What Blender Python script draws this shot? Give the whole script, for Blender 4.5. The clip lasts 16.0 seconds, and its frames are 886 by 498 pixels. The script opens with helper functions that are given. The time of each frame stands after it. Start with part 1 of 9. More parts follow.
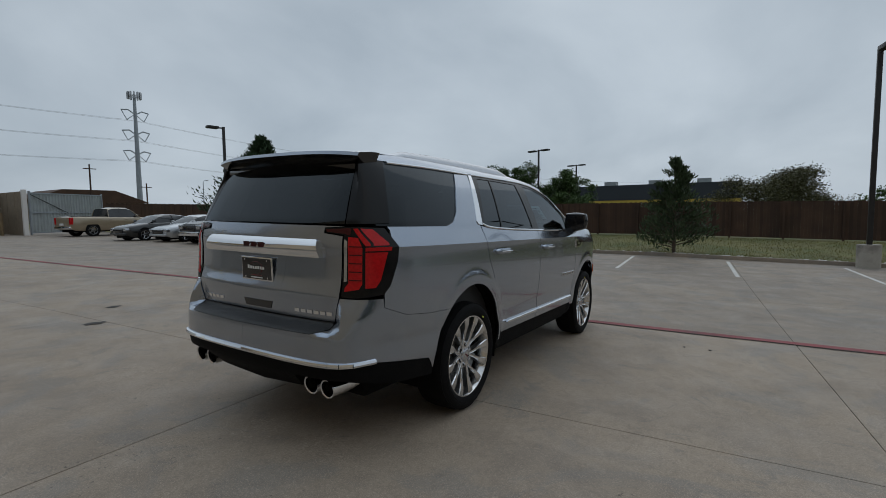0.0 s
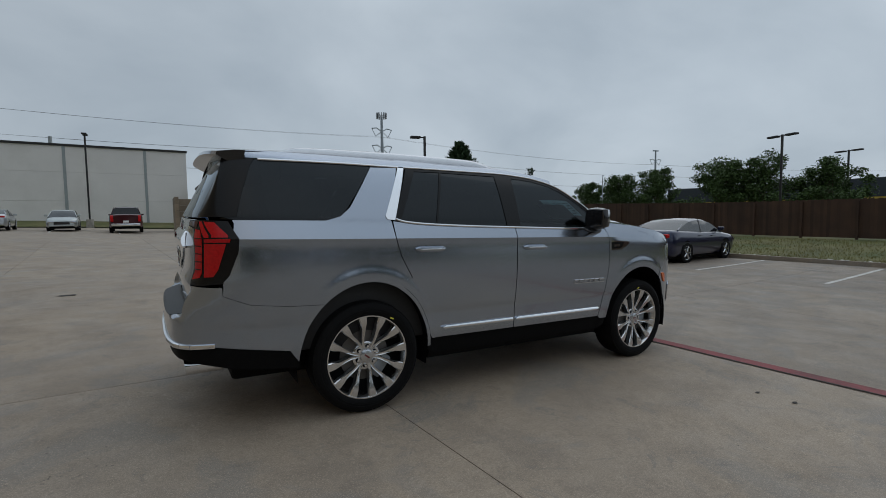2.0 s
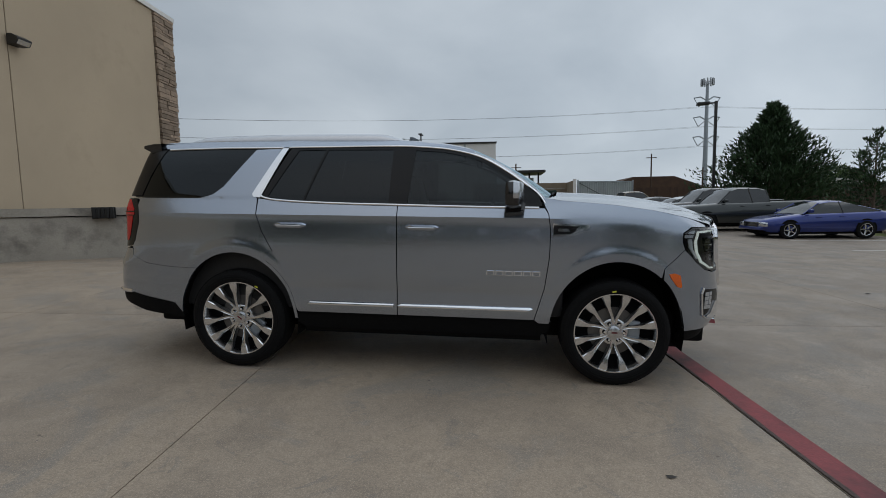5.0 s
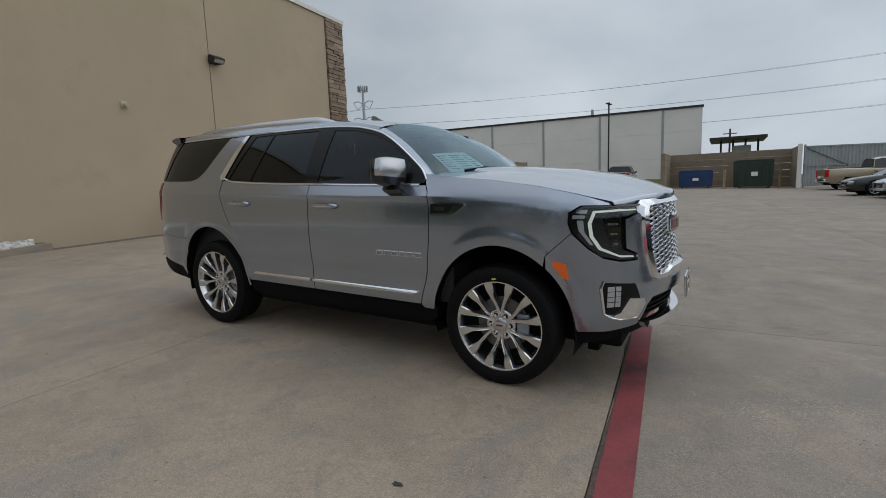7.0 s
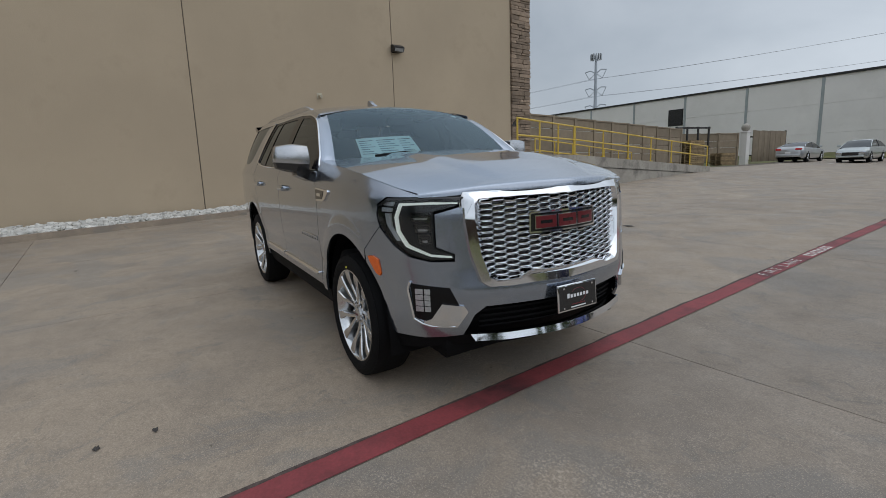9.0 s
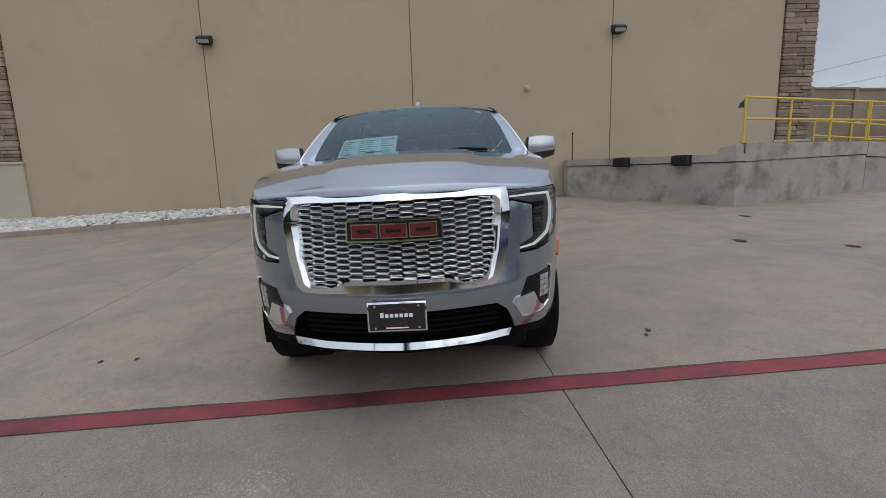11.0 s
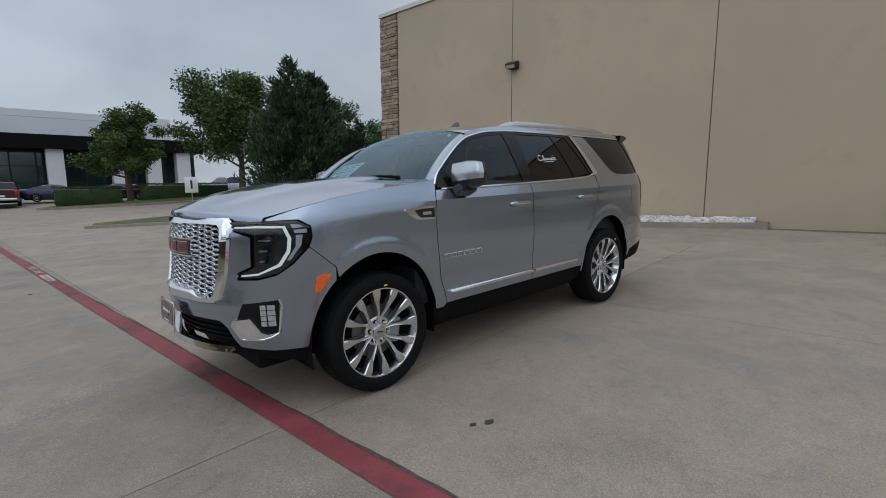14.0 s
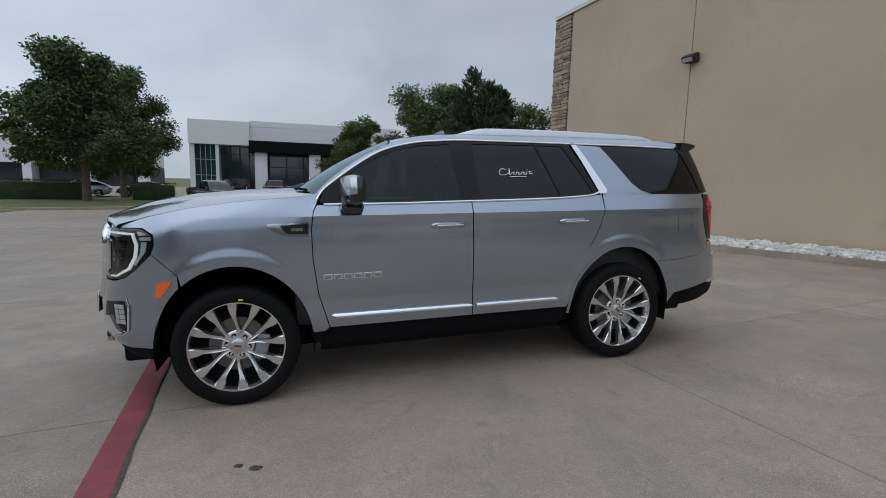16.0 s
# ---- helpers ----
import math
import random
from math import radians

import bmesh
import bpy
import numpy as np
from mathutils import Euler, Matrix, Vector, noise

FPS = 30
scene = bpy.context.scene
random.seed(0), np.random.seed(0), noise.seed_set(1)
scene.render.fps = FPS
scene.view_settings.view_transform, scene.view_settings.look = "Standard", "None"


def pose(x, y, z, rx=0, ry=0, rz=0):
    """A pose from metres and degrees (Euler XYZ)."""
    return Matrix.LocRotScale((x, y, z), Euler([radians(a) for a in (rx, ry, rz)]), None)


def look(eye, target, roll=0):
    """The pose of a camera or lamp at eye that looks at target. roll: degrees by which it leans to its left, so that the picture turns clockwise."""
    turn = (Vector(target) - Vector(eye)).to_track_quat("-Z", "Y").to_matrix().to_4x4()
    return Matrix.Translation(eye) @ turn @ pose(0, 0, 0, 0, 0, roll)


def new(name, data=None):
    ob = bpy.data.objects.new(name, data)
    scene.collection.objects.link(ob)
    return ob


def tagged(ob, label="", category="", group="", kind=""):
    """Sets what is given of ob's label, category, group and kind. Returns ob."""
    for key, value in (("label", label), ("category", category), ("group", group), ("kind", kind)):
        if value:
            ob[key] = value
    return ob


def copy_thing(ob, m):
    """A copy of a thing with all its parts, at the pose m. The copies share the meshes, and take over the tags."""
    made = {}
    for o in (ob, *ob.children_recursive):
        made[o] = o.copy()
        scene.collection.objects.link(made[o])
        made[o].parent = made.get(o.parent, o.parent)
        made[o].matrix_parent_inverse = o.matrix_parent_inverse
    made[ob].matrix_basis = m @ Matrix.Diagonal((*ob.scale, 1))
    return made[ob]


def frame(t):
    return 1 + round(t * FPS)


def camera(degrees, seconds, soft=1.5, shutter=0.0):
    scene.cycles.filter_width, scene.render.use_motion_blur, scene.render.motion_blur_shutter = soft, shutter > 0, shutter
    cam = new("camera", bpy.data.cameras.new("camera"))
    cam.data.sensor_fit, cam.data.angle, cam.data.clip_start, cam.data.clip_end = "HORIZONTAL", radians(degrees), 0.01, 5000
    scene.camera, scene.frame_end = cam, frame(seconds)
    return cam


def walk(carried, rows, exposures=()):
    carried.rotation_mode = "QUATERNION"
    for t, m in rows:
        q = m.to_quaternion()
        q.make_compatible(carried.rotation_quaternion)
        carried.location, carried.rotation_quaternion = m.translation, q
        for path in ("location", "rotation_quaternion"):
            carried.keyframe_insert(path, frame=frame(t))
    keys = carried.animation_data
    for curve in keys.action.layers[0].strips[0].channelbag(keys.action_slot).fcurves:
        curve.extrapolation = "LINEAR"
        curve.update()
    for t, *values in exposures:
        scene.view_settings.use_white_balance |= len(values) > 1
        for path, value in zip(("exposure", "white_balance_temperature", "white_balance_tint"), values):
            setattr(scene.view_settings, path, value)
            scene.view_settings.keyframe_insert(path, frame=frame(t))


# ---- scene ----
cam = camera(86.0, 16.0, soft=0.5)
PATH = [
    (0, (-4.684, -2.773, 1.552), (-3.002, -1.702, 1.4), -0.6),
    (0.5, (-4.259, -3.2, 1.515), (-2.707, -1.947, 1.373), -0.4),
    (1, (-3.827, -3.612, 1.499), (-2.433, -2.185, 1.366), -0.3),
    (1.5, (-3.349, -3.964, 1.485), (-2.131, -2.384, 1.351), -0.2),
    (2, (-2.816, -4.25, 1.473), (-1.791, -2.538, 1.337), -0.8),
    (2.5, (-2.266, -4.497, 1.45), (-1.449, -2.677, 1.304), -1.2),
    (3, (-1.69, -4.656, 1.435), (-1.088, -2.756, 1.276), -1.4),
    (3.5, (-1.089, -4.763, 1.422), (-0.71, -2.807, 1.254), -1.2),
    (4, (-0.475, -4.771, 1.397), (-0.306, -2.786, 1.22), -0.7),
    (4.2, (-0.233, -4.77, 1.386), (-0.152, -2.779, 1.207), -0.6),
    (6.3, (2.072, -4.275, 1.343), (1.342, -2.427, 1.116), -2.1),
    (6.5, (2.302, -4.172, 1.332), (1.486, -2.361, 1.097), -2.1),
    (7, (2.849, -3.864, 1.31), (1.832, -2.162, 1.051), -2.1),
    (7.5, (3.351, -3.497, 1.313), (2.144, -1.927, 1.033), -2.1),
    (8, (3.82, -3.083, 1.292), (2.437, -1.669, 0.994), -1.8),
    (8.5, (4.207, -2.597, 1.3), (2.662, -1.367, 0.98), -2.0),
    (9, (4.527, -2.074, 1.308), (2.841, -1.05, 0.978), -2.0),
    (9.2, (4.62, -1.845, 1.293), (2.884, -0.909, 0.959), -2.0),
    (11.3, (5.026, 0.676, 1.319), (3.066, 0.458, 0.984), -1.8),
    (11.5, (4.984, 0.931, 1.321), (3.04, 0.602, 0.988), -1.8),
    (12, (4.841, 1.532, 1.338), (2.959, 0.936, 1.024), -1.3),
    (12.5, (4.602, 2.107, 1.356), (2.822, 1.251, 1.044), -0.6),
    (13, (4.259, 2.643, 1.386), (2.606, 1.554, 1.096), -0.5),
    (13.5, (3.863, 3.142, 1.393), (2.354, 1.859, 1.114), -0.3),
    (14, (3.394, 3.588, 1.424), (2.046, 2.137, 1.141), -0.3),
    (14.5, (2.898, 3.976, 1.452), (1.729, 2.38, 1.16), 0.0),
    (15, (2.316, 4.198, 1.489), (1.338, 2.476, 1.206), 0.4),
    (15.5, (1.726, 4.34, 1.512), (0.947, 2.518, 1.236), 0.8),
    (16, (1.156, 4.36, 1.524), (0.565, 2.468, 1.256), 1.5),
]
walk(cam, [(t, look(e, g, r)) for t, e, g, r in PATH], ((0, -0.28, 6550, 10), (2.0, -0.25, 6550, 10), (4.2, -0.10, 6600, 10.5), (6.3, 0.04, 6800, 12), (7.5, 0.14, 6800, 12), (8.5, 0.13, 6650, 12), (9.2, 0.20, 6700, 13), (12, 0.30, 6600, 13.5), (14.5, 0.25, 6400, 13.5), (16, 0.28, 6400, 13)))

# ---- world, sun, exposure ----
world = bpy.data.worlds.new("overcast")
scene.world = world
world.use_nodes = True
wn, wl = world.node_tree.nodes, world.node_tree.links
wn.clear()
w_out = wn.new("ShaderNodeOutputWorld")
w_bg = wn.new("ShaderNodeBackground")
w_bg.inputs["Strength"].default_value = 0.10
w_sky = wn.new("ShaderNodeTexSky")
w_sky.sky_type = "NISHITA"
w_sky.sun_disc = False
w_sky.sun_elevation = radians(50)
w_sky.sun_rotation = radians(200)
w_sky.air_density = 1.0
w_sky.dust_density = 3.0
# cloud deck: grey layers with soft rolls, over the sky's own light
w_tc = wn.new("ShaderNodeTexCoord")
w_sep = wn.new("ShaderNodeSeparateXYZ")
w_div = wn.new("ShaderNodeVectorMath"); w_div.operation = "DIVIDE"
w_add = wn.new("ShaderNodeMath"); w_add.operation = "ADD"; w_add.inputs[1].default_value = 0.55
w_abs = wn.new("ShaderNodeMath"); w_abs.operation = "ABSOLUTE"
w_comb = wn.new("ShaderNodeCombineXYZ")
w_noise = wn.new("ShaderNodeTexNoise")
w_noise.inputs["Scale"].default_value = 1.9
w_noise.inputs["Detail"].default_value = 6.0
w_noise.inputs["Roughness"].default_value = 0.5
w_noise.inputs["Distortion"].default_value = 0.3
w_ramp = wn.new("ShaderNodeValToRGB")
w_ramp.color_ramp.elements[0].position = 0.30
w_ramp.color_ramp.elements[0].color = (3.95, 4.72, 5.50, 1)
w_ramp.color_ramp.elements[1].position = 0.72
w_ramp.color_ramp.elements[1].color = (5.9, 6.75, 7.55, 1)
w_mix = wn.new("ShaderNodeMixRGB")
w_mix.inputs["Fac"].default_value = 0.93
wl.new(w_tc.outputs["Generated"], w_sep.inputs[0])
wl.new(w_sep.outputs["Z"], w_abs.inputs[0])
wl.new(w_abs.outputs[0], w_add.inputs[0])
for ax in range(3):
    wl.new(w_add.outputs[0], w_comb.inputs[ax])
wl.new(w_tc.outputs["Generated"], w_div.inputs[0])
wl.new(w_comb.outputs[0], w_div.inputs[1])
wl.new(w_div.outputs[0], w_noise.inputs["Vector"])
wl.new(w_noise.outputs["Fac"], w_ramp.inputs["Fac"])
wl.new(w_sky.outputs["Color"], w_mix.inputs[1])
# an overcast sky grows brighter towards the zenith
w_up = wn.new("ShaderNodeMapRange")
for key, val in (("From Min", 0.38), ("From Max", 1.0), ("To Min", 1.0), ("To Max", 1.95)):
    w_up.inputs[key].default_value = val
w_scale = wn.new("ShaderNodeVectorMath"); w_scale.operation = "SCALE"
wl.new(w_sep.outputs["Z"], w_up.inputs["Value"])
wl.new(w_ramp.outputs["Color"], w_scale.inputs[0])
# and a little brighter on the side of the veiled sun
w_dot = wn.new("ShaderNodeVectorMath"); w_dot.operation = "DOT_PRODUCT"; w_dot.inputs[1].default_value = (0.90, 0.43, 0.0)
w_side = wn.new("ShaderNodeMapRange")
for key, val in (("From Min", -1.0), ("From Max", 1.0), ("To Min", 0.60), ("To Max", 1.13)):
    w_side.inputs[key].default_value = val
w_both = wn.new("ShaderNodeMath"); w_both.operation = "MULTIPLY"
wl.new(w_tc.outputs["Generated"], w_dot.inputs[0])
wl.new(w_dot.outputs["Value"], w_side.inputs["Value"])
wl.new(w_up.outputs[0], w_both.inputs[0]); wl.new(w_side.outputs[0], w_both.inputs[1])
wl.new(w_both.outputs[0], w_scale.inputs["Scale"])
wl.new(w_scale.outputs[0], w_mix.inputs[2])
wl.new(w_mix.outputs[0], w_bg.inputs["Color"])
wl.new(w_bg.outputs[0], w_out.inputs["Surface"])

sun_data = bpy.data.lights.new("sun", "SUN")
sun_data.energy = 0.35
sun_data.angle = radians(75)
sun_data.color = (1.0, 0.97, 0.93)
sun = new("sun", sun_data)
sun.matrix_world = look((42, 20, 46), (0, 0, 0))


# ---- small helpers ----
def put(name, bm, material, parent=None, smooth=None):
    """Links a bmesh as one mesh object; smooth: degrees up to which edges are smooth."""
    me = bpy.data.meshes.new(name)
    bm.normal_update()
    bm.to_mesh(me)
    bm.free()
    for m in (material if isinstance(material, (list, tuple)) else [material]):
        me.materials.append(m)
    if smooth:
        me.polygons.foreach_set("use_smooth", [True] * len(me.polygons))
        me.set_sharp_from_angle(angle=radians(smooth))
    ob = new(name, me)
    if parent:
        ob.parent = parent
    return ob


def part(name, bm, material, parent, label="", smooth=35):
    ob = put(name, bm, material, parent, smooth)
    if label:
        ob["label"] = label
    return ob


def empty(name, m, label="", category="", group="", kind=""):
    ob = new(name)
    ob.empty_display_size = 0.2
    ob.matrix_world = m
    return tagged(ob, label, category, group, kind)


def box(bm, x0, x1, y0, y1, z0, z1, bevel=0.0, m=None, index=0):
    r = bmesh.ops.create_cube(bm, size=1, matrix=Matrix.Translation(((x0 + x1) / 2, (y0 + y1) / 2, (z0 + z1) / 2)) @ Matrix.Diagonal((abs(x1 - x0), abs(y1 - y0), abs(z1 - z0), 1)))
    vs = r["verts"]
    if bevel:
        es = list({e for v in vs for e in v.link_edges})
        b = bmesh.ops.bevel(bm, geom=es, offset=bevel, segments=2, affect="EDGES", profile=0.5)
        vs = list({v for f in b["faces"] for v in f.verts} | {v for v in vs if v.is_valid})
    if m is not None:
        bmesh.ops.transform(bm, matrix=m, verts=vs)
    if index:
        for f in {f for v in vs for f in v.link_faces}:
            f.material_index = index
    return vs


def tube(bm, p, q, r0, r1=None, n=10, caps=True):
    p, q = Vector(p), Vector(q)
    d = q - p
    m = Matrix.Translation((p + q) / 2) @ d.to_track_quat("Z", "Y").to_matrix().to_4x4()
    return bmesh.ops.create_cone(bm, cap_ends=caps, segments=n, radius1=r0, radius2=r0 if r1 is None else r1, depth=d.length, matrix=m)["verts"]


def path_tube(bm, pts, r, n=8):
    for a, b in zip(pts, pts[1:]):
        tube(bm, a, b, r, r, n)


def prism(bm, pts, x0, x1, m=None):
    """Closed outline pts (a, b) as a slab between x0 and x1: a -> x axis, b -> z axis, thickness on y."""
    front = [bm.verts.new((a, x0, b)) for a, b in pts]
    back = [bm.verts.new((a, x1, b)) for a, b in pts]
    bm.faces.new(front)
    bm.faces.new(back[::-1])
    k = len(pts)
    for i in range(k):
        bm.faces.new((front[i], back[i], back[(i + 1) % k], front[(i + 1) % k]))
    vs = front + back
    bmesh.ops.recalc_face_normals(bm, faces=list({f for v in vs for f in v.link_faces}))
    if m is not None:
        bmesh.ops.transform(bm, matrix=m, verts=vs)
    return vs


def smoothstep(a, b, v):
    t = min(1.0, max(0.0, (v - a) / (b - a)))
    return t * t * (3 - 2 * t)


def interp(v, pts):
    """Smooth curve through (v, value) pairs."""
    if v <= pts[0][0]:
        return pts[0][1]
    for (a, p), (b, q) in zip(pts, pts[1:]):
        if v <= b:
            return p + (q - p) * (v - a) / (b - a)
    return pts[-1][1]


def ground_z(x, y):
    """Height of the lot: falls away from the building, rises to the far end."""
    fx = max(x, -15.0) if x < 0 else 7.0 * math.tanh(x / 7.0)
    fy = min(y, 6.0) + 0.65 * min(max(0.0, y - 6.0), 84.0) if y > 0 else 10.0 * math.tanh(y / 10.0) + 0.29 * max(-80.0, min(0.0, y + 8.0))
    if y > 0:
        fy *= 1 - 0.8 * smoothstep(4.0, 14.0, x) * smoothstep(24.0, 8.0, y)
    lift = 0.27 * smoothstep(-3.0, -9.0, x) * smoothstep(8.0, 20.0, y) * (1 - 0.6 * smoothstep(22.0, 33.0, y)) if y > 8.0 else 0.0
    return -0.028 * fx + 0.018 * fy + lift


CAR = Vector((-0.028, 0.018, 1.0)).rotation_difference(Vector((0, 0, 1))).to_matrix().to_4x4()


# ---- materials ----
def material(name, rgb, rough=0.6, metal=0.0, vary=0.15, scale=8.0, fine=90.0, bump=0.0, coat=0.0, spec=0.5, rough_vary=0.1, stain=None, island=0.0, fine_bump=None):
    """Principled surface with variation at two scales, in metres."""
    m = bpy.data.materials.new(name)
    m.use_nodes = True
    n, l = m.node_tree.nodes, m.node_tree.links
    p = n["Principled BSDF"]
    tc = n.new("ShaderNodeTexCoord")
    geo = n.new("ShaderNodeNewGeometry")
    big, small = n.new("ShaderNodeTexNoise"), n.new("ShaderNodeTexNoise")
    big.inputs["Scale"].default_value, big.inputs["Detail"].default_value = scale, 5.0
    small.inputs["Scale"].default_value, small.inputs["Detail"].default_value = fine, 3.0
    for q in (big, small):
        l.new(geo.outputs["Position"], q.inputs["Vector"])
    mix = n.new("ShaderNodeMath"); mix.operation = "MULTIPLY_ADD"
    l.new(big.outputs["Fac"], mix.inputs[0]); mix.inputs[1].default_value = 0.65
    half = n.new("ShaderNodeMath"); half.operation = "MULTIPLY"; half.inputs[1].default_value = 0.35
    l.new(small.outputs["Fac"], half.inputs[0]); l.new(half.outputs[0], mix.inputs[2])
    ramp = n.new("ShaderNodeValToRGB")
    ramp.color_ramp.elements[0].position, ramp.color_ramp.elements[1].position = 0.32, 0.68
    ramp.color_ramp.elements[0].color = (*[c * (1 - vary) for c in rgb], 1)
    ramp.color_ramp.elements[1].color = (*[min(1, c * (1 + vary)) for c in rgb], 1)
    l.new(mix.outputs[0], ramp.inputs["Fac"])
    colour = ramp.outputs["Color"]
    if stain:
        s_rgb, s_scale, s_lo, s_hi = stain
        sn = n.new("ShaderNodeTexNoise"); sn.inputs["Scale"].default_value, sn.inputs["Detail"].default_value = s_scale, 8.0
        sn.inputs["Roughness"].default_value = 0.65
        l.new(geo.outputs["Position"], sn.inputs["Vector"])
        sr = n.new("ShaderNodeMapRange"); sr.inputs["From Min"].default_value, sr.inputs["From Max"].default_value = s_lo, s_hi
        l.new(sn.outputs["Fac"], sr.inputs["Value"])
        sm = n.new("ShaderNodeMixRGB"); sm.inputs[2].default_value = (*s_rgb, 1)
        l.new(sr.outputs[0], sm.inputs["Fac"]); l.new(colour, sm.inputs[1])
        colour = sm.outputs[0]
    if island:
        hs = n.new("ShaderNodeHueSaturation")
        rr = n.new("ShaderNodeMapRange"); rr.inputs["To Min"].default_value, rr.inputs["To Max"].default_value = 1 - island, 1 + island
        oi = n.new("ShaderNodeObjectInfo")
        ad = n.new("ShaderNodeMath"); ad.operation = "ADD"
        fr = n.new("ShaderNodeMath"); fr.operation = "FRACT"
        l.new(geo.outputs["Random Per Island"], ad.inputs[0]); l.new(oi.outputs["Random"], ad.inputs[1]); l.new(ad.outputs[0], fr.inputs[0])
        l.new(fr.outputs[0], rr.inputs["Value"]); l.new(rr.outputs[0], hs.inputs["Value"]); l.new(colour, hs.inputs["Color"])
        colour = hs.outputs["Color"]
    l.new(colour, p.inputs["Base Color"])
    rv = n.new("ShaderNodeMapRange")
    rv.inputs["To Min"].default_value, rv.inputs["To Max"].default_value = max(0.02, rough - rough_vary), min(1, rough + rough_vary)
    l.new(mix.outputs[0], rv.inputs["Value"]); l.new(rv.outputs[0], p.inputs["Roughness"])
    p.inputs["Metallic"].default_value = metal
    p.inputs["Specular IOR Level"].default_value = spec
    p.inputs["Coat Weight"].default_value = coat
    p.inputs["Coat Roughness"].default_value = 0.03
    if bump:
        b = n.new("ShaderNodeBump"); b.inputs["Strength"].default_value = bump; b.inputs["Distance"].default_value = 0.01
        l.new((small if fine_bump is None else mix).outputs[0], b.inputs["Height"]); l.new(b.outputs["Normal"], p.inputs["Normal"])
    return m


def glass(name, tint, rough=0.0, ior=1.5, sheen=(1.0, 1.0, 1.0)):
    m = bpy.data.materials.new(name)
    m.use_nodes = True
    n, l = m.node_tree.nodes, m.node_tree.links
    n.clear()
    out = n.new("ShaderNodeOutputMaterial")
    t, g, mx, f = n.new("ShaderNodeBsdfTransparent"), n.new("ShaderNodeBsdfGlossy"), n.new("ShaderNodeMixShader"), n.new("ShaderNodeFresnel")
    t.inputs["Color"].default_value = (*tint, 1)
    g.inputs["Roughness"].default_value = rough
    g.inputs["Color"].default_value = (*sheen, 1)
    f.inputs["IOR"].default_value = ior
    l.new(f.outputs[0], mx.inputs["Fac"]); l.new(t.outputs[0], mx.inputs[1]); l.new(g.outputs[0], mx.inputs[2]); l.new(mx.outputs[0], out.inputs["Surface"])
    return m


def glow(name, rgb, strength):
    m = bpy.data.materials.new(name)
    m.use_nodes = True
    p = m.node_tree.nodes["Principled BSDF"]
    p.inputs["Base Color"].default_value = (*rgb, 1)
    p.inputs["Emission Color"].default_value = (*rgb, 1)
    p.inputs["Emission Strength"].default_value = strength
    return m


PAINT = material("grey_metallic_paint", (0.345, 0.385, 0.450), 0.20, 0.93, 0.06, 700, 2200, coat=1.0, rough_vary=0.03)
CHROME = material("chrome", (0.84, 0.85, 0.87), 0.07, 1.0, 0.03, 6, 120, rough_vary=0.03)
SATIN = material("satin_silver", (0.62, 0.63, 0.65), 0.24, 1.0, 0.04, 20, 200, rough_vary=0.05)
BLACK = material("black_plastic", (0.007, 0.007, 0.0075), 0.6, 0, 0.2, 30, 300, bump=0.15, spec=0.06)
GLOSSBLACK = material("gloss_black", (0.012, 0.012, 0.013), 0.12, 0, 0.1, 20, 200, coat=0.5)
TYRE = material("tyre_rubber", (0.0075, 0.0075, 0.008), 0.72, 0, 0.25, 12, 200, bump=0.2, spec=0.12)
PILLAR = material("pillar_black", (0.006, 0.006, 0.0065), 0.18, 0, 0.1, 20, 200, spec=0.25)
RIM = material("bright_machined_alloy", (0.70, 0.70, 0.70), 0.20, 1.0, 0.05, 25, 200, rough_vary=0.05)
RIMDARK = material("grey_alloy_pocket", (0.40, 0.41, 0.42), 0.30, 0.9, 0.1, 25, 200)
IRON = material("brake_iron", (0.16, 0.15, 0.14), 0.5, 0.8, 0.2, 20, 200)
REDLENS = material("red_lens", (0.52, 0.008, 0.010), 0.16, 0, 0.2, 60, 200, spec=0.35)
REDDARK = material("dark_red_lens", (0.050, 0.004, 0.005), 0.10, 0, 0.1, 40, 200, spec=0.4)
ORANGE = material("orange_lens", (0.80, 0.13, 0.01), 0.2, 0, 0.1, 60, 300, coat=0.6)
LENSGREY = material("lamp_reflector", (0.55, 0.57, 0.60), 0.15, 0.9, 0.1, 60, 300)
LAMPDARK = material("lamp_housing", (0.016, 0.017, 0.018), 0.4, 0.0, 0.2, 40, 200, spec=0.3)
DRL = glow("daytime_lamp", (0.80, 0.88, 0.82), 0.32)
LENSWHITE = material("white_lamp_cell", (0.72, 0.75, 0.78), 0.25, 0.2, 0.06, 60, 300, coat=0.5)
LED = material("clear_lamp_cell", (0.52, 0.54, 0.56), 0.18, 0.6, 0.25, 60, 300, coat=0.6)
INTERIOR = material("dark_leather", (0.02, 0.02, 0.021), 0.6, 0, 0.2, 20, 200, bump=0.1)
PAPER = material("printed_paper", (0.78, 0.92, 0.90), 0.5, 0, 0.03, 20, 200)
INK = material("dark_ink", (0.03, 0.03, 0.03), 0.5, 0, 0.05, 20, 200)
WHITE = material("white_paint", (0.78, 0.78, 0.78), 0.4, 0, 0.04, 20, 200)
REDINK = material("red_enamel", (0.12, 0.006, 0.010), 0.3, 0, 0.1, 30, 200, coat=0.5)
GLASS_FRONT = glass("windshield_glass", (0.70, 0.80, 0.81), ior=1.80, sheen=(0.70, 0.88, 0.97))
GLASS_SIDE = glass("tinted_glass", (0.15, 0.17, 0.17), ior=1.45, sheen=(0.88, 0.95, 1.0))
GLASS_DARK = glass("privacy_glass", (0.014, 0.016, 0.018), ior=1.46, sheen=(0.88, 0.95, 1.0))
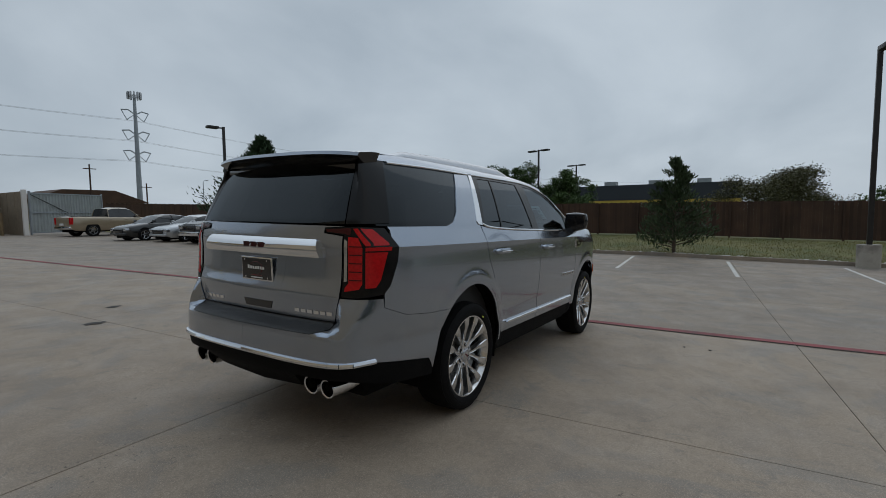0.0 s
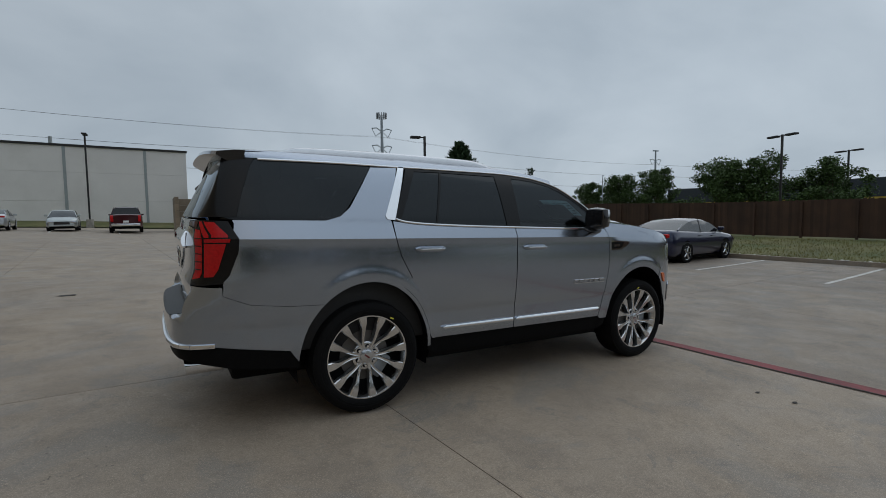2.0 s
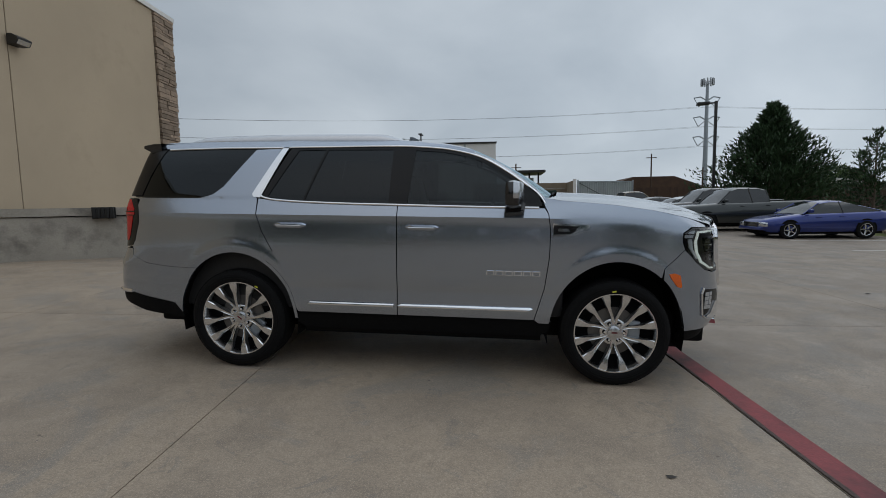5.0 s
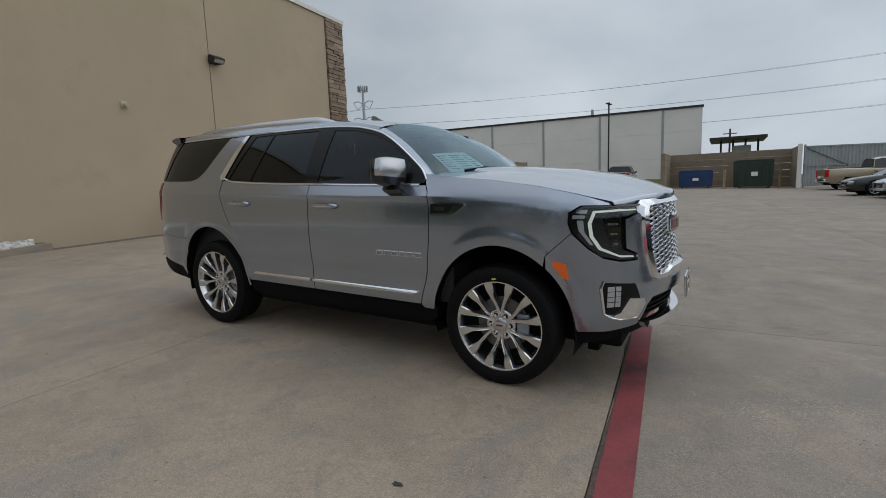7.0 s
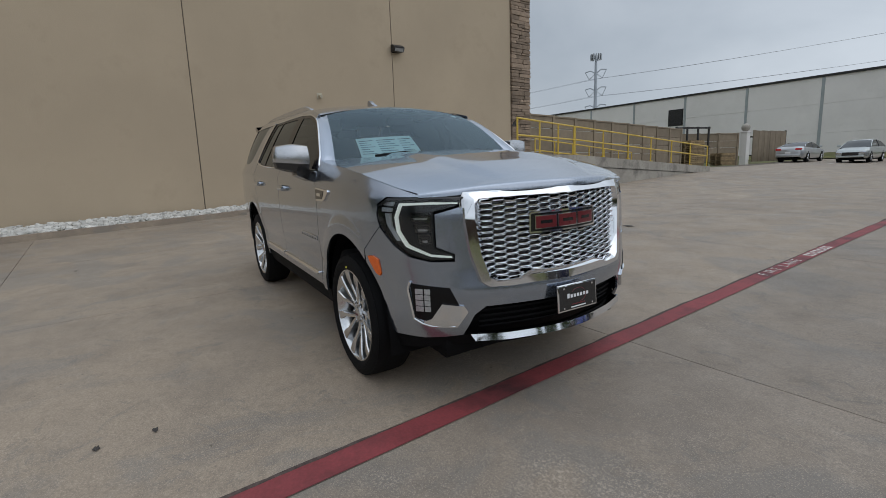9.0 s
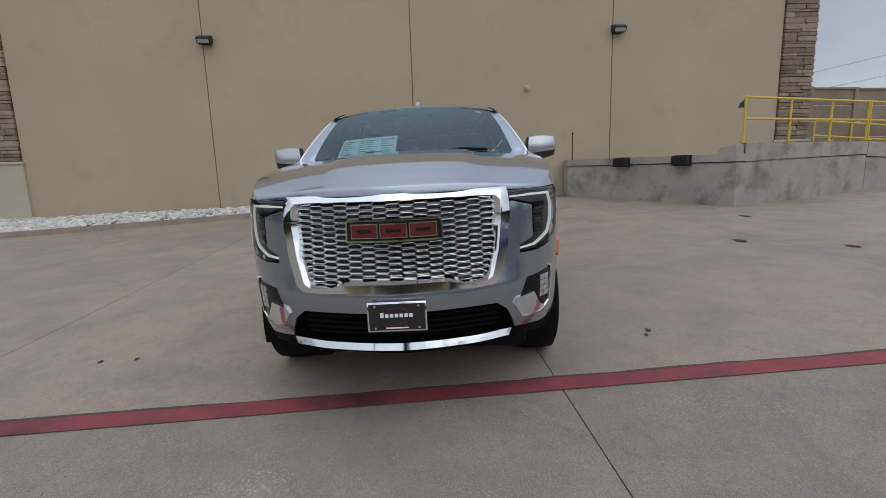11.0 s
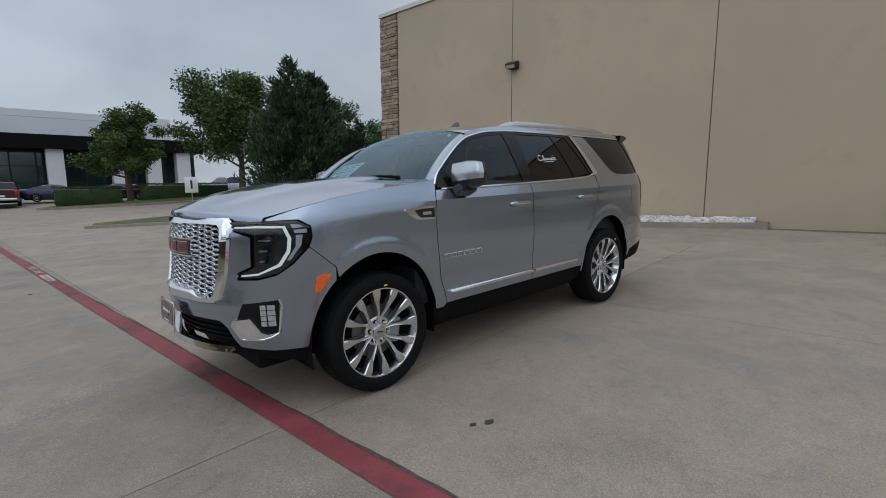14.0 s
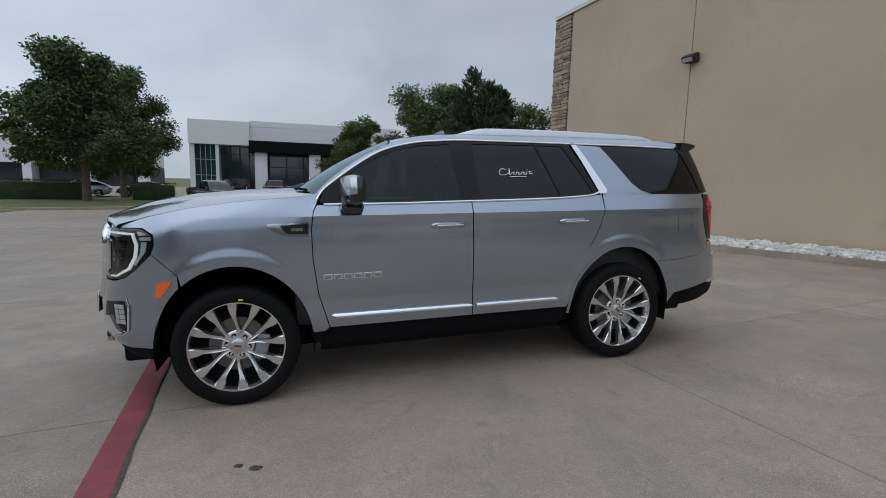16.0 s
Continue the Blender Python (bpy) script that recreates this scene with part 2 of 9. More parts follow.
GLASS_CLEAR = glass("clear_lens", (0.88, 0.90, 0.92))


def concrete(name, rgb, warm, dark, joints=0.0):
    """Worn cast concrete: broad cloudy tone, hand-sized mottling, sandy specks, dark drips and pale scuffs."""
    m = bpy.data.materials.new(name)
    m.use_nodes = True
    n, l = m.node_tree.nodes, m.node_tree.links
    p = n["Principled BSDF"]
    geo = n.new("ShaderNodeNewGeometry")

    def tex(scale, detail=6.0, rough=0.6, dist=0.0):
        t = n.new("ShaderNodeTexNoise")
        t.inputs["Scale"].default_value, t.inputs["Detail"].default_value, t.inputs["Roughness"].default_value, t.inputs["Distortion"].default_value = scale, detail, rough, dist
        l.new(geo.outputs["Position"], t.inputs["Vector"])
        return t.outputs["Fac"]

    def span(v, a, b, c=0.0, d=1.0):
        r = n.new("ShaderNodeMapRange")
        for k, q in zip(("From Min", "From Max", "To Min", "To Max"), (a, b, c, d)):
            r.inputs[k].default_value = q
        l.new(v, r.inputs["Value"])
        return r.outputs[0]

    def blend(f, c1, c2, mode="MIX"):
        x = n.new("ShaderNodeMixRGB"); x.blend_type = mode
        l.new(f, x.inputs["Fac"])
        for k, c in ((1, c1), (2, c2)):
            if isinstance(c, tuple):
                x.inputs[k].default_value = (*c, 1)
            else:
                l.new(c, x.inputs[k])
        return x.outputs[0]

    c = blend(span(tex(0.22, 4), 0.38, 0.62), rgb, warm)
    c = blend(span(tex(0.55, 5, 0.6, 0.8), 0.48, 0.66, 0, 0.45), c, dark)
    c = blend(span(tex(1.3, 8, 0.65, 0.4), 0.50, 0.70, 0, 0.78), c, dark)
    c = blend(span(tex(3.2, 6, 0.7), 0.56, 0.72, 0, 0.35), c, tuple(min(1, q * 1.35) for q in rgb))
    c = blend(span(tex(14, 5, 0.7, 0.3), 0.50, 0.66, 0, 0.42), c, tuple(q * 0.66 for q in rgb))
    # grey washed patches with ragged rims
    grey = sum(rgb) / 3
    c = blend(span(tex(0.8, 9, 0.62, 1.2), 0.52, 0.60, 0, 0.50), c, (grey * 0.78, grey * 0.75, grey * 0.70))
    c = blend(span(tex(2.4, 8, 0.7, 1.5), 0.58, 0.64, 0, 0.45), c, (grey * 0.62, grey * 0.60, grey * 0.56))
    c = blend(span(tex(75, 2, 0.5), 0.36, 0.64, 0, 0.48), c, tuple(q * 0.58 for q in rgb))
    c = blend(span(tex(160, 1, 0.5), 0.56, 0.68, 0, 0.60), c, tuple(min(1, q * 1.55) for q in rgb))
    # clusters of dark pits
    pits = n.new("ShaderNodeMath"); pits.operation = "MULTIPLY"
    l.new(span(tex(0.7, 5, 0.7, 0.6), 0.53, 0.62), pits.inputs[0]); l.new(span(tex(34, 2, 0.6), 0.66, 0.71, 0, 0.8), pits.inputs[1])
    c = blend(pits.outputs[0], c, tuple(q * 0.28 for q in rgb))
    # patches where the skin is worn off and pale grit shows
    worn = n.new("ShaderNodeMath"); worn.operation = "MULTIPLY"
    l.new(span(tex(0.9, 6, 0.7), 0.55, 0.66), worn.inputs[0]); l.new(span(tex(70, 2, 0.6), 0.54, 0.62, 0, 0.6), worn.inputs[1])
    c = blend(worn.outputs[0], c, tuple(min(1, q * 1.7) for q in rgb))
    oi = n.new("ShaderNodeObjectInfo")
    hs = n.new("ShaderNodeHueSaturation")
    l.new(span(oi.outputs["Random"], 0, 1, 0.95, 1.05), hs.inputs["Value"]); l.new(c, hs.inputs["Color"])
    l.new(hs.outputs[0], p.inputs["Base Color"])
    l.new(span(tex(2.0, 5), 0.3, 0.7, 0.55, 0.85), p.inputs["Roughness"])
    b = n.new("ShaderNodeBump"); b.inputs["Strength"].default_value = 0.35; b.inputs["Distance"].default_value = 0.004
    l.new(tex(110, 3), b.inputs["Height"]); l.new(b.outputs[0], p.inputs["Normal"])
    return m

CONCRETE = concrete("pale_concrete", (0.325, 0.262, 0.202), (0.372, 0.292, 0.215), (0.205, 0.166, 0.132))
CONCRETE_GREYER = concrete("greyer_concrete", (0.276, 0.226, 0.180), (0.318, 0.254, 0.192), (0.172, 0.142, 0.116))
CONCRETE_WALL = material("weathered_concrete", (0.36, 0.33, 0.285), 0.85, 0, 0.2, 1.2, 40, bump=0.3, stain=((0.12, 0.11, 0.10), 1.6, 0.50, 0.75))
JOINT = material("joint_filler", (0.135, 0.109, 0.085), 0.9, 0, 0.3, 4, 60, bump=0.3)
CRACKED = material("dirt_filled_crack", (0.085, 0.060, 0.052), 0.9, 0, 0.5, 30, 140, bump=0.5)
REDPAINT = material("worn_red_kerb_paint", (0.245, 0.046, 0.050), 0.7, 0, 0.30, 2.5, 60, bump=0.2, stain=((0.085, 0.026, 0.028), 1.3, 0.48, 0.66))
LINEPAINT = material("worn_white_paint", (0.62, 0.60, 0.56), 0.7, 0, 0.15, 3, 60, stain=((0.33, 0.29, 0.24), 6.0, 0.52, 0.7))
STUCCO = material("tan_stucco", (0.44, 0.35, 0.248), 0.9, 0, 0.085, 0.45, 70, bump=0.35, rough_vary=0.05, stain=((0.385, 0.305, 0.215), 0.9, 0.55, 0.8))
STUCCO_TRIM = material("pale_stucco", (0.47, 0.42, 0.32), 0.9, 0, 0.06, 1.5, 200, bump=0.3)
CAPMETAL = material("cap_metal", (0.55, 0.53, 0.49), 0.4, 0.6, 0.06, 2, 60)
STONE = material("ledger_stone", (0.27, 0.20, 0.145), 0.9, 0, 0.3, 5, 50, bump=0.5, island=0.35)
MORTAR = material("mortar", (0.16, 0.13, 0.10), 0.95, 0, 0.2, 8, 80, bump=0.3)
ROCK = material("white_river_rock", (0.56, 0.54, 0.50), 0.8, 0, 0.18, 6, 50, bump=0.3, island=0.25)
BOULDER = material("red_sandstone", (0.25, 0.145, 0.085), 0.9, 0, 0.3, 3, 30, bump=0.5)
GRASS = material("dry_grass_ground", (0.135, 0.125, 0.045), 0.95, 0, 0.45, 0.6, 14, bump=0.5, stain=((0.075, 0.095, 0.025), 0.35, 0.45, 0.65))
BLADE = material("grass_blade", (0.165, 0.148, 0.038), 0.8, 0, 0.3, 2, 30, island=0.3)
YELLOW = material("yellow_rail_paint", (0.62, 0.42, 0.06), 0.45, 0, 0.1, 5, 80)
FENCEWOOD = material("dark_stained_wood", (0.062, 0.032, 0.019), 0.85, 0, 0.3, 1.2, 40, bump=0.4, island=0.22)
PRECAST = material("precast_fence", (0.235, 0.185, 0.13), 0.9, 0, 0.15, 2.5, 50, bump=0.4, island=0.12)
DARKSTEEL = material("dark_bronze_steel", (0.028, 0.026, 0.025), 0.5, 0.3, 0.2, 10, 80)
GALV = material("galvanised_steel", (0.33, 0.36, 0.39), 0.5, 0.6, 0.1, 2, 40)
WHITEWALL = material("white_tilt_wall", (0.74, 0.71, 0.675), 0.85, 0, 0.06, 0.3, 20, bump=0.1, stain=((0.63, 0.60, 0.56), 0.25, 0.5, 0.8))
RUBBER = material("dock_rubber", (0.012, 0.012, 0.012), 0.85, 0, 0.3, 10, 90, bump=0.5)
RUST = material("painted_metal_grey", (0.33, 0.36, 0.36), 0.6, 0.3, 0.12, 1.5, 30)

# ---- ground, lot slabs, red line ----
LOT = Matrix.Translation((2.13, 0.93, 0)) @ Matrix.Rotation(radians(4.6), 4, "Z")   # joints run square to the building


def lot_point(b, a, dz=0.0):
    p = LOT @ Vector((b, a, 0))
    return Vector((p.x, p.y, ground_z(p.x, p.y) + dz))


def sheet(name, material_, us, vs, place, parent=None, smooth=60):
    """A sheet over the grid us x vs; place(u, v) gives the point."""
    bm = bmesh.new()
    grid = [[bm.verts.new(place(u, v)) for v in vs] for u in us]
    for i in range(len(us) - 1):
        for j in range(len(vs) - 1):
            bm.faces.new((grid[i][j], grid[i + 1][j], grid[i + 1][j + 1], grid[i][j + 1]))
    return put(name, bm, material_, parent, smooth)


axis = sorted({*range(-80, 81, 4), -2500, -1200, -600, -300, -160, -110, 110, 160, 300, 600, 1200, 2500})
# the strips of grass beyond the kerbs lie a little above the lot's base
def land(x, y):
    z = ground_z(x, y) - 0.12
    if x > 15.6:
        z += 0.16 + 0.22 * smoothstep(16, 25, x)
    return (x, y, z)
axis_x = sorted({*axis, 15.3, 15.7, 17, 19, 22, 25})
ground = sheet("ground", GRASS, axis_x, axis, land)
tagged(ground, "dry grass and earth reaching the horizon", "ground", kind="structure")

pavement = empty("pavement", Matrix.Identity(4), "tan concrete parking lot cast in large slabs with narrow joints", "pavement", kind="structure")
B_JOINTS = [-11.6, -7.2, -3.62, -0.005, 3.6, 7.2, 10.8, 13.2]
A_JOINTS = [-25.8, -21.5, -17.2, -12.9, -8.6, -4.3, 0.0, 4.3, 8.6, 12.9, 17.2, 21.5, 25.8, 30.1, 34.4, 38.7, 43.0, 47.3]
base = sheet("joint_bed", JOINT, [-13 + 3 * i for i in range(10)], [-27 + 3 * i for i in range(26)], lambda b, a: lot_point(b, a, -0.03), pavement)


def slab(b0, b1, a0, a1, name="slab"):
    g, n = 0.0036, 4
    bm = bmesh.new()
    bs = [b0 + g + (b1 - b0 - 2 * g) * i / n for i in range(n + 1)]
    as_ = [a0 + g + (a1 - a0 - 2 * g) * i / n for i in range(n + 1)]
    top = [[bm.verts.new(lot_point(b, a, -0.004 if i in (0, n) or j in (0, n) else 0.0)) for j, a in enumerate(as_)] for i, b in enumerate(bs)]
    for i in range(n):
        for j in range(n):
            bm.faces.new((top[i][j], top[i + 1][j], top[i + 1][j + 1], top[i][j + 1]))
    rim = [top[i][0] for i in range(n + 1)] + [top[n][j] for j in range(1, n + 1)] + [top[i][n] for i in range(n - 1, -1, -1)] + [top[0][j] for j in range(n - 1, 0, -1)]
    low = [bm.verts.new(v.co - Vector((0, 0, 0.05))) for v in rim]
    for i in range(len(rim)):
        j = (i + 1) % len(rim)
        bm.faces.new((rim[j], rim[i], low[i], low[j]))
    return put(name, bm, CONCRETE_GREYER if b0 > -0.1 else CONCRETE, pavement)   # the bays beyond the red line are greyer and darker


def strip(name, material_, pts, width, lift, parent=None, step=1.0):
    """A painted band along pts (x, y), laid on the lot."""
    bm = bmesh.new()
    rows = []
    for (x0, y0), (x1, y1) in zip(pts, pts[1:]):
        d = Vector((x1 - x0, y1 - y0, 0))
        side = Vector((-d.y, d.x, 0)).normalized() * width / 2
        k = max(1, int(d.length / step))
        for i in range(k + 1):
            p = Vector((x0, y0, 0)) + d * i / k
            rows.append([bm.verts.new((q.x, q.y, ground_z(q.x, q.y) + lift)) for q in (p - side, p + side)])
    for r, s in zip(rows, rows[1:]):
        bm.faces.new((r[0], r[1], s[1], s[0]))
    bmesh.ops.recalc_face_normals(bm, faces=bm.faces)
    ob = put(name, bm, material_, parent)
    return ob


def red_x(y):
    return 2.205 - 0.092 * (y - 0.93)


fire_lane = strip("fire_lane_line", REDPAINT, [(red_x(-24), -24), (red_x(24), 24)], 0.165, 0.0042, None, 0.5)
tagged(fire_lane, "worn red fire lane line painted on the concrete", "road marking", kind="structure")

# chipped construction joint along the line's edge: dark crack with broken rim
crack_rng = random.Random(31)
bm = bmesh.new()
rows, w0, w1 = [], 0.006, 0.006
for i in range(430):
    y = -11.0 + 0.055 * i
    w0 = min(0.024, max(0.002, w0 + crack_rng.uniform(-0.006, 0.006)))
    w1 = min(0.012, max(0.002, w1 + crack_rng.uniform(-0.004, 0.004)))
    x = red_x(y) - 0.084
    rows.append([bm.verts.new((q, y, ground_z(q, y) + h)) for q, h in ((x - w0, 0.0046), (x - 0.001, 0.0056), (x + w1, 0.0052))])
for r, s in zip(rows, rows[1:]):
    bm.faces.new((r[0], r[1], s[1], s[0]))
    bm.faces.new((r[1], r[2], s[2], s[1]))
bmesh.ops.recalc_face_normals(bm, faces=bm.faces)
put("chipped_joint", bm, CRACKED, pavement)

# white stencilled words on the red line
def words(text, size, m, material_, depth=0.002, parent=None, name="lettering", spacing=1.0, shear=0.0, label=""):
    cu = bpy.data.curves.new(name, "FONT")
    cu.body, cu.size, cu.extrude, cu.align_x, cu.align_y, cu.space_character, cu.shear = text, size, depth, "CENTER", "CENTER", spacing, shear
    tmp = new("tmp_text", cu)
    me = bpy.data.meshes.new_from_object(tmp.evaluated_get(bpy.context.evaluated_depsgraph_get()))
    bpy.data.objects.remove(tmp)
    bpy.data.curves.remove(cu)
    me.materials.clear()
    me.materials.append(material_)
    ob = new(name, me)
    if parent:
        ob.parent = parent
    ob.matrix_local = m
    if label:
        ob["label"] = label
    return ob


def on_line(y, dx=0.0):
    """A place on the red line, lying in the lot's slope."""
    x = red_x(y) + dx
    sx = (ground_z(x + 0.3, y) - ground_z(x - 0.3, y)) / 0.6
    sy = (ground_z(x, y + 0.5) - ground_z(x, y - 0.5)) / 1.0
    return pose(x, y, ground_z(x, y) + 0.0075, -math.degrees(math.atan(sx)), -math.degrees(math.atan(sy)), 95.2)


def lane_words(wy, bars):
    sign_ = empty("stencil_lettering", on_line(wy), "worn white stencilled words on the red line", "road marking", "fire lane words")
    x = -0.545
    for ch in "FIRE LANE":
        if ch != " ":
            words(ch, 0.150, Matrix.Translation((x, 0, 0)), LINEPAINT, 0.0005, sign_, "letter")
        x += 0.085 if ch in "I " else 0.140
    for k in range(bars):      # further characters, worn past reading
        bm = bmesh.new()
        box(bm, 0.84 + 0.125 * k, 0.92 + 0.125 * k, -0.055, 0.055, 0.0, 0.001)
        box(bm, 0.862 + 0.125 * k, 0.898 + 0.125 * k, -0.03, 0.02, 0.001, 0.0015, index=1)
        part("stencil_bar", bm, [LINEPAINT, REDPAINT], sign_, smooth=None)


for wy, bars in ((4.24, 7), (-8.1, 7), (19.2, 0)):
    lane_words(wy, bars)

for (p, q) in (((10.15, 0.47), (14.7, 0.83)), ((10.0, -2.65), (14.3, -2.3)), ((10.0, -5.7), (14.2, -5.4)), ((10.3, 3.6), (14.9, 4.0)), ((10.4, 6.7), (15.0, 7.1)), ((10.5, 9.8), (15.0, 10.2)), ((10.6, 12.9), (15.0, 13.3)),
               ((-5.0, 34.0), (-5.3, 38.2)), ((-8.9, 35.1), (-9.3, 39.3)), ((-1.3, 33.3), (-1.4, 36.1)), ((-12.7, 36.9), (-13.0, 41.0))):
    tagged(strip("parking_line", LINEPAINT, [p, q], 0.10, 0.005), "worn white painted parking bay line", "road marking", "parking lines")

# ---- kerbs ----
def kerb(name, pts, width=0.16, height=0.13, label="low concrete kerb along the planting strip"):
    bm = bmesh.new()
    rows = []
    for i, (x, y) in enumerate(pts):
        a, b = pts[max(0, i - 1)], pts[min(len(pts) - 1, i + 1)]
        d = Vector((b[0] - a[0], b[1] - a[1], 0)).normalized()
        s = Vector((-d.y, d.x, 0))
        z = ground_z(x, y)
        prof = [(-width / 2, -0.08), (-width / 2, height - 0.03), (-width / 2 + 0.03, height), (width / 2, height), (width / 2, -0.08)]
        rows.append([bm.verts.new((x + s.x * o, y + s.y * o, z + h)) for o, h in prof])
    for r, t in zip(rows, rows[1:]):
        for k in range(4):
            bm.faces.new((r[k], r[k + 1], t[k + 1], t[k]))
    bm.faces.new(rows[0]); bm.faces.new(rows[-1][::-1])
    bmesh.ops.recalc_face_normals(bm, faces=bm.faces)
    return tagged(put(name, bm, CONCRETE, None, 40), label, "kerb", kind="structure")


def wall_x(y):
    return -9.91 - 0.0770 * y


kerb("kerb_east", [(15.25 + 0.03 * y, y) for y in range(-20, 37, 2)], label="concrete kerb between the lot and the grass strip")
bed_pts = [(wall_x(0.6) + 0.12, 0.6), (wall_x(0.1) + 0.35, 0.1), (-9.25, -0.6), (-8.85, -2.0), (-8.45, -3.4), (-8.05, -4.9), (-7.35, -6.3), (-6.4, -8.8), (-5.5, -11.0), (-5.0, -12.6), (-4.55, -14.2)]
kerb("kerb_bed", bed_pts, label="low concrete kerb round the white rock bed")

# bed of white rock along the building
bed = sheet("planting_bed", GRASS, range(len(bed_pts)), [0, 0.35, 0.7, 1.0],
            lambda i, v: (lambda p, x1: (p[0] - 0.05 + (x1 - p[0]) * v, p[1], ground_z(p[0], p[1]) + 0.06 + 0.10 * v))(bed_pts[int(i)], wall_x(bed_pts[int(i)][1]) - (0.1 if bed_pts[int(i)][1] > -13 else 3.0)), None)
tagged(bed, "earth bed beside the building wall", "planting bed", kind="structure")


def rock_mesh(seed):
    rng = random.Random(seed)
    bm = bmesh.new()
    bmesh.ops.create_icosphere(bm, subdivisions=1, radius=1)
    for v in bm.verts:
        v.co *= 1 + rng.uniform(-0.22, 0.22)
    bmesh.ops.transform(bm, matrix=Matrix.Diagonal((1, rng.uniform(0.55, 0.85), rng.uniform(0.45, 0.65), 1)), verts=bm.verts)
    me = bpy.data.meshes.new("rock")
    bm.to_mesh(me)
    bm.free()
    me.materials.append(ROCK)
    return me


rock_kinds = [rock_mesh(i) for i in range(6)]
rock_bed = empty("rock_bed", Matrix.Identity(4), "loose white river rocks heaped along the building wall", "rock bed", kind="structure")
rng = random.Random(4)
loose = bmesh.new()
count = 0
for i in range(2600):
    y = rng.uniform(-14.1, 0.3)
    edge = interp(-y, [(-p[1], p[0]) for p in bed_pts])
    inner = wall_x(y) if y > -13.2 else edge - 3.2 + 0.4 * (y + 13.2)
    if edge - inner < 0.25:
        continue
    v = rng.random() ** 0.8
    x = edge - 0.14 - (edge - inner - 0.2) * v
    z = ground_z(edge, y) + 0.075 + 0.10 * v + rng.uniform(0, 0.045)
    sz = rng.uniform(0.06, 0.13) * (1.25 if y < -9 else 1.0)
    m = Matrix.Translation((x, y, z)) @ Euler((rng.uniform(-0.4, 0.4), rng.uniform(-0.4, 0.4), rng.uniform(0, 6.28))).to_matrix().to_4x4() @ Matrix.Scale(sz, 4)
    if count < 300 and y > -13:
        ob = new("rock", rock_kinds[i % 6])
        ob.parent = rock_bed
        ob.matrix_local = m
        count += 1
    else:
        k = len(loose.verts)
        loose.from_mesh(rock_kinds[i % 6])
        loose.verts.ensure_lookup_table()
        bmesh.ops.transform(loose, matrix=m, verts=loose.verts[k:])
tagged(part("loose_rocks", loose, ROCK, rock_bed, "", None), kind="stuff")

# ---- the stucco building ----
WALL_T = Matrix.Translation((-10.00, 0, 0)) @ Matrix.Rotation(math.atan(0.0860), 4, "Z")   # y runs along the wall, x out of it
TOP = 8.05
wall = empty("wall_west", WALL_T, "tan stucco side wall of a large shop building", "wall", kind="structure")
edges = [-12.35, -6.84, -0.83, 5.33, 10.79]
for a, b in zip(edges, edges[1:]):
    bm = bmesh.new()
    box(bm, -0.35, 0.0, a + 0.012, b - 0.012, -0.6, TOP, 0.008)
    part("panel", bm, STUCCO, wall, smooth=None)
bm = bmesh.new()
box(bm, -0.34, -0.02, -12.3, 10.8, -0.5, TOP - 0.05)
part("joint_backing", bm, JOINT, wall, smooth=None)
bm = bmesh.new()
box(bm, -0.45, 0.06, -13.42, 11.95, TOP + 0.002, TOP + 0.16, 0.01)
part("parapet_cap", bm, CAPMETAL, wall, smooth=None)
for a, b, d in ((-13.36, -12.36, -1), (10.80, 11.86, 1)):
    bm = bmesh.new()
    box(bm, -0.9, -0.03, a + 0.06, b - 0.06, -0.3, TOP)
    part("column_core", bm, MORTAR, wall, smooth=None)
    bm = bmesh.new()
    box(bm, -0.95, 0.08, a - 0.06, b + 0.06, -0.6, 1.80, 0.01)
    part("pedestal", bm, STUCCO_TRIM, wall, "pale stucco pedestal", smooth=None)
    bm = bmesh.new()
    box(bm, -0.97, 0.12, a - 0.10, b + 0.10, 1.80, 1.88, 0.015)
    part("pedestal_cap", bm, STUCCO_TRIM, wall, smooth=None)
# rest of the building, closing it behind
hull = bmesh.new()
box(hull, -30, -0.352, -13.3, 11.8, -0.6, TOP - 0.1)
tagged(put("building_hull", hull, STUCCO), "tan stucco body of the shop building", "building", kind="structure").matrix_world = WALL_T


def wall_lamp(y, z):
    lamp = empty("wall_lamp", WALL_T @ Matrix.Translation((0, y, z)), "dark bronze wall pack lamp on the stucco wall", "wall lamp", "wall lamps")
    bm = bmesh.new()
    box(bm, 0.0, 0.05, -0.13, 0.13, -0.12, 0.12, 0.01)
    part("back_plate", bm, DARKSTEEL, lamp)
    bm = bmesh.new()
    prism(bm, [(0.05, -0.11), (0.05, 0.11), (0.16, 0.11), (0.30, 0.03), (0.30, -0.02), (0.24, -0.11)], -0.19, 0.19)
    part("housing", bm, DARKSTEEL, lamp)
    bm = bmesh.new()
    prism(bm, [(0.245, -0.105), (0.302, -0.02), (0.308, -0.02), (0.25, -0.112)], -0.16, 0.16)
    part("lens", bm, LENSGREY, lamp, "ribbed glass lens")


wall_lamp(-6.72, 5.15)
wall_lamp(5.45, 5.30)
bm = bmesh.new()
tube(bm, (0, 2.68, 3.65), (0.16, 2.68, 3.62), 0.05, 0.05, 14)
box(bm, 0.0, 0.03, 2.60, 2.76, 3.57, 3.73, 0.005)
drain = put("overflow_pipe", bm, STUCCO_TRIM, None, 35)
drain.matrix_world = WALL_T
tagged(drain, "short pale overflow pipe through the stucco wall", "pipe")

# ---- loading dock and ramp ----
dock = empty("loading_dock", Matrix.Identity(4), "weathered concrete loading dock with dark stains", "loading dock", kind="structure")
D0, D1 = Vector((-9.63, 3.81)), Vector((-5.66, 6.53))


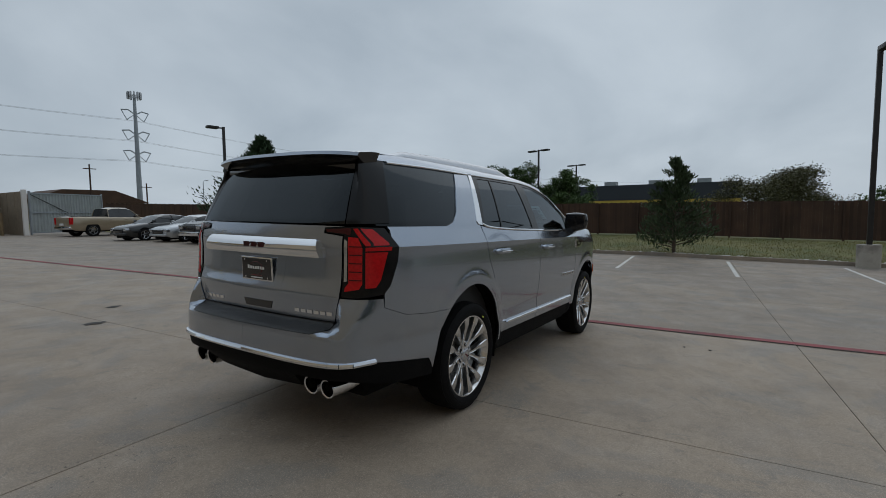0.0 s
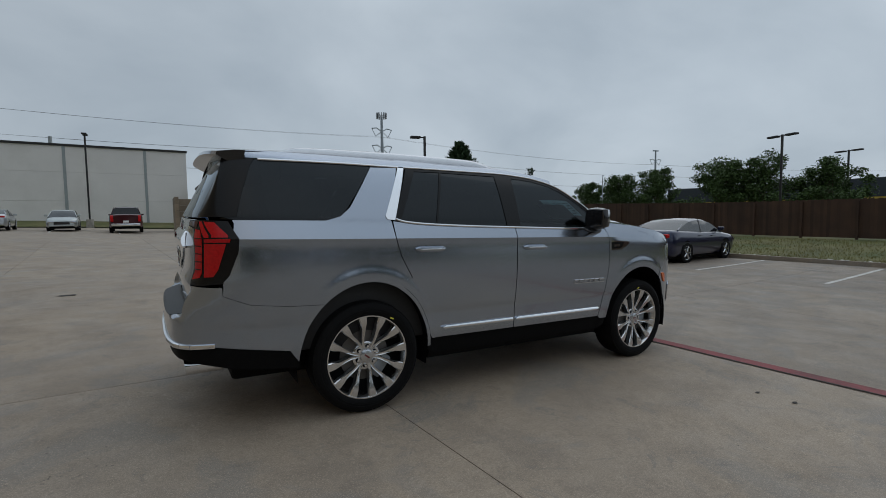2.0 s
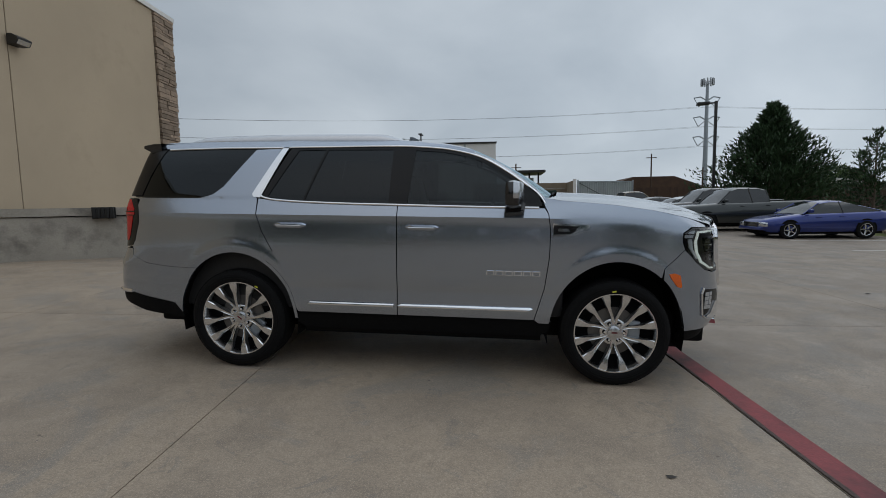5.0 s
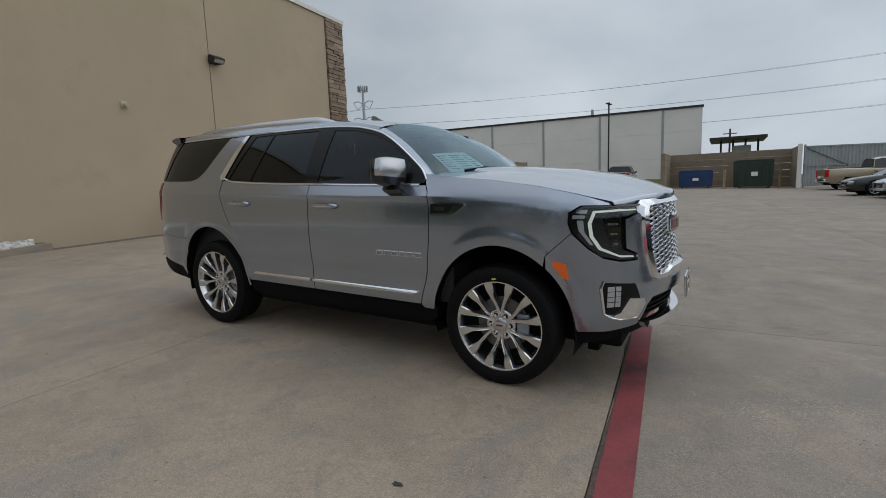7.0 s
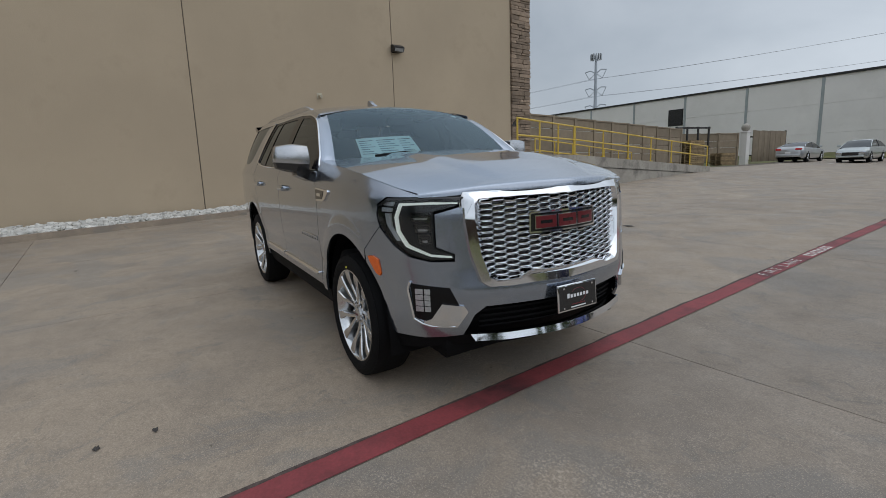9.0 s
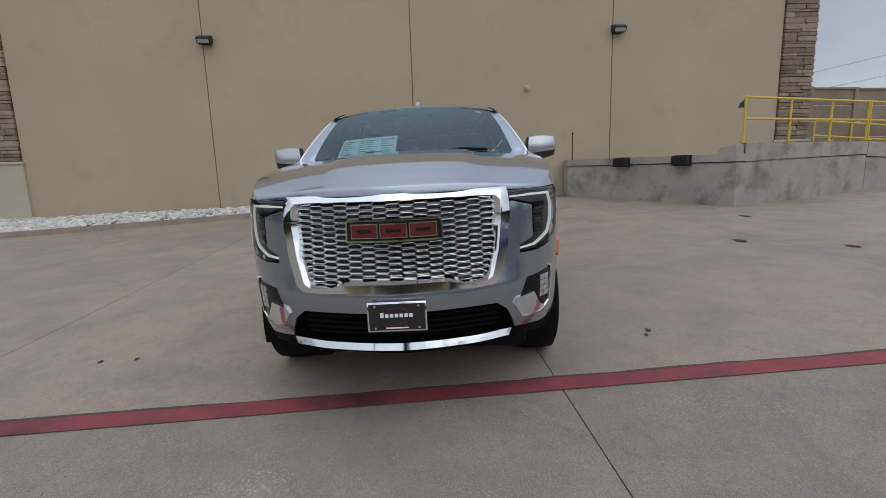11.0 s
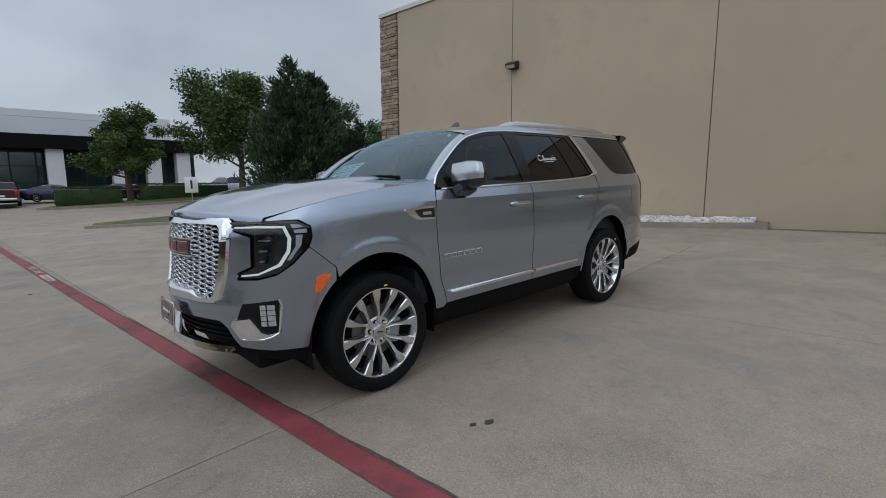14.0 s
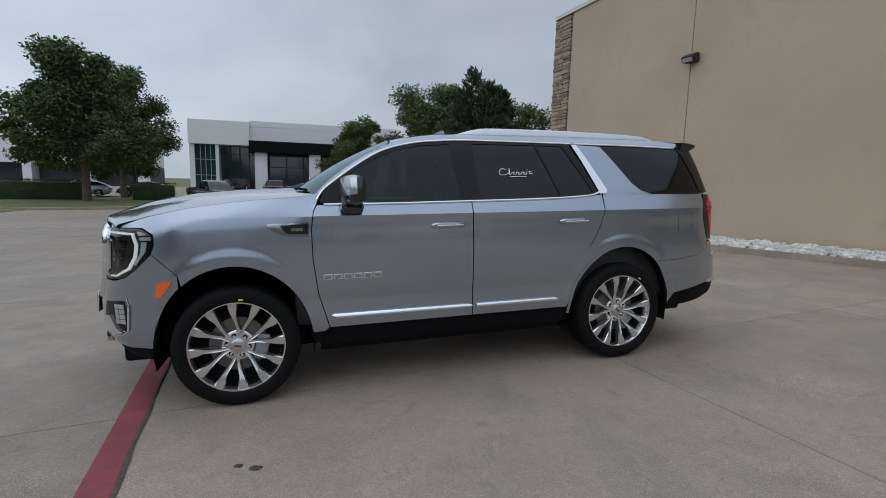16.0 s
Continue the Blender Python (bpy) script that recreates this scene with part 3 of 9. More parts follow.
def solid(name, ring, z0, tops, material_, parent, label="", bevel=True):
    bm = bmesh.new()
    lows = z0 if isinstance(z0, list) else [z0] * len(ring)
    lo = [bm.verts.new((x, y, z)) for (x, y), z in zip(ring, lows)]
    hi = [bm.verts.new((x, y, z)) for (x, y), z in zip(ring, tops)]
    k = len(ring)
    bm.faces.new(hi)
    for i in range(k):
        bm.faces.new((lo[i], lo[(i + 1) % k], hi[(i + 1) % k], hi[i]))
    bmesh.ops.recalc_face_normals(bm, faces=bm.faces)
    if bevel:
        bmesh.ops.bevel(bm, geom=[e for e in bm.edges if min(v.co.z for v in e.verts) > max(lows) + 0.01], offset=0.02, segments=2, affect="EDGES")
    return part(name, bm, material_, parent, label, smooth=None)


DZ = 1.43
RAMP = [(-5.68, 6.72, 1.65), (-7.65, 11.0, 1.66), (-8.55, 21.1, 1.01)]   # the kerb wall's outer top edge: level along the dock, then falling
solid("body", [(D0.x, D0.y), (D1.x, D1.y), (-5.68, 6.70), (-7.80, 11.0), (-11.1, 11.6), (-10.2, 3.82)], -0.4, [DZ - 0.19] * 6, CONCRETE_WALL, dock)
dn = Vector((D1.y - D0.y, -(D1.x - D0.x))).normalized()
solid("deck_edge", [(D0.x + dn.x * 0.03, D0.y + dn.y * 0.03), (D1.x + dn.x * 0.03, D1.y + dn.y * 0.03), (-5.66, 6.70), (-7.80, 11.0), (-11.1, 11.6), (-10.2, 3.80)], DZ - 0.17, [DZ] * 6, CONCRETE_WALL, dock)
solid("corner_block", [(-6.02, 6.29), (-5.70, 6.52), (-5.72, 6.70), (-6.06, 6.62)], DZ - 0.02, [1.56, 1.62, 1.64, 1.60], CONCRETE_WALL, dock)
solid("kerb_block", [(-6.62, 6.66), (-6.10, 6.66), (-6.02, 6.90), (-6.62, 6.90)], DZ - 0.02, [1.57] * 4, CONCRETE_WALL, dock)
for f in (0.405, 0.749):
    bmp = empty("dock_bumper", Matrix.Translation((D0.x + (D1.x - D0.x) * f + dn.x * 0.03, D0.y + (D1.y - D0.y) * f + dn.y * 0.03, DZ - 0.10)) @ Matrix.Rotation(math.atan2(D1.y - D0.y, D1.x - D0.x), 4, "Z"), "black rubber dock bumper bolted to the dock edge", "dock bumper", "dock bumpers")
    bm = bmesh.new()
    for k in range(5):
        box(bm, -0.20 + 0.08 * k, -0.125 + 0.08 * k, -0.17, -0.02, -0.13, 0.10, 0.012)
    box(bm, -0.22, 0.22, -0.03, 0.0, -0.14, 0.11)
    part("rubber_block", bm, RUBBER, bmp)
for (x0, y0, z0), (x1, y1, z1) in zip(RAMP, RAMP[1:]):
    kerb = [(x0, y0 + 0.006), (x1, y1 - 0.006), (x1 - 0.22, y1 - 0.006), (x0 - 0.22, y0 + 0.006)]
    under = [(x - 0.018, y) for x, y in kerb]
    solid("ramp_wall", under, -0.4, [z0 - 0.40, z1 - 0.34, z1 - 0.34, z0 - 0.40], CONCRETE_WALL, dock)
    solid("ramp_kerb", kerb, [z0 - 0.38, z1 - 0.32, z1 - 0.32, z0 - 0.38], [z0, z1, z1, z0], CONCRETE_WALL, dock, bevel=False)
(x0, y0, z0), (x1, y1, z1) = RAMP[1:]
solid("ramp_deck", [(x0 - 0.23, y0 + 0.01), (x1 - 0.23, y1), (x1 - 4.4, y1), (x0 - 3.5, y0 + 0.7)], -0.4, [DZ - 0.01, z1 - 0.2, z1 - 0.2, DZ - 0.01], CONCRETE_WALL, dock, bevel=False)


def guard_rail(a, b, top_a, top_b, posts=8, foot=0.95, label="yellow painted steel pipe guard rail", ends=True):
    """Two-bar pipe rail along a falling line, with rounded ends."""
    a, b = Vector((*a, top_a)), Vector((*b, top_b))
    rail = empty("guard_rail", Matrix.Translation(a - Vector((0, 0, foot))), label, "guard rail", "ramp rails")
    d = b - a
    for name, h in (("top_bar", foot), ("middle_bar", foot * 0.52)):
        bm = bmesh.new(); tube(bm, (0, 0, h), d + Vector((0, 0, h)), 0.027, None, 10); part(name, bm, YELLOW, rail)
    for i in range(posts):
        p = d * i / (posts - 1)
        bm = bmesh.new(); tube(bm, p - Vector((0, 0, 0.05)), p + Vector((0, 0, foot)), 0.027, None, 10)
        bmesh.ops.create_uvsphere(bm, u_segments=8, v_segments=6, radius=0.029, matrix=Matrix.Translation(p + Vector((0, 0, foot))))
        part("post", bm, YELLOW, rail)
        bm = bmesh.new(); box(bm, p.x - 0.06, p.x + 0.06, p.y - 0.06, p.y + 0.06, p.z - 0.02, p.z + 0.012); part("base_plate", bm, YELLOW, rail, smooth=None)
    return rail


guard_rail((-5.80, 6.72), (-7.76, 11.0), 2.63, 2.65, 4, label="yellow pipe guard rail along the dock's edge")
guard_rail((-7.77, 11.06), (-8.66, 21.0), 2.65, 1.97, 7)
guard_rail((-10.63, 11.78), (-12.0, 19.8), 2.43, 1.85, 7)
# small dark hanging object, not identified, shaped as a flared cup
bell = empty("dock_bell", Matrix.Translation((-5.90, 6.70, 2.60)), "small black object hanging from the dock rail", "bell")
bm = bmesh.new(); tube(bm, (0.09, 0.02, 0.0), (0, 0, -0.06), 0.008, None, 8); tube(bm, (0.045, 0.01, -0.03), (0, 0, -0.09), 0.012, None, 8); part("hook", bm, DARKSTEEL, bell)
bm = bmesh.new(); tube(bm, (0, 0, -0.07), (0, 0, -0.13), 0.035, 0.055, 14); tube(bm, (0, 0, -0.13), (0, 0, -0.18), 0.055, 0.08, 14); part("cup", bm, DARKSTEEL, bell)
bm = bmesh.new()
tube(bm, (-9.82, 3.98, DZ - 0.02), (-9.82, 3.98, 2.20), 0.018, None, 10)
bmesh.ops.create_uvsphere(bm, u_segments=10, v_segments=8, radius=0.035, matrix=Matrix.Translation((-9.82, 3.98, 2.22)))
tagged(put("dock_post", bm, DARKSTEEL, None, 35), "thin dark steel post with a ball top on the dock", "post")

# ---- precast fence stepping down behind the ramp ----
def precast_run(thing, p, q, n, top_p, top_q, courses=5):
    """Panels of stacked planks between grooved posts, stepping from one end to the other."""
    p, q = Vector(p), Vector(q)
    step, ang = (q - p).length / n, math.degrees(math.atan2(q.y - p.y, q.x - p.x))
    for i in range(n + 1):
        m = pose(*(p + (q - p) * i / n), 0, 0, 0, ang)
        top = top_p + (top_q - top_p) * min(i, n - 1) / (n - 1)
        bm = bmesh.new(); box(bm, -0.075, 0.075, -0.085, 0.085, 0.0, top + 0.09, 0.012, m=m); part("post", bm, PRECAST, thing, smooth=None)
        if i == n:
            break
        for k in range(courses):
            bm = bmesh.new(); box(bm, 0.078, step - 0.078, -0.04, 0.04, top - 0.5 * (k + 1) + 0.012, top - 0.5 * k - 0.010, 0.014, m=m); part("plank", bm, PRECAST, thing, smooth=None)
        bm = bmesh.new(); box(bm, 0.078, step - 0.078, -0.075, 0.075, top - 0.008, top + 0.065, 0.014, m=m); part("cap", bm, PRECAST, thing, smooth=None)


precast_run(empty("precast_fence", Matrix.Identity(4), "brown precast panel fence stepping down beside the ramp", "fence"), (-11.2, 11.95), (-13.75, 26.83), 9, 3.44, 3.24)

# ---- yard wall and gate beyond the ramp ----
yard = empty("yard_wall", Matrix.Identity(4), "brown precast yard wall ending at a pale gate post", "fence")
precast_run(yard, (-17.2, 29.5), (-15.3, 36.6), 4, 3.2, 3.2, 4)
bm = bmesh.new(); box(bm, -15.22, -14.74, 36.82, 37.30, 0.4, 3.30, 0.02); box(bm, -15.28, -14.68, 36.76, 37.36, 3.30, 3.38, 0.015); part("gate_post", bm, WHITEWALL, yard, "pale rendered gate post", smooth=None)
bm = bmesh.new(); bmesh.ops.create_uvsphere(bm, u_segments=18, v_segments=12, radius=0.30, matrix=Matrix.Translation((-14.98, 37.06, 3.66))); part("post_ball", bm, CONCRETE_WALL, yard, "grey concrete ball")
leaf = empty("yard_gate", Matrix.Identity(4), "brown boarded yard gate beside a pale post", "gate")
for i in range(12):
    y0 = 37.66 + 0.43 * i
    bm = bmesh.new(); box(bm, -14.74 - 0.012 * (i % 2), -14.68 - 0.012 * (i % 2), y0, y0 + 0.41, 1.08, 3.45 - 0.015 * (i % 3), 0.01); part("gate_board", bm, PRECAST, leaf, smooth=None)
for z in (1.5, 2.9):
    bm = bmesh.new(); box(bm, -14.84, -14.762, 37.5, 42.85, z, z + 0.10, 0.01); part("gate_bar", bm, DARKSTEEL, leaf, smooth=None)
bm = bmesh.new(); box(bm, -14.84, -14.72, 42.84, 42.96, 0.4, 3.5, 0.01); part("hinge_post", bm, DARKSTEEL, leaf, smooth=None)

FENCE_PALE = material("weathered_pine", (0.26, 0.185, 0.10), 0.85, 0, 0.3, 4, 60, bump=0.3, island=0.3)


def shared(name, bm, material_):
    me = bpy.data.meshes.new(name); bm.to_mesh(me); bm.free(); me.materials.append(material_)
    return me


bm = bmesh.new(); box(bm, -0.6, 0.6, -0.05, 0.05, 0, 0.09); STRINGER = shared("stringer", bm, FENCE_PALE)
bm = bmesh.new(); box(bm, -0.055, 0.055, -0.5, 0.5, 0, 0.026); SLAT = shared("slat", bm, FENCE_PALE)


def pallet_stack(x, y, n, rz):
    st = empty("pallet_stack", pose(x, y, ground_z(x, y) - 0.02, 0, 0, rz), "stack of worn wooden pallets beside the yard wall", "pallets", "pallet stacks")
    rnd = random.Random(n)
    for k in range(n):
        pal = bpy.data.objects.new("pallet", None); bpy.context.scene.collection.objects.link(pal)
        pal.parent, pal.matrix_local = st, pose(rnd.uniform(-0.03, 0.03), rnd.uniform(-0.03, 0.03), 0.122 * k, 0, 0, rnd.uniform(-1.5, 1.5))
        for i in range(3):
            ob = new("stringer", STRINGER); ob.parent, ob.matrix_local = pal, Matrix.Translation((0, -0.45 + 0.45 * i, 0))
        for i in range(6):
            ob = new("slat", SLAT); ob.parent, ob.matrix_local = pal, Matrix.Translation((-0.54 + 0.216 * i, 0, 0.092))


pallet_stack(-14.3, 29.0, 14, 80)
pallet_stack(-15.6, 30.2, 12, 82)
pallet_stack(-14.4, 33.0, 7, 76)
rack = empty("steel_rack", pose(-15.8, 31.5, 0, 0, 0, 76), "dark steel rack of square posts", "rack")
for i in range(4):
    bm = bmesh.new(); box(bm, -1.5 + 0.97 * i, -1.4 + 0.97 * i, -0.05, 0.05, 0.6, 3.7); part("upright", bm, DARKSTEEL, rack, smooth=None)
for z in (2.2, 3.55):
    bm = bmesh.new(); box(bm, -1.5, 1.51, -0.09, -0.052, z, z + 0.12); part("beam", bm, DARKSTEEL, rack, smooth=None)

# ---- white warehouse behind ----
NORTH = Matrix.Translation((-0.20, 1.08, 0)) @ Matrix.Diagonal((1.155, 1.155, 1.155, 1))   # the yard at the north end, scaled by 1.155 to fit the camera's view
wh = empty("warehouse", Matrix.Translation((0.30, 57.66, 0)) @ Matrix.Rotation(math.atan(0.07), 4, "Z"), "white tilt-wall warehouse with a dark roof edge", "building")
edges = [0.0] + [-4.0 - 6.95 * i for i in range(11)]
for i, (u1, u0) in enumerate(zip(edges, edges[1:])):
    for z0, z1 in ((-0.5, 3.6), (3.612, 6.5), (6.512, 9.1)):
        bm = bmesh.new(); box(bm, u0 + 0.012, u1 - 0.012, 0, 0.4, z0, z1, 0.0); part("wall_panel", bm, WHITEWALL, wh, smooth=None)
    bm = bmesh.new(); box(bm, u0 - 0.13, u0 + 0.13, -0.05, -0.004, -0.3, 9.05); part("pilaster", bm, RUST, wh, smooth=None)
bm = bmesh.new(); box(bm, edges[-1], -0.02, 0.41, 45, -0.5, 8.9); part("hull", bm, WHITEWALL, wh, smooth=None)
bm = bmesh.new(); box(bm, edges[-1] - 0.1, 0.1, -0.12, 0.5, 9.1, 9.32); part("roof_edge", bm, DARKSTEEL, wh, smooth=None)
for i in range(12):
    bm = bmesh.new(); box(bm, -33.8, -32.1, -0.10, -0.03, 5.76 + 0.16 * i, 5.90 + 0.16 * i); part("louvre_slat", bm, DARKSTEEL, wh, smooth=None)
bm = bmesh.new(); box(bm, -33.9, -32.0, -0.025, -0.004, 5.70, 7.72); part("louvre", bm, DARKSTEEL, wh, smooth=None)
bm = bmesh.new(); tube(bm, (-12, 1, 9.2), (-12, 1, 10.1), 0.17); part("roof_vent", bm, RUST, wh)

verge = sheet("verge", GRASS, [-76 + 4 * i for i in range(20)], [0, 1, 2, 3, 4], lambda x, v: (x, 57.62 + 0.07 * (x - 0.3) - 4.4 + 1.1 * v, ground_z(x, 55) + (-0.06, 0.10, 0.24, 0.38, 0.48)[int(v)]), None)
tagged(verge, "low grass bank along the warehouse wall", "grass", kind="structure")

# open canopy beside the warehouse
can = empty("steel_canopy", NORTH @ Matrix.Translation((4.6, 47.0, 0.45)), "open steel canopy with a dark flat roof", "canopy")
bm = bmesh.new(); box(bm, -3.4, 0.9, -2, 4, 3.9, 4.12); part("roof", bm, DARKSTEEL, can, smooth=None)
for i in range(4):
    bm = bmesh.new(); box(bm, -2.6 + 0.95 * i, -2.44 + 0.95 * i, -0.1, 0.1, -0.5, 3.9); part("post", bm, DARKSTEEL, can, smooth=None)
bm = bmesh.new(); box(bm, -1.6, -0.2, -0.5, 1.5, 2.6, 3.4); part("machine", bm, RUST, can, smooth=None)

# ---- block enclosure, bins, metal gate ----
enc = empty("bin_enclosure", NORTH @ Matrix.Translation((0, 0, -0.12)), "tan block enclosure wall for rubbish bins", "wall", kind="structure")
for (x0, x1, y0, y1) in ((-1.25, -1.0, 31.6, 35.6), (-1.0, 6.4, 35.4, 35.6)):
    for k in range(6):
        bm = bmesh.new(); box(bm, x0, x1, y0, y1, 0.2 + 0.46 * k, 0.65 + 0.46 * k, 0.01); part("block_course", bm, PRECAST, enc, smooth=None)
for i in range(3):
    bm = bmesh.new(); box(bm, 6.3, 6.42, 31.9 + 1.2 * i, 33.05 + 1.2 * i, 0.3, 2.95, 0.01); part("gate_panel", bm, PRECAST, enc, smooth=None)
bm = bmesh.new(); box(bm, 6.28, 6.5, 31.7, 31.9, 0.2, 3.05, 0.01); part("gate_post", bm, WHITEWALL, enc, smooth=None)
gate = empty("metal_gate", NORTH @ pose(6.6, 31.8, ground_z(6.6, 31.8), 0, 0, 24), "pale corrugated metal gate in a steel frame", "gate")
bm = bmesh.new()
fold = [(0.08 + 0.05 * k, (-0.015, -0.015, 0.02, 0.02)[k % 4]) for k in range(97)]
rows = [[bm.verts.new((x, y + t, z)) for x, y in fold] for t, z in ((0, 0.15), (0, 2.45), (0.004, 2.45), (0.004, 0.15))]
for a_, b_ in zip(rows, rows[1:] + rows[:1]):
    for k in range(96):
        bm.faces.new((a_[k], a_[k + 1], b_[k + 1], b_[k]))
bmesh.ops.recalc_face_normals(bm, faces=bm.faces)
part("corrugated_sheet", bm, RUST, gate, smooth=None)
bm = bmesh.new()
for z in (0.12, 1.3, 2.45):
    box(bm, 0, 4.95, -0.06, -0.022, z, z + 0.06)
for x in (0, 4.9):
    box(bm, x, x + 0.06, -0.06, 0.05, 0.0, 2.6)
part("frame", bm, GALV, gate, smooth=None)
bm = bmesh.new(); tube(bm, (0.05, -0.05, 2.4), (2.4, -0.05, 1.3), 0.02); part("brace", bm, DARKSTEEL, gate)


def bin_box(x, y, rz, w, d, h, mat_, label, lid):
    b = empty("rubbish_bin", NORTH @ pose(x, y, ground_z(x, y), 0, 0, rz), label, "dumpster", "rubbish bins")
    bm = bmesh.new()
    prism(bm, [(-w / 2, 0.12), (w / 2, 0.12), (w / 2 + 0.05, h * 0.8), (w / 2 + 0.05, h), (-w / 2 - 0.05, h), (-w / 2 - 0.05, h * 0.8)], -d / 2, d / 2)
    part("body", bm, mat_, b)
    for i in range(5):
        bm = bmesh.new(); box(bm, -w / 2 + 0.15 + i * (w - 0.3) / 4 - 0.03, -w / 2 + 0.15 + i * (w - 0.3) / 4 + 0.03, -d / 2 - 0.05, -d / 2, 0.2, h * 0.78); part("rib", bm, mat_, b)
    bm = bmesh.new(); box(bm, -w / 2, w / 2, -d / 2, d / 2, h, h + 0.08, 0.02); part("lid", bm, lid, b)
    for sx in (-1, 1):
        bm = bmesh.new(); box(bm, sx * w * 0.4 - 0.05, sx * w * 0.4 + 0.05, -d / 2 + 0.05, -d / 2 + 0.2, 0, 0.13); part("foot", bm, DARKSTEEL, b)
    bm = bmesh.new(); box(bm, -0.18, 0.18, -d / 2 - 0.056, -d / 2 - 0.05, h * 0.45, h * 0.6); part("sticker", bm, WHITE, b, "pale sticker")


BINBLUE = material("blue_bin_paint", (0.014, 0.045, 0.13), 0.5, 0.2, 0.15, 3, 50)
BINGREEN = material("dark_green_bin_paint", (0.018, 0.038, 0.028), 0.5, 0.2, 0.2, 3, 50)
bin_box(0.75, 33.6, 4, 2.0, 1.4, 1.15, BINBLUE, "blue steel rubbish bin with ribbed sides", BINBLUE)
bin_box(4.1, 33.3, 4, 2.0, 1.5, 1.75, BINGREEN, "dark green steel rubbish bin with a lid", BINGREEN)
for bx in (2.5, 5.5):
    bm = bmesh.new(); tube(bm, (1.155 * bx - 0.2, 38.6, 0.3), (1.155 * bx - 0.2, 38.6, 1.85), 0.09)
    tagged(put("bollard", bm, FENCE_PALE, None, 35), "tan steel bollard beside the bins", "bollard", "bollards")


def lamp_post(x, y, h, arms=((1, 0),), square=0.13, plinth=0.75, rz=0, thick=1.0, label="dark bronze parking lot lamp on a concrete plinth", z=None):
    z0 = ground_z(x, y) if z is None else z
    lp = empty("lamp_post", pose(x, y, z0 - 0.02, 0, 0, rz), label, "lamp post", "lamp posts")
    if plinth:
        bm = bmesh.new(); tube(bm, (0, 0, -0.2), (0, 0, plinth), 0.30, 0.30, 20); part("plinth", bm, CONCRETE_WALL, lp, "round concrete plinth")
    bm = bmesh.new(); box(bm, -square / 2, square / 2, -square / 2, square / 2, plinth, h, 0.01); part("pole", bm, DARKSTEEL, lp)
    for ax, ay in arms:
        bm = bmesh.new()
        a = Vector((ax, ay, 0)).normalized()
        q = a.to_track_quat("X", "Z").to_matrix().to_4x4()
        box(bm, 0.0, 0.35, -0.03, 0.03, h - 0.12, h - 0.05, m=q)
        box(bm, 0.32, 0.95 * thick, -0.2, 0.2, h - 0.16, h - 0.02, 0.02, m=q)
        part("lamp_head", bm, DARKSTEEL, lp)


lamp_post(12.5, 23.5, 6.65, ((-1, 0.2),))
lamp_post(-8.1, 49.6, 8.5, ((0, -1), (0, 1)), 0.14, 0.75, thick=0.6)
lamp_post(14.6, -6.0, 6.6, ((-1, -0.2),))

# ---- wooden fence to the east, and to the north ----
def board_fence(name, p, q, h, label, zfun, step=0.145):
    f = empty(name, Matrix.Identity(4), label, "fence")
    p, q = Vector(p), Vector(q)
    d = q - p
    n = int(d.length / step)
    ang = math.atan2(d.y, d.x)
    kinds = []
    for k in range(4):
        bm = bmesh.new()
        box(bm, -step / 2 + 0.001, step / 2 - 0.001, -0.011, 0.011, 0.05, h + (0.0, 0.015, -0.012, 0.02)[k])
        me = bpy.data.meshes.new("board"); bm.to_mesh(me); bm.free(); me.materials.append(FENCEWOOD)
        kinds.append(me)
    rest = bmesh.new()
    lo = max(0, n // 2 - 150)
    for i in range(n):
        x, y = (p + d * (i + 0.5) / n)[:]
        m = pose(x, y, zfun(x, y) + 0.02, 0, 0, math.degrees(ang)) @ Matrix.Translation((0, 0.006 * (i % 3), 0))
        if lo <= i < lo + 300:
            ob = new("board", kinds[(i * 7) % 4]); ob.parent = f; ob.matrix_local = m
        else:
            k = len(rest.verts); rest.from_mesh(kinds[(i * 7) % 4]); rest.verts.ensure_lookup_table()
            bmesh.ops.transform(rest, matrix=m, verts=rest.verts[k:])
    if len(rest.verts):
        tagged(part("distant_boarding", rest, FENCEWOOD, f, "", None), kind="stuff")
    else:
        rest.free()
    for i in range(int(d.length / 2.4) + 1):
        x, y = (p + d * min(1.0, i * 2.4 / d.length))[:]
        bm = bmesh.new(); box(bm, -0.05, 0.05, 0.03, 0.13, 0, h - 0.05)
        pt = part("fence_post", bm, FENCEWOOD, f, smooth=None); pt.matrix_local = pose(x, y, zfun(x, y), 0, 0, math.degrees(ang))
    return f


east_z = lambda x, y: land(x, y)[2]
board_fence("wooden_fence", (24.3, -26), (28.2, 38.0), 1.95, "tall dark-stained wooden board fence behind the grass strip", east_z)
board_fence("wooden_fence", (12.75, 40.2), (38.3, 43.5), 2.25, "brown stained wooden board fence behind the parked cars", lambda x, y: ground_z(x, y), 0.2)

# ---- the grey full-size SUV ----
# body ring in plan: front centre, right round the corner, along the flank, to the rear centre (x ahead, y half width)
RING = [(2.520, 0.0), (2.510, 0.25), (2.474, 0.48), (2.398, 0.67), (2.295, 0.80), (2.168, 0.892), (2.01, 0.951), (1.81, 0.984), (1.45, 1.000), (0.9, 1.0), (0.0, 1.0), (-0.9, 1.0),
        (-1.6, 1.0), (-2.0, 0.992), (-2.30, 0.972), (-2.50, 0.945), (-2.64, 0.895), (-2.725, 0.795), (-2.765, 0.62), (-2.785, 0.35), (-2.79, 0.0)]


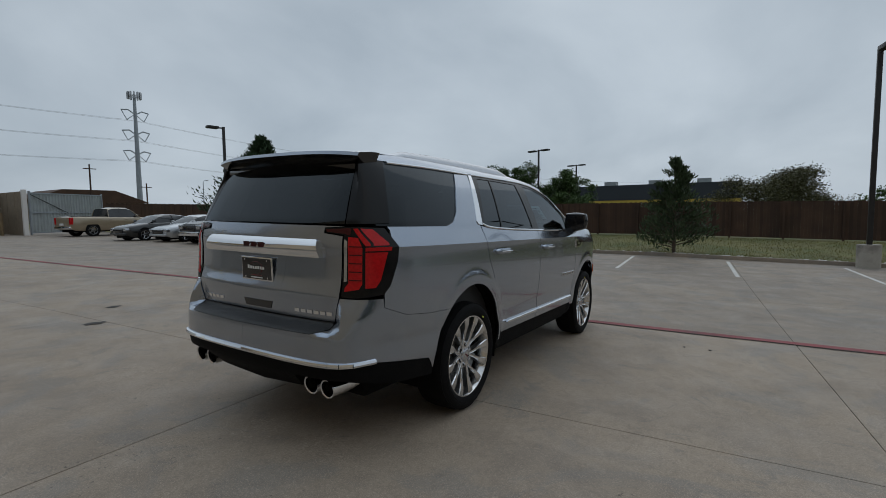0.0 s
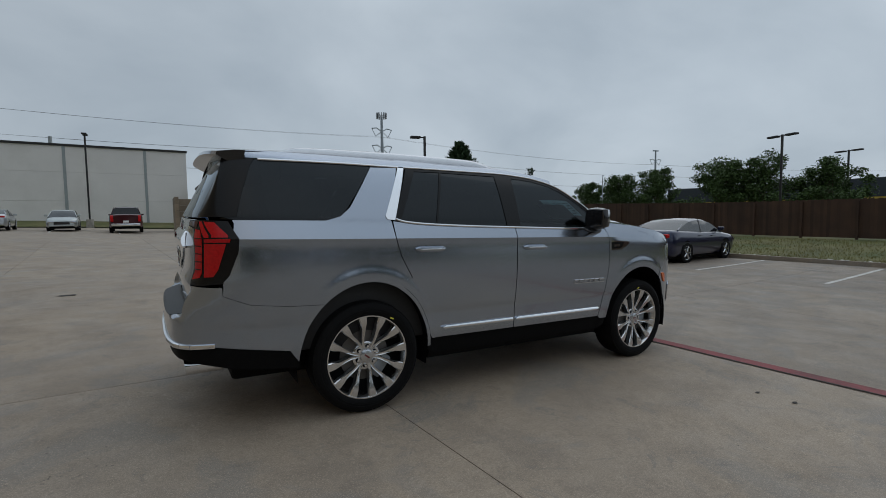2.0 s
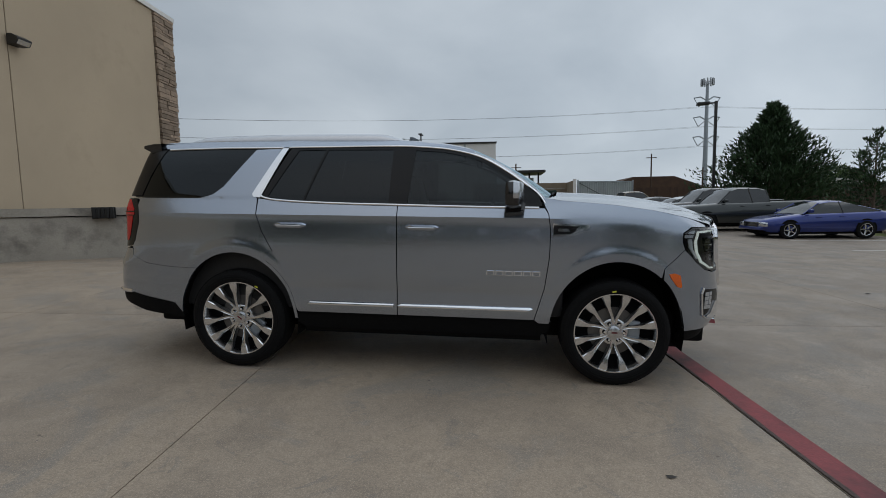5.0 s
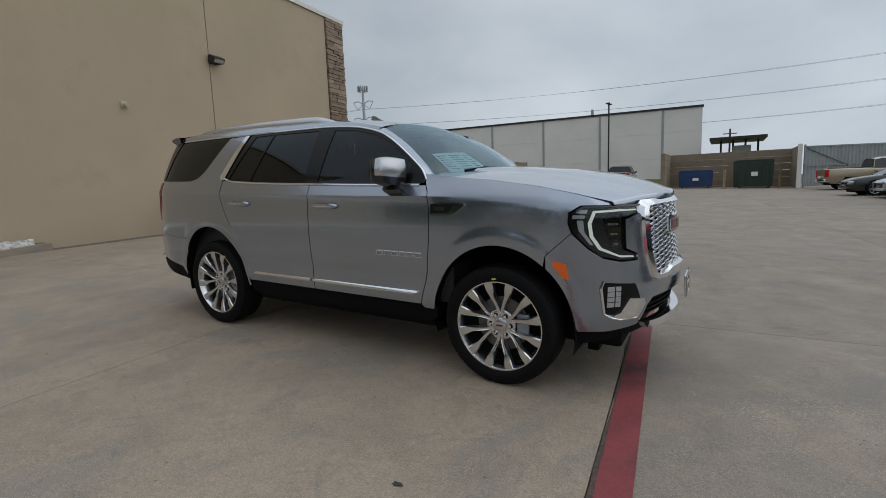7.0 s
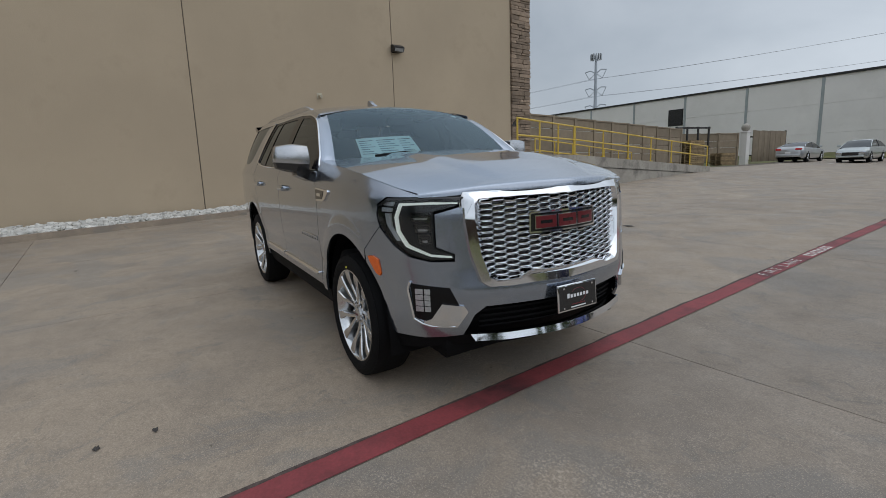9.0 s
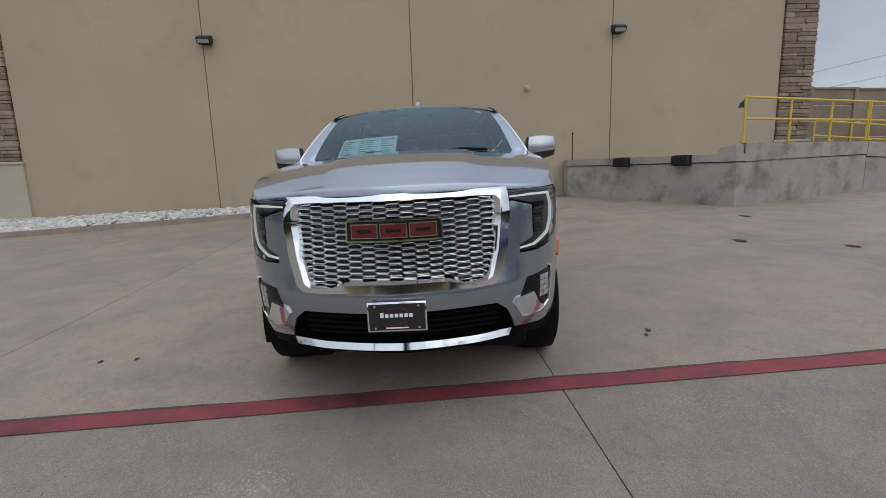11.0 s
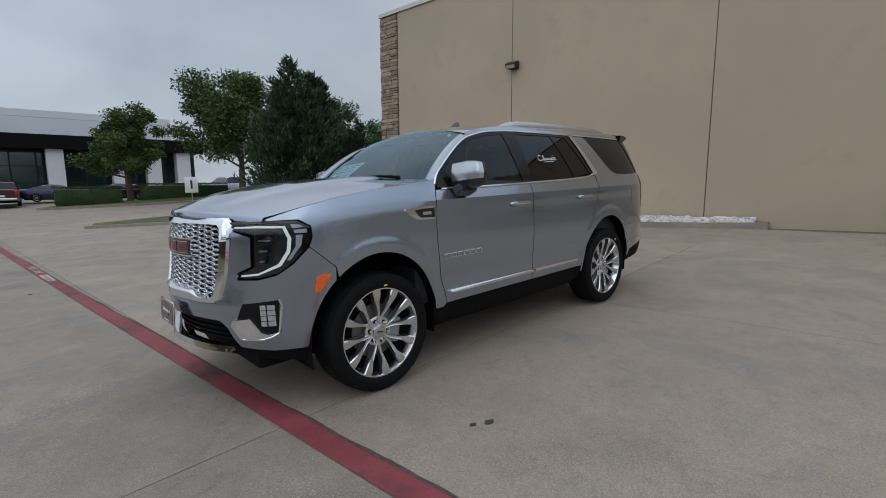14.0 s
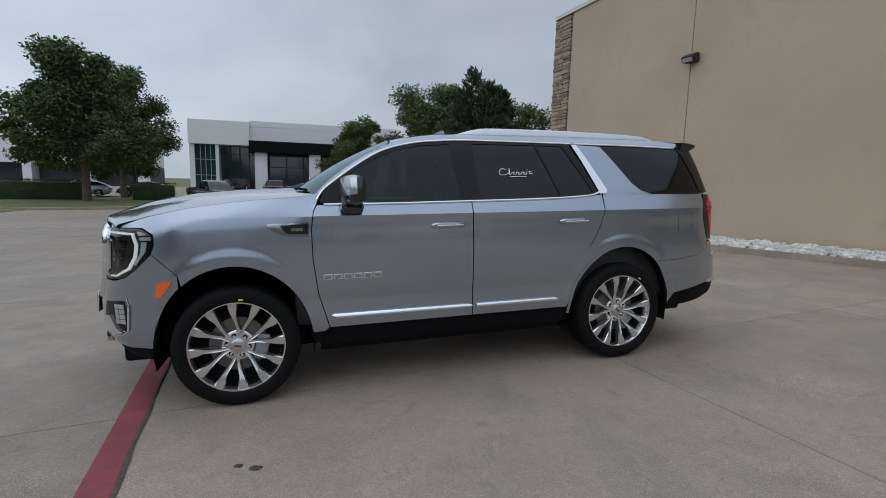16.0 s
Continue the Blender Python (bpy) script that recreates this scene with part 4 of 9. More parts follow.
def catmull(pts, k=12):
    out = []
    for i in range(len(pts) - 1):
        p0, p1, p2, p3 = (Vector(pts[max(0, i - 1)]), Vector(pts[i]), Vector(pts[i + 1]), Vector(pts[min(len(pts) - 1, i + 2)]))
        for j in range(k):
            t = j / k
            out.append(0.5 * ((2 * p1) + (p2 - p0) * t + (2 * p0 - 5 * p1 + 4 * p2 - p3) * t * t + (3 * p1 - p0 - 3 * p2 + p3) * t ** 3))
    out.append(Vector(pts[-1]))
    return out


ring = catmull(RING)
ring[0].y = ring[-1].y = 0.0
arc = [0.0]
for a, b in zip(ring, ring[1:]):
    arc.append(arc[-1] + (b - a).length)
ring_x = np.array([p.x for p in ring]); ring_y = np.array([p.y for p in ring]); ring_s = np.array(arc)
mid = int(np.argmax(ring_y))
i_front = next(i for i, p in enumerate(ring) if p.x < 2.30)
i_rear = next(i for i, p in enumerate(ring) if p.x < -2.52)
norm_x = np.gradient(ring_y, ring_s); norm_y = -np.gradient(ring_x, ring_s)


def s_x(x):
    """Ring coordinate of a place on the flank, by x."""
    return float(np.interp(-x, -ring_x, ring_s))


def s_f(y):
    """Ring coordinate of a place on the front, by y."""
    return float(np.interp(y, ring_y[:82], ring_s[:82]))


def s_r(y):
    """Ring coordinate of a place on the rear, by y."""
    return float(np.interp(y, ring_y[::-1][:62], ring_s[::-1][:62]))


SHOULDER = 1.297      # height of the crease under the windows
FLANK_LOW = [(0.28, -0.055), (0.40, -0.030), (0.50, -0.012), (0.58, -0.004), (0.64, -0.005), (0.69, -0.0055), (0.713, -0.005), (0.728, 0.000), (0.80, 0.009), (0.90, 0.0165), (1.00, 0.0205), (1.08, 0.0200), (1.16, 0.0168), (1.22, 0.0136), (1.26, 0.0130), (SHOULDER, 0.0148)]
FLANK_HIGH = [(SHOULDER, 0.0148), (1.322, 0.0030), (1.37, -0.0200), (1.42, -0.0440), (1.45, -0.054), (1.60, -0.122), (1.72, -0.182), (1.82, -0.240), (1.88, -0.285), (1.93, -0.36)]
NOSE = [(0.28, -0.14), (0.40, -0.080), (0.47, -0.035), (0.52, -0.014), (0.60, -0.004), (0.70, 0.004), (0.78, -0.012), (0.86, -0.028), (1.0, -0.045), (1.2, -0.060), (1.26, -0.085), (1.32, -0.15), (1.45, -0.3)]
TAIL = [(0.30, -0.14), (0.42, -0.05), (0.50, 0.020), (0.60, 0.038), (0.70, 0.046), (0.765, 0.044), (0.785, 0.030), (0.815, -0.068), (0.85, -0.078), (0.945, -0.052), (0.985, -0.036), (1.01, -0.040), (1.08, -0.058), (1.22, -0.062), (1.32, -0.058), (1.42, -0.075), (1.50, -0.110), (1.70, -0.215), (1.85, -0.310), (1.93, -0.40)]
FLANK_C = catmull(FLANK_LOW, 6)[:-1] + catmull(FLANK_HIGH, 6); NOSE_C = catmull(NOSE, 6); TAIL_C = catmull(TAIL, 6)
FZ, FO = np.array([p.x for p in FLANK_C]), np.array([p.y for p in FLANK_C])
FZS = np.arange(0.28, 1.93, 0.01)
FOS = np.array([np.average(FO, weights=np.exp(-((FZ - q) / 0.045) ** 2 / 2) * np.gradient(FZ)) for q in FZS])
NZ, NO = np.array([p.x for p in NOSE_C]), np.array([p.y for p in NOSE_C])
CORNER_C = catmull([(0.30, -0.14), (0.42, -0.05), (0.50, 0.020), (0.60, 0.038), (0.70, 0.040), (0.80, 0.028), (0.90, 0.002), (0.985, -0.036), (1.01, -0.040), (1.08, -0.058), (1.22, -0.062), (1.32, -0.058), (1.42, -0.075), (1.50, -0.110), (1.70, -0.215), (1.85, -0.310), (1.93, -0.40)], 6)
CZ, CO = np.array([p.x for p in CORNER_C]), np.array([p.y for p in CORNER_C])
TZ, TO = np.array([p.x for p in TAIL_C]), np.array([p.y for p in TAIL_C])
WHEELS = ((1.5355, 0.500, 0.565), (-1.5355, 0.500, 0.570))


def hood_z(x):
    return interp(x, [(0.9, 1.462), (1.2, 1.464), (1.5, 1.455), (1.8, 1.432), (2.1, 1.385), (2.3, 1.335), (2.45, 1.285), (2.56, 1.255)])


def skin(s, z, side=-1, off=0.0):
    """The body's outer surface: ring coordinate s, height z, side -1 right or 1 left."""
    x = float(np.interp(s, ring_s, ring_x)); y = float(np.interp(s, ring_s, ring_y))
    nx = float(np.interp(s, ring_s, norm_x)); ny = float(np.interp(s, ring_s, norm_y))
    l = math.hypot(nx, ny) or 1
    nx, ny = nx / l, ny / l
    drop = (1.465 - hood_z(x)) * smoothstep(0.60, 1.36, z) if x > 1.0 else 0.0
    soft_side = smoothstep(0.95, 1.25, x)
    flank = float(np.interp(z + drop, FZ, FO))
    if soft_side > 0 and z < 1.43:
        flank += (float(np.interp(z + drop, FZS, FOS)) - flank) * soft_side * smoothstep(1.43, 1.37, z)
    o = ny * ny * flank
    if nx > 0:
        o += nx * nx * float(np.interp(z, NZ, NO))
    else:
        ledge = smoothstep(0.80, 0.70, y)
        o += nx * nx * (float(np.interp(z, TZ, TO)) * ledge + float(np.interp(z, CZ, CO)) * (1 - ledge))
    if ny > 0.6:
        for cx, a, b in WHEELS:
            r = math.hypot((x - cx) / a, (z - 0.41) / b)
            if z > 0.35 and r < 1.3:
                o += 0.007 * (1 - smoothstep(1.12, 1.21, r))
    o += off
    return Vector((x + nx * o, side * (y + ny * o), z))


def inset(poly, d):
    """Shrinks a closed outline by d."""
    area = sum(a[0] * b[1] - b[0] * a[1] for a, b in zip(poly, poly[1:] + poly[:1]))
    sgn = 1 if area > 0 else -1
    out = []
    k = len(poly)
    for i in range(k):
        p, c, n_ = Vector(poly[i - 1]), Vector(poly[i]), Vector(poly[(i + 1) % k])
        e1, e2 = (c - p), (n_ - c)
        if e1.length < 1e-6 or e2.length < 1e-6:
            out.append(tuple(c)); continue
        e1.normalize(); e2.normalize()
        n1, n2 = Vector((-e1.y, e1.x)) * sgn, Vector((-e2.y, e2.x)) * sgn
        m = n1 + n2
        if m.length < 0.3:
            m = n1
        m.normalize()
        f = d / max(0.35, m.dot(n1))
        out.append((c.x + m.x * f, c.y + m.y * f))
    return out


def flat_patch(poly, du, dv, lines=()):
    bm = bmesh.new()
    vs = [bm.verts.new((u, v, 0)) for u, v in poly]
    f = bm.faces.new(vs)
    f.normal_update()
    if f.normal.z < 0:
        f.normal_flip()
    bmesh.ops.triangulate(bm, faces=bm.faces[:])
    us, vv = [p[0] for p in poly], [p[1] for p in poly]
    for lo, hi, step, ax in ((min(us), max(us), du, 0), (min(vv), max(vv), dv, 1)):
        k = int((hi - lo) / step)
        for i in range(1, k + 1):
            c = lo + (hi - lo) * i / (k + 1)
            co, no = ((c, 0, 0), (1, 0, 0)) if ax == 0 else ((0, c, 0), (0, 1, 0))
            bmesh.ops.bisect_plane(bm, geom=bm.verts[:] + bm.edges[:] + bm.faces[:], dist=1e-6, plane_co=co, plane_no=no)
    for c in lines:
        if min(vv) < c < max(vv):
            bmesh.ops.bisect_plane(bm, geom=bm.verts[:] + bm.edges[:] + bm.faces[:], dist=1e-6, plane_co=(0, c, 0), plane_no=(0, 1, 0))
    bmesh.ops.dissolve_degenerate(bm, dist=1e-5, edges=bm.edges[:])
    return bm


def panel(poly, side, off=0.0, gap=0.0012, depth=0.016, du=0.04, dv=0.02, surface=skin):
    """A body panel: outline in (s, z), laid on the body's surface, with its rim turned in."""
    bm = flat_patch(inset(poly, gap) if gap else poly, du, dv, (SHOULDER, SHOULDER - 0.004, SHOULDER + 0.004) if surface is skin else ())
    rim = [e for e in bm.edges if e.is_boundary]
    src = {v: (v.co.x, v.co.y) for v in bm.verts}
    for v, (s, z) in src.items():
        v.co = surface(s, z, side, off)
    if depth:
        r = bmesh.ops.extrude_edge_only(bm, edges=rim)
        for v in [g for g in r["geom"] if isinstance(g, bmesh.types.BMVert)]:
            near = min((e.other_vert(v) for e in v.link_edges), key=lambda o: (o.co - v.co).length)
            s, z = src.get(near, (0, 0))
            v.co = surface(s, z, side, off - depth)
    if side < 0:
        bmesh.ops.reverse_faces(bm, faces=bm.faces)
    bm.normal_update()
    return bm


def ell(cx, a, b, t0, t1, n=18, cz=0.41):
    return [(cx + a * math.cos(radians(t0 + (t1 - t0) * i / n)), cz + b * math.sin(radians(t0 + (t1 - t0) * i / n))) for i in range(n + 1)]


def side_poly(pts):
    return [(s_x(x), z) for x, z in pts]


suv = empty("suv", CAR, "grey metallic full-size SUV with chrome trim, parked on the concrete", "car")

# outlines on the flank in (x, z)
RA = ell(-1.5355, 0.500, 0.570, 0, 180)      # rear arch, from front to back
FA = ell(1.5355, 0.500, 0.565, 0, 180)
BELT_Z = [(-2.56, 1.425), (-1.40, 1.432), (-1.30, 1.428), (-1.15, 1.405), (-0.84, 1.390), (-0.175, 1.380), (0.40, 1.374), (0.80, 1.370), (0.98, 1.372)]


def belt(x):
    return interp(x, BELT_Z)


DOOR_SPLIT_TOP = (-0.155, 1.376)
rear_door_rear = [(-1.335, 1.42), (-1.330, 1.30), (-1.285, 1.16), (-1.195, 1.00)]
front_door = [(-0.165, 0.50), (0.915, 0.50), (0.985, 0.75), (1.015, 1.0), (1.018, 1.20), (1.000, 1.33), (0.975, 1.372), (0.80, belt(0.8)), (0.4, belt(0.4)), (0.0, belt(0)), (-0.165, belt(-0.165)), (-0.165, 1.0)]
rear_door = [(-0.170, 0.50), (-0.170, 1.0), (-0.170, belt(-0.170)), (-0.5, belt(-0.5)), (-0.84, belt(-0.84)), (-1.15, belt(-1.15)), (-1.335, 1.425)] + rear_door_rear[1:] + [(x, z) for x, z in ell(-1.5355, 0.530, 0.600, 62, 12, 8)] + [(-1.00, 0.50)]
quarter = [(x, z) for x, z in ell(-1.5355, 0.505, 0.572, 58, 131, 12)] + [(-2.10, 0.845), (-2.35, 0.87), (-2.52, 0.93), (-2.525, 1.01), (-2.475, 1.10), (-2.455, 1.395), (-2.47, 1.42), (-1.85, 1.424), (-1.74, 1.455), (-1.66, 1.52), (-1.44, 1.835),
          (-1.215, 1.845), (-1.36, 1.45), (-1.345, 1.42)] + [(x - 0.004, z) for x, z in rear_door_rear[1:]]
fender = [(0.919, 0.50), (0.989, 0.75), (1.019, 1.0), (1.022, 1.20), (1.004, 1.33), (0.980, 1.38), (0.95, 1.455), (1.10, 1.432), (1.5, 1.402), (1.8, 1.362), (2.02, 1.316), (2.10, 1.295), (2.20, 1.268), (2.30, 1.250), (2.335, 1.243), (2.06, 1.242), (1.992, 1.20), (1.988, 1.135), (2.010, 1.075), (1.86, 0.93)] + [(x, z) for x, z in ell(1.5355, 0.505, 0.568, 52, 172, 20)] + [(1.030, 0.475), (0.95, 0.475)]
names = {"front_door": front_door, "rear_door": rear_door, "quarter_panel": quarter, "fender": fender}
doors = {}
for side in (-1, 1):
    for nm, poly in names.items():
        doors[nm, side] = part(nm, panel(side_poly(poly), side), PAINT, suv, smooth=14 if nm != "fender" else 35)

for side in (-1, 1):      # painted lip that carries the rear arch down to the sill, before the door
    lip = ell(-1.5355, 0.504, 0.571, 62, 3, 14) + ell(-1.5355, 0.5285, 0.5985, 3, 62, 14)
    part("arch_lip", panel(side_poly(lip), side, gap=0, depth=0.012), PAINT, suv)

# dark inner shell behind the panel gaps, floor and arch liners
for side in (-1, 1):
    shell = [(x, z) for x, z in ell(-1.5355, 0.52, 0.59, 0, 180, 14)] + [(-2.45, 0.46), (-2.45, 1.38), (1.0, 1.37), (1.0, 1.38), (2.05, 1.30), (2.05, 0.46)] + [(x, z) for x, z in ell(1.5355, 0.52, 0.585, 0, 180, 14)]
    part("inner_shell", panel(side_poly(shell), side, off=-0.022, gap=0, depth=0), BLACK, suv)
    for cx in (1.5355, -1.5355):
        bm = bmesh.new()
        arc_pts = ell(cx, 0.515, 0.585, -12, 192, 20)
        rows = [[bm.verts.new((x, side * y, z)) for x, z in arc_pts] for y in (0.955, 0.60)]
        for i in range(len(arc_pts) - 1):
            bm.faces.new((rows[0][i], rows[0][i + 1], rows[1][i + 1], rows[1][i]))
        bm.faces.new(rows[1])
        part("arch_liner", bm, BLACK, suv)
    # rocker and chrome moulding
    sill = [(-1.02, 0.485), (-1.02, 0.40), (-0.95, 0.36), (0.95, 0.36), (1.03, 0.40), (1.05, 0.485)]
    part("sill", panel(side_poly(sill), side, off=-0.02, gap=0, depth=0.2, dv=0.03), BLACK, suv)
    for nm, x0, x1 in (("rear_door", -0.915, -0.195), ("front_door", -0.165, 0.905)):
        mz = lambda x: 0.585 + 0.004 * x
        mold = [(x0 + 0.02, mz(x0) - 0.012), (x1 - (0.05 if nm == "front_door" else 0.0), mz(x1) - 0.016), (x1, mz(x1) + 0.004), (x1 - (0.02 if nm == "front_door" else 0), mz(x1) + 0.011), (x0 + 0.03, mz(x0) + 0.011), (x0, mz(x0) + 0.0)]
        part("moulding", panel(side_poly(mold), side, off=0.010, gap=0, depth=0.02, dv=0.004, surface=lambda s_, z_, d_, o_: skin(s_, z_, d_, o_ + 0.014 - 26.0 * (z_ - 0.578) ** 2)), CHROME, doors[nm, side], "chrome door moulding")
    part("running_board", panel(side_poly([(-0.98, 0.31), (0.98, 0.31), (0.98, 0.372), (-0.98, 0.372)]), side, off=-0.06, gap=0, depth=0.25), BLACK, suv)

# ---- side windows, pillars and bright trim (x, z) ----
A_LINE = [(0.975, 1.405), (0.93, 1.470), (0.85, 1.535), (0.70, 1.640), (0.54, 1.735), (0.40, 1.790), (0.20, 1.832), (0.0, 1.850), (-0.20, 1.858)]
ROOF_EDGE = [(-0.6, 1.862), (-1.10, 1.856)]
front_win = [(-0.10, 1.395), (0.78, 1.388), (0.87, 1.402), (0.82, 1.52), (0.68, 1.622), (0.52, 1.715), (0.38, 1.768), (0.18, 1.810), (-0.06, 1.826)]
rear_win = [(-0.24, 1.398), (-0.24, 1.832), (-0.80, 1.832), (-0.94, 1.405)]
vent_win = [(-0.965, 1.408), (-0.825, 1.832), (-1.06, 1.826), (-1.25, 1.445), (-1.16, 1.425)]
quarter_win = [(-1.835, 1.446), (-1.755, 1.475), (-1.69, 1.535), (-1.475, 1.828), (-2.315, 1.815), (-2.40, 1.70), (-2.515, 1.446)]

b_pillar = [(-0.245, 1.385), (-0.095, 1.385), (-0.055, 1.838), (-0.245, 1.842)]
mid_bar = [(-0.945, 1.402), (-0.960, 1.405), (-0.822, 1.840), (-0.800, 1.840)]
c_bar = [(-1.265, 1.43), (-1.31, 1.44), (-1.13, 1.850), (-1.055, 1.835)]
header = [(0.955, 1.390)] + A_LINE[1:] + ROOF_EDGE + [(-1.125, 1.853), (-1.06, 1.828), (-0.82, 1.834), (-0.24, 1.834), (-0.06, 1.828), (0.18, 1.812), (0.38, 1.770), (0.52, 1.717), (0.68, 1.624), (0.82, 1.522), (0.875, 1.40)]
mirror_patch = [(0.79, 1.385), (0.955, 1.388), (0.90, 1.47), (0.82, 1.535)]
d_pillar = [(s_x(-2.44), 1.44), (s_x(-2.40), 1.60), (s_x(-2.33), 1.80), (s_x(-2.30), 1.845), (s_r(0.80), 1.845), (s_r(0.70), 1.845), (s_r(0.745), 1.60), (s_r(0.765), 1.43)]


def trim_line(pts, side, r, off, n=8):
    """A bright bead along a line on the flank, (x, z)."""
    bm = bmesh.new()
    line = catmull(pts, 6) if len(pts) > 2 else [Vector(p) for p in pts]
    path_tube(bm, [skin(s_x(p.x), p.y, side, off) for p in line], r, n)
    return bm


for side in (-1, 1):
    for poly in (b_pillar, mid_bar, c_bar, header, mirror_patch):
        part("pillar_trim", panel(side_poly(poly), side, off=-0.004, gap=0, depth=0.012), PILLAR, suv)
    part("side_window", panel(side_poly(front_win), side, off=-0.010, gap=-0.006, depth=0), GLASS_SIDE, doors["front_door", side], "tinted side glass")
    part("side_window", panel(side_poly(rear_win), side, off=-0.010, gap=-0.006, depth=0), GLASS_DARK, doors["rear_door", side], "dark privacy glass")
    part("vent_window", panel(side_poly(vent_win), side, off=-0.010, gap=-0.006, depth=0), GLASS_DARK, doors["rear_door", side], "dark privacy glass")
    part("quarter_window", panel(side_poly(quarter_win), side, off=-0.009, gap=-0.024, depth=0), GLASS_DARK, suv, "dark privacy glass")
    part("rear_pillar", panel(d_pillar, side, off=-0.003, gap=0, depth=0.02), PILLAR, suv, "gloss black rear pillar")
    part("window_trim", trim_line([(x, z + 0.006) for x, z in A_LINE] + ROOF_EDGE + [(-1.14, 1.853)], side, 0.0075, 0.0), CHROME, suv, "chrome window surround")
    part("roof_trim", trim_line([(-1.20, 1.853), (-1.7, 1.850), (-2.28, 1.838)], side, 0.0085, -0.002), CHROME, suv, "chrome strip above the quarter glass")
    part("belt_trim", trim_line([(-1.31, 1.442), (-1.22, 1.420), (-1.0, 1.404), (-0.6, 1.392), (-0.18, 1.386), (0.4, 1.378), (0.93, 1.376)], side, 0.0095, 0.004), CHROME, suv, "chrome belt line")
    wedge = [(-1.392, 1.462), (-1.378, 1.438), (-1.318, 1.432), (-1.152, 1.848), (-1.205, 1.848)]
    part("pillar_wedge", panel(side_poly(wedge), side, off=0.006, gap=0, depth=0.014), CHROME, suv, "broad chrome pillar wedge")
    # roof side rail over the quarter glass
    rail_top = [(-2.46, 1.842), (-2.30, 1.846), (-1.20, 1.856), (-0.2, 1.868), (0.2, 1.840), (0.42, 1.790), (0.42, 1.83), (0.2, 1.875), (-0.2, 1.922), (-1.2, 1.925), (-2.3, 1.905), (-2.46, 1.889)]
    part("roof_side", panel(side_poly(rail_top), side, gap=0, depth=0.01), PAINT, suv)
    # door handles
    for nm, x0, x1, z in (("rear_door", -1.175, -0.905, 1.215), ("front_door", -0.10, 0.165, 1.212)):
        cup = [(x0 + 0.05, z - 0.032), (x1 - 0.05, z - 0.032), (x1 - 0.03, z), (x1 - 0.06, z + 0.025), (x0 + 0.06, z + 0.025), (x0 + 0.03, z)]
        part("handle_cup", panel(side_poly(cup), side, off=0.001, gap=0, depth=0), PAINT, doors[nm, side])
        bm = bmesh.new()
        n = 14
        for row in range(1):
            secs = []
            for i in range(n + 1):
                f = i / n
                x = x0 + (x1 - x0) * f
                bow = 0.034 * min(1, 4.2 * min(f, 1 - f) + 0.18)
                hgt = 0.023 * min(1, 6 * min(f, 1 - f) + 0.35)
                c = skin(s_x(x), z, side, bow)
                secs.append([bm.verts.new(c + Vector((0, side * dy, dz))) for dy, dz in ((-0.012, hgt), (0.004, hgt * 0.8), (0.010, 0), (0.004, -hgt * 0.8), (-0.012, -hgt))])
            for a, b in zip(secs, secs[1:]):
                for k in range(5):
                    bm.faces.new((a[k], b[k], b[(k + 1) % 5], a[(k + 1) % 5]))
            bm.faces.new(secs[0]); bm.faces.new(secs[-1][::-1])
        bmesh.ops.recalc_face_normals(bm, faces=bm.faces)
        h = part("door_handle", bm, PAINT, doors[nm, side], "painted pull handle with a bright edge", smooth=50)
        part("handle_bead", trim_line([(x0 + 0.03, z), (x1 - 0.03, z)], side, 0.004, 0.046), CHROME, h)
    # fender vent with a badge
    vent = [(1.035, 1.260), (1.300, 1.250), (1.312, 1.238), (1.245, 1.188), (1.195, 1.168), (1.037, 1.162)]
    ve = part("fender_vent", panel(side_poly(vent), side, off=0.010, gap=0, depth=0.012), CHROME, doors["fender", side], "chrome fender vent")
    part("vent_inset", panel(side_poly([(1.040, 1.247), (1.225, 1.240), (1.195, 1.198), (1.170, 1.182), (1.041, 1.176)]), side, off=0.0125, gap=0, depth=0.001), GLOSSBLACK, ve)
    part("vent_badge", panel(side_poly([(1.075, 1.200), (1.155, 1.200), (1.155, 1.222), (1.075, 1.222)]), side, off=0.0145, gap=0, depth=0.001), CHROME, ve, "small chrome badge bars")
    # door badge: bars in place of the model name
    for k in range(6):
        x0 = 0.545 + 0.070 * k
        bm = bmesh.new()
        path_tube(bm, [skin(s_x(x), z, side, 0.004) for x, z in ((x0, 0.854), (x0 + 0.054, 0.854), (x0 + 0.054, 0.884), (x0, 0.884), (x0, 0.854))], 0.0042, 6)
        part("badge_bar", bm, CHROME, doors["front_door", side], "small hollow chrome badge block")
    # orange side marker in front of the wheel
    mark = [(1.985, 0.880), (1.940, 0.898), (1.898, 0.892), (1.918, 0.855), (1.965, 0.795), (1.995, 0.785), (2.002, 0.80)]
    part("side_marker", panel(side_poly(mark), side, off=0.008, gap=0, depth=0.01), ORANGE, suv, "orange side marker lamp")
    # mirror
    mr = empty("door_mirror", Matrix.Translation((0.72, side * 0.965, 1.445)), "chrome-capped door mirror on a black foot")
    mr.parent = suv
    bm = bmesh.new()
    bmesh.ops.create_cube(bm, size=1)
    bmesh.ops.subdivide_edges(bm, edges=bm.edges[:], cuts=9, use_grid_fill=True)
    for v in bm.verts:
        q = v.co.lerp(v.co.normalized() * 0.62, 0.42)
        out = q.y * side + 0.5                       # 0 at the door, 1 at the tip
        fx = q.x * (0.165 if q.x > 0 else 0.10) * (1.0 - 0.22 * out) + 0.02 - 0.035 * out
        fz = q.z * (0.215 - 0.03 * out) + (0.012 * out if q.z < 0 else 0.0)
        v.co = Vector((fx, side * (0.010 + 0.25 * out), fz + 0.018 + 0.012 * out))
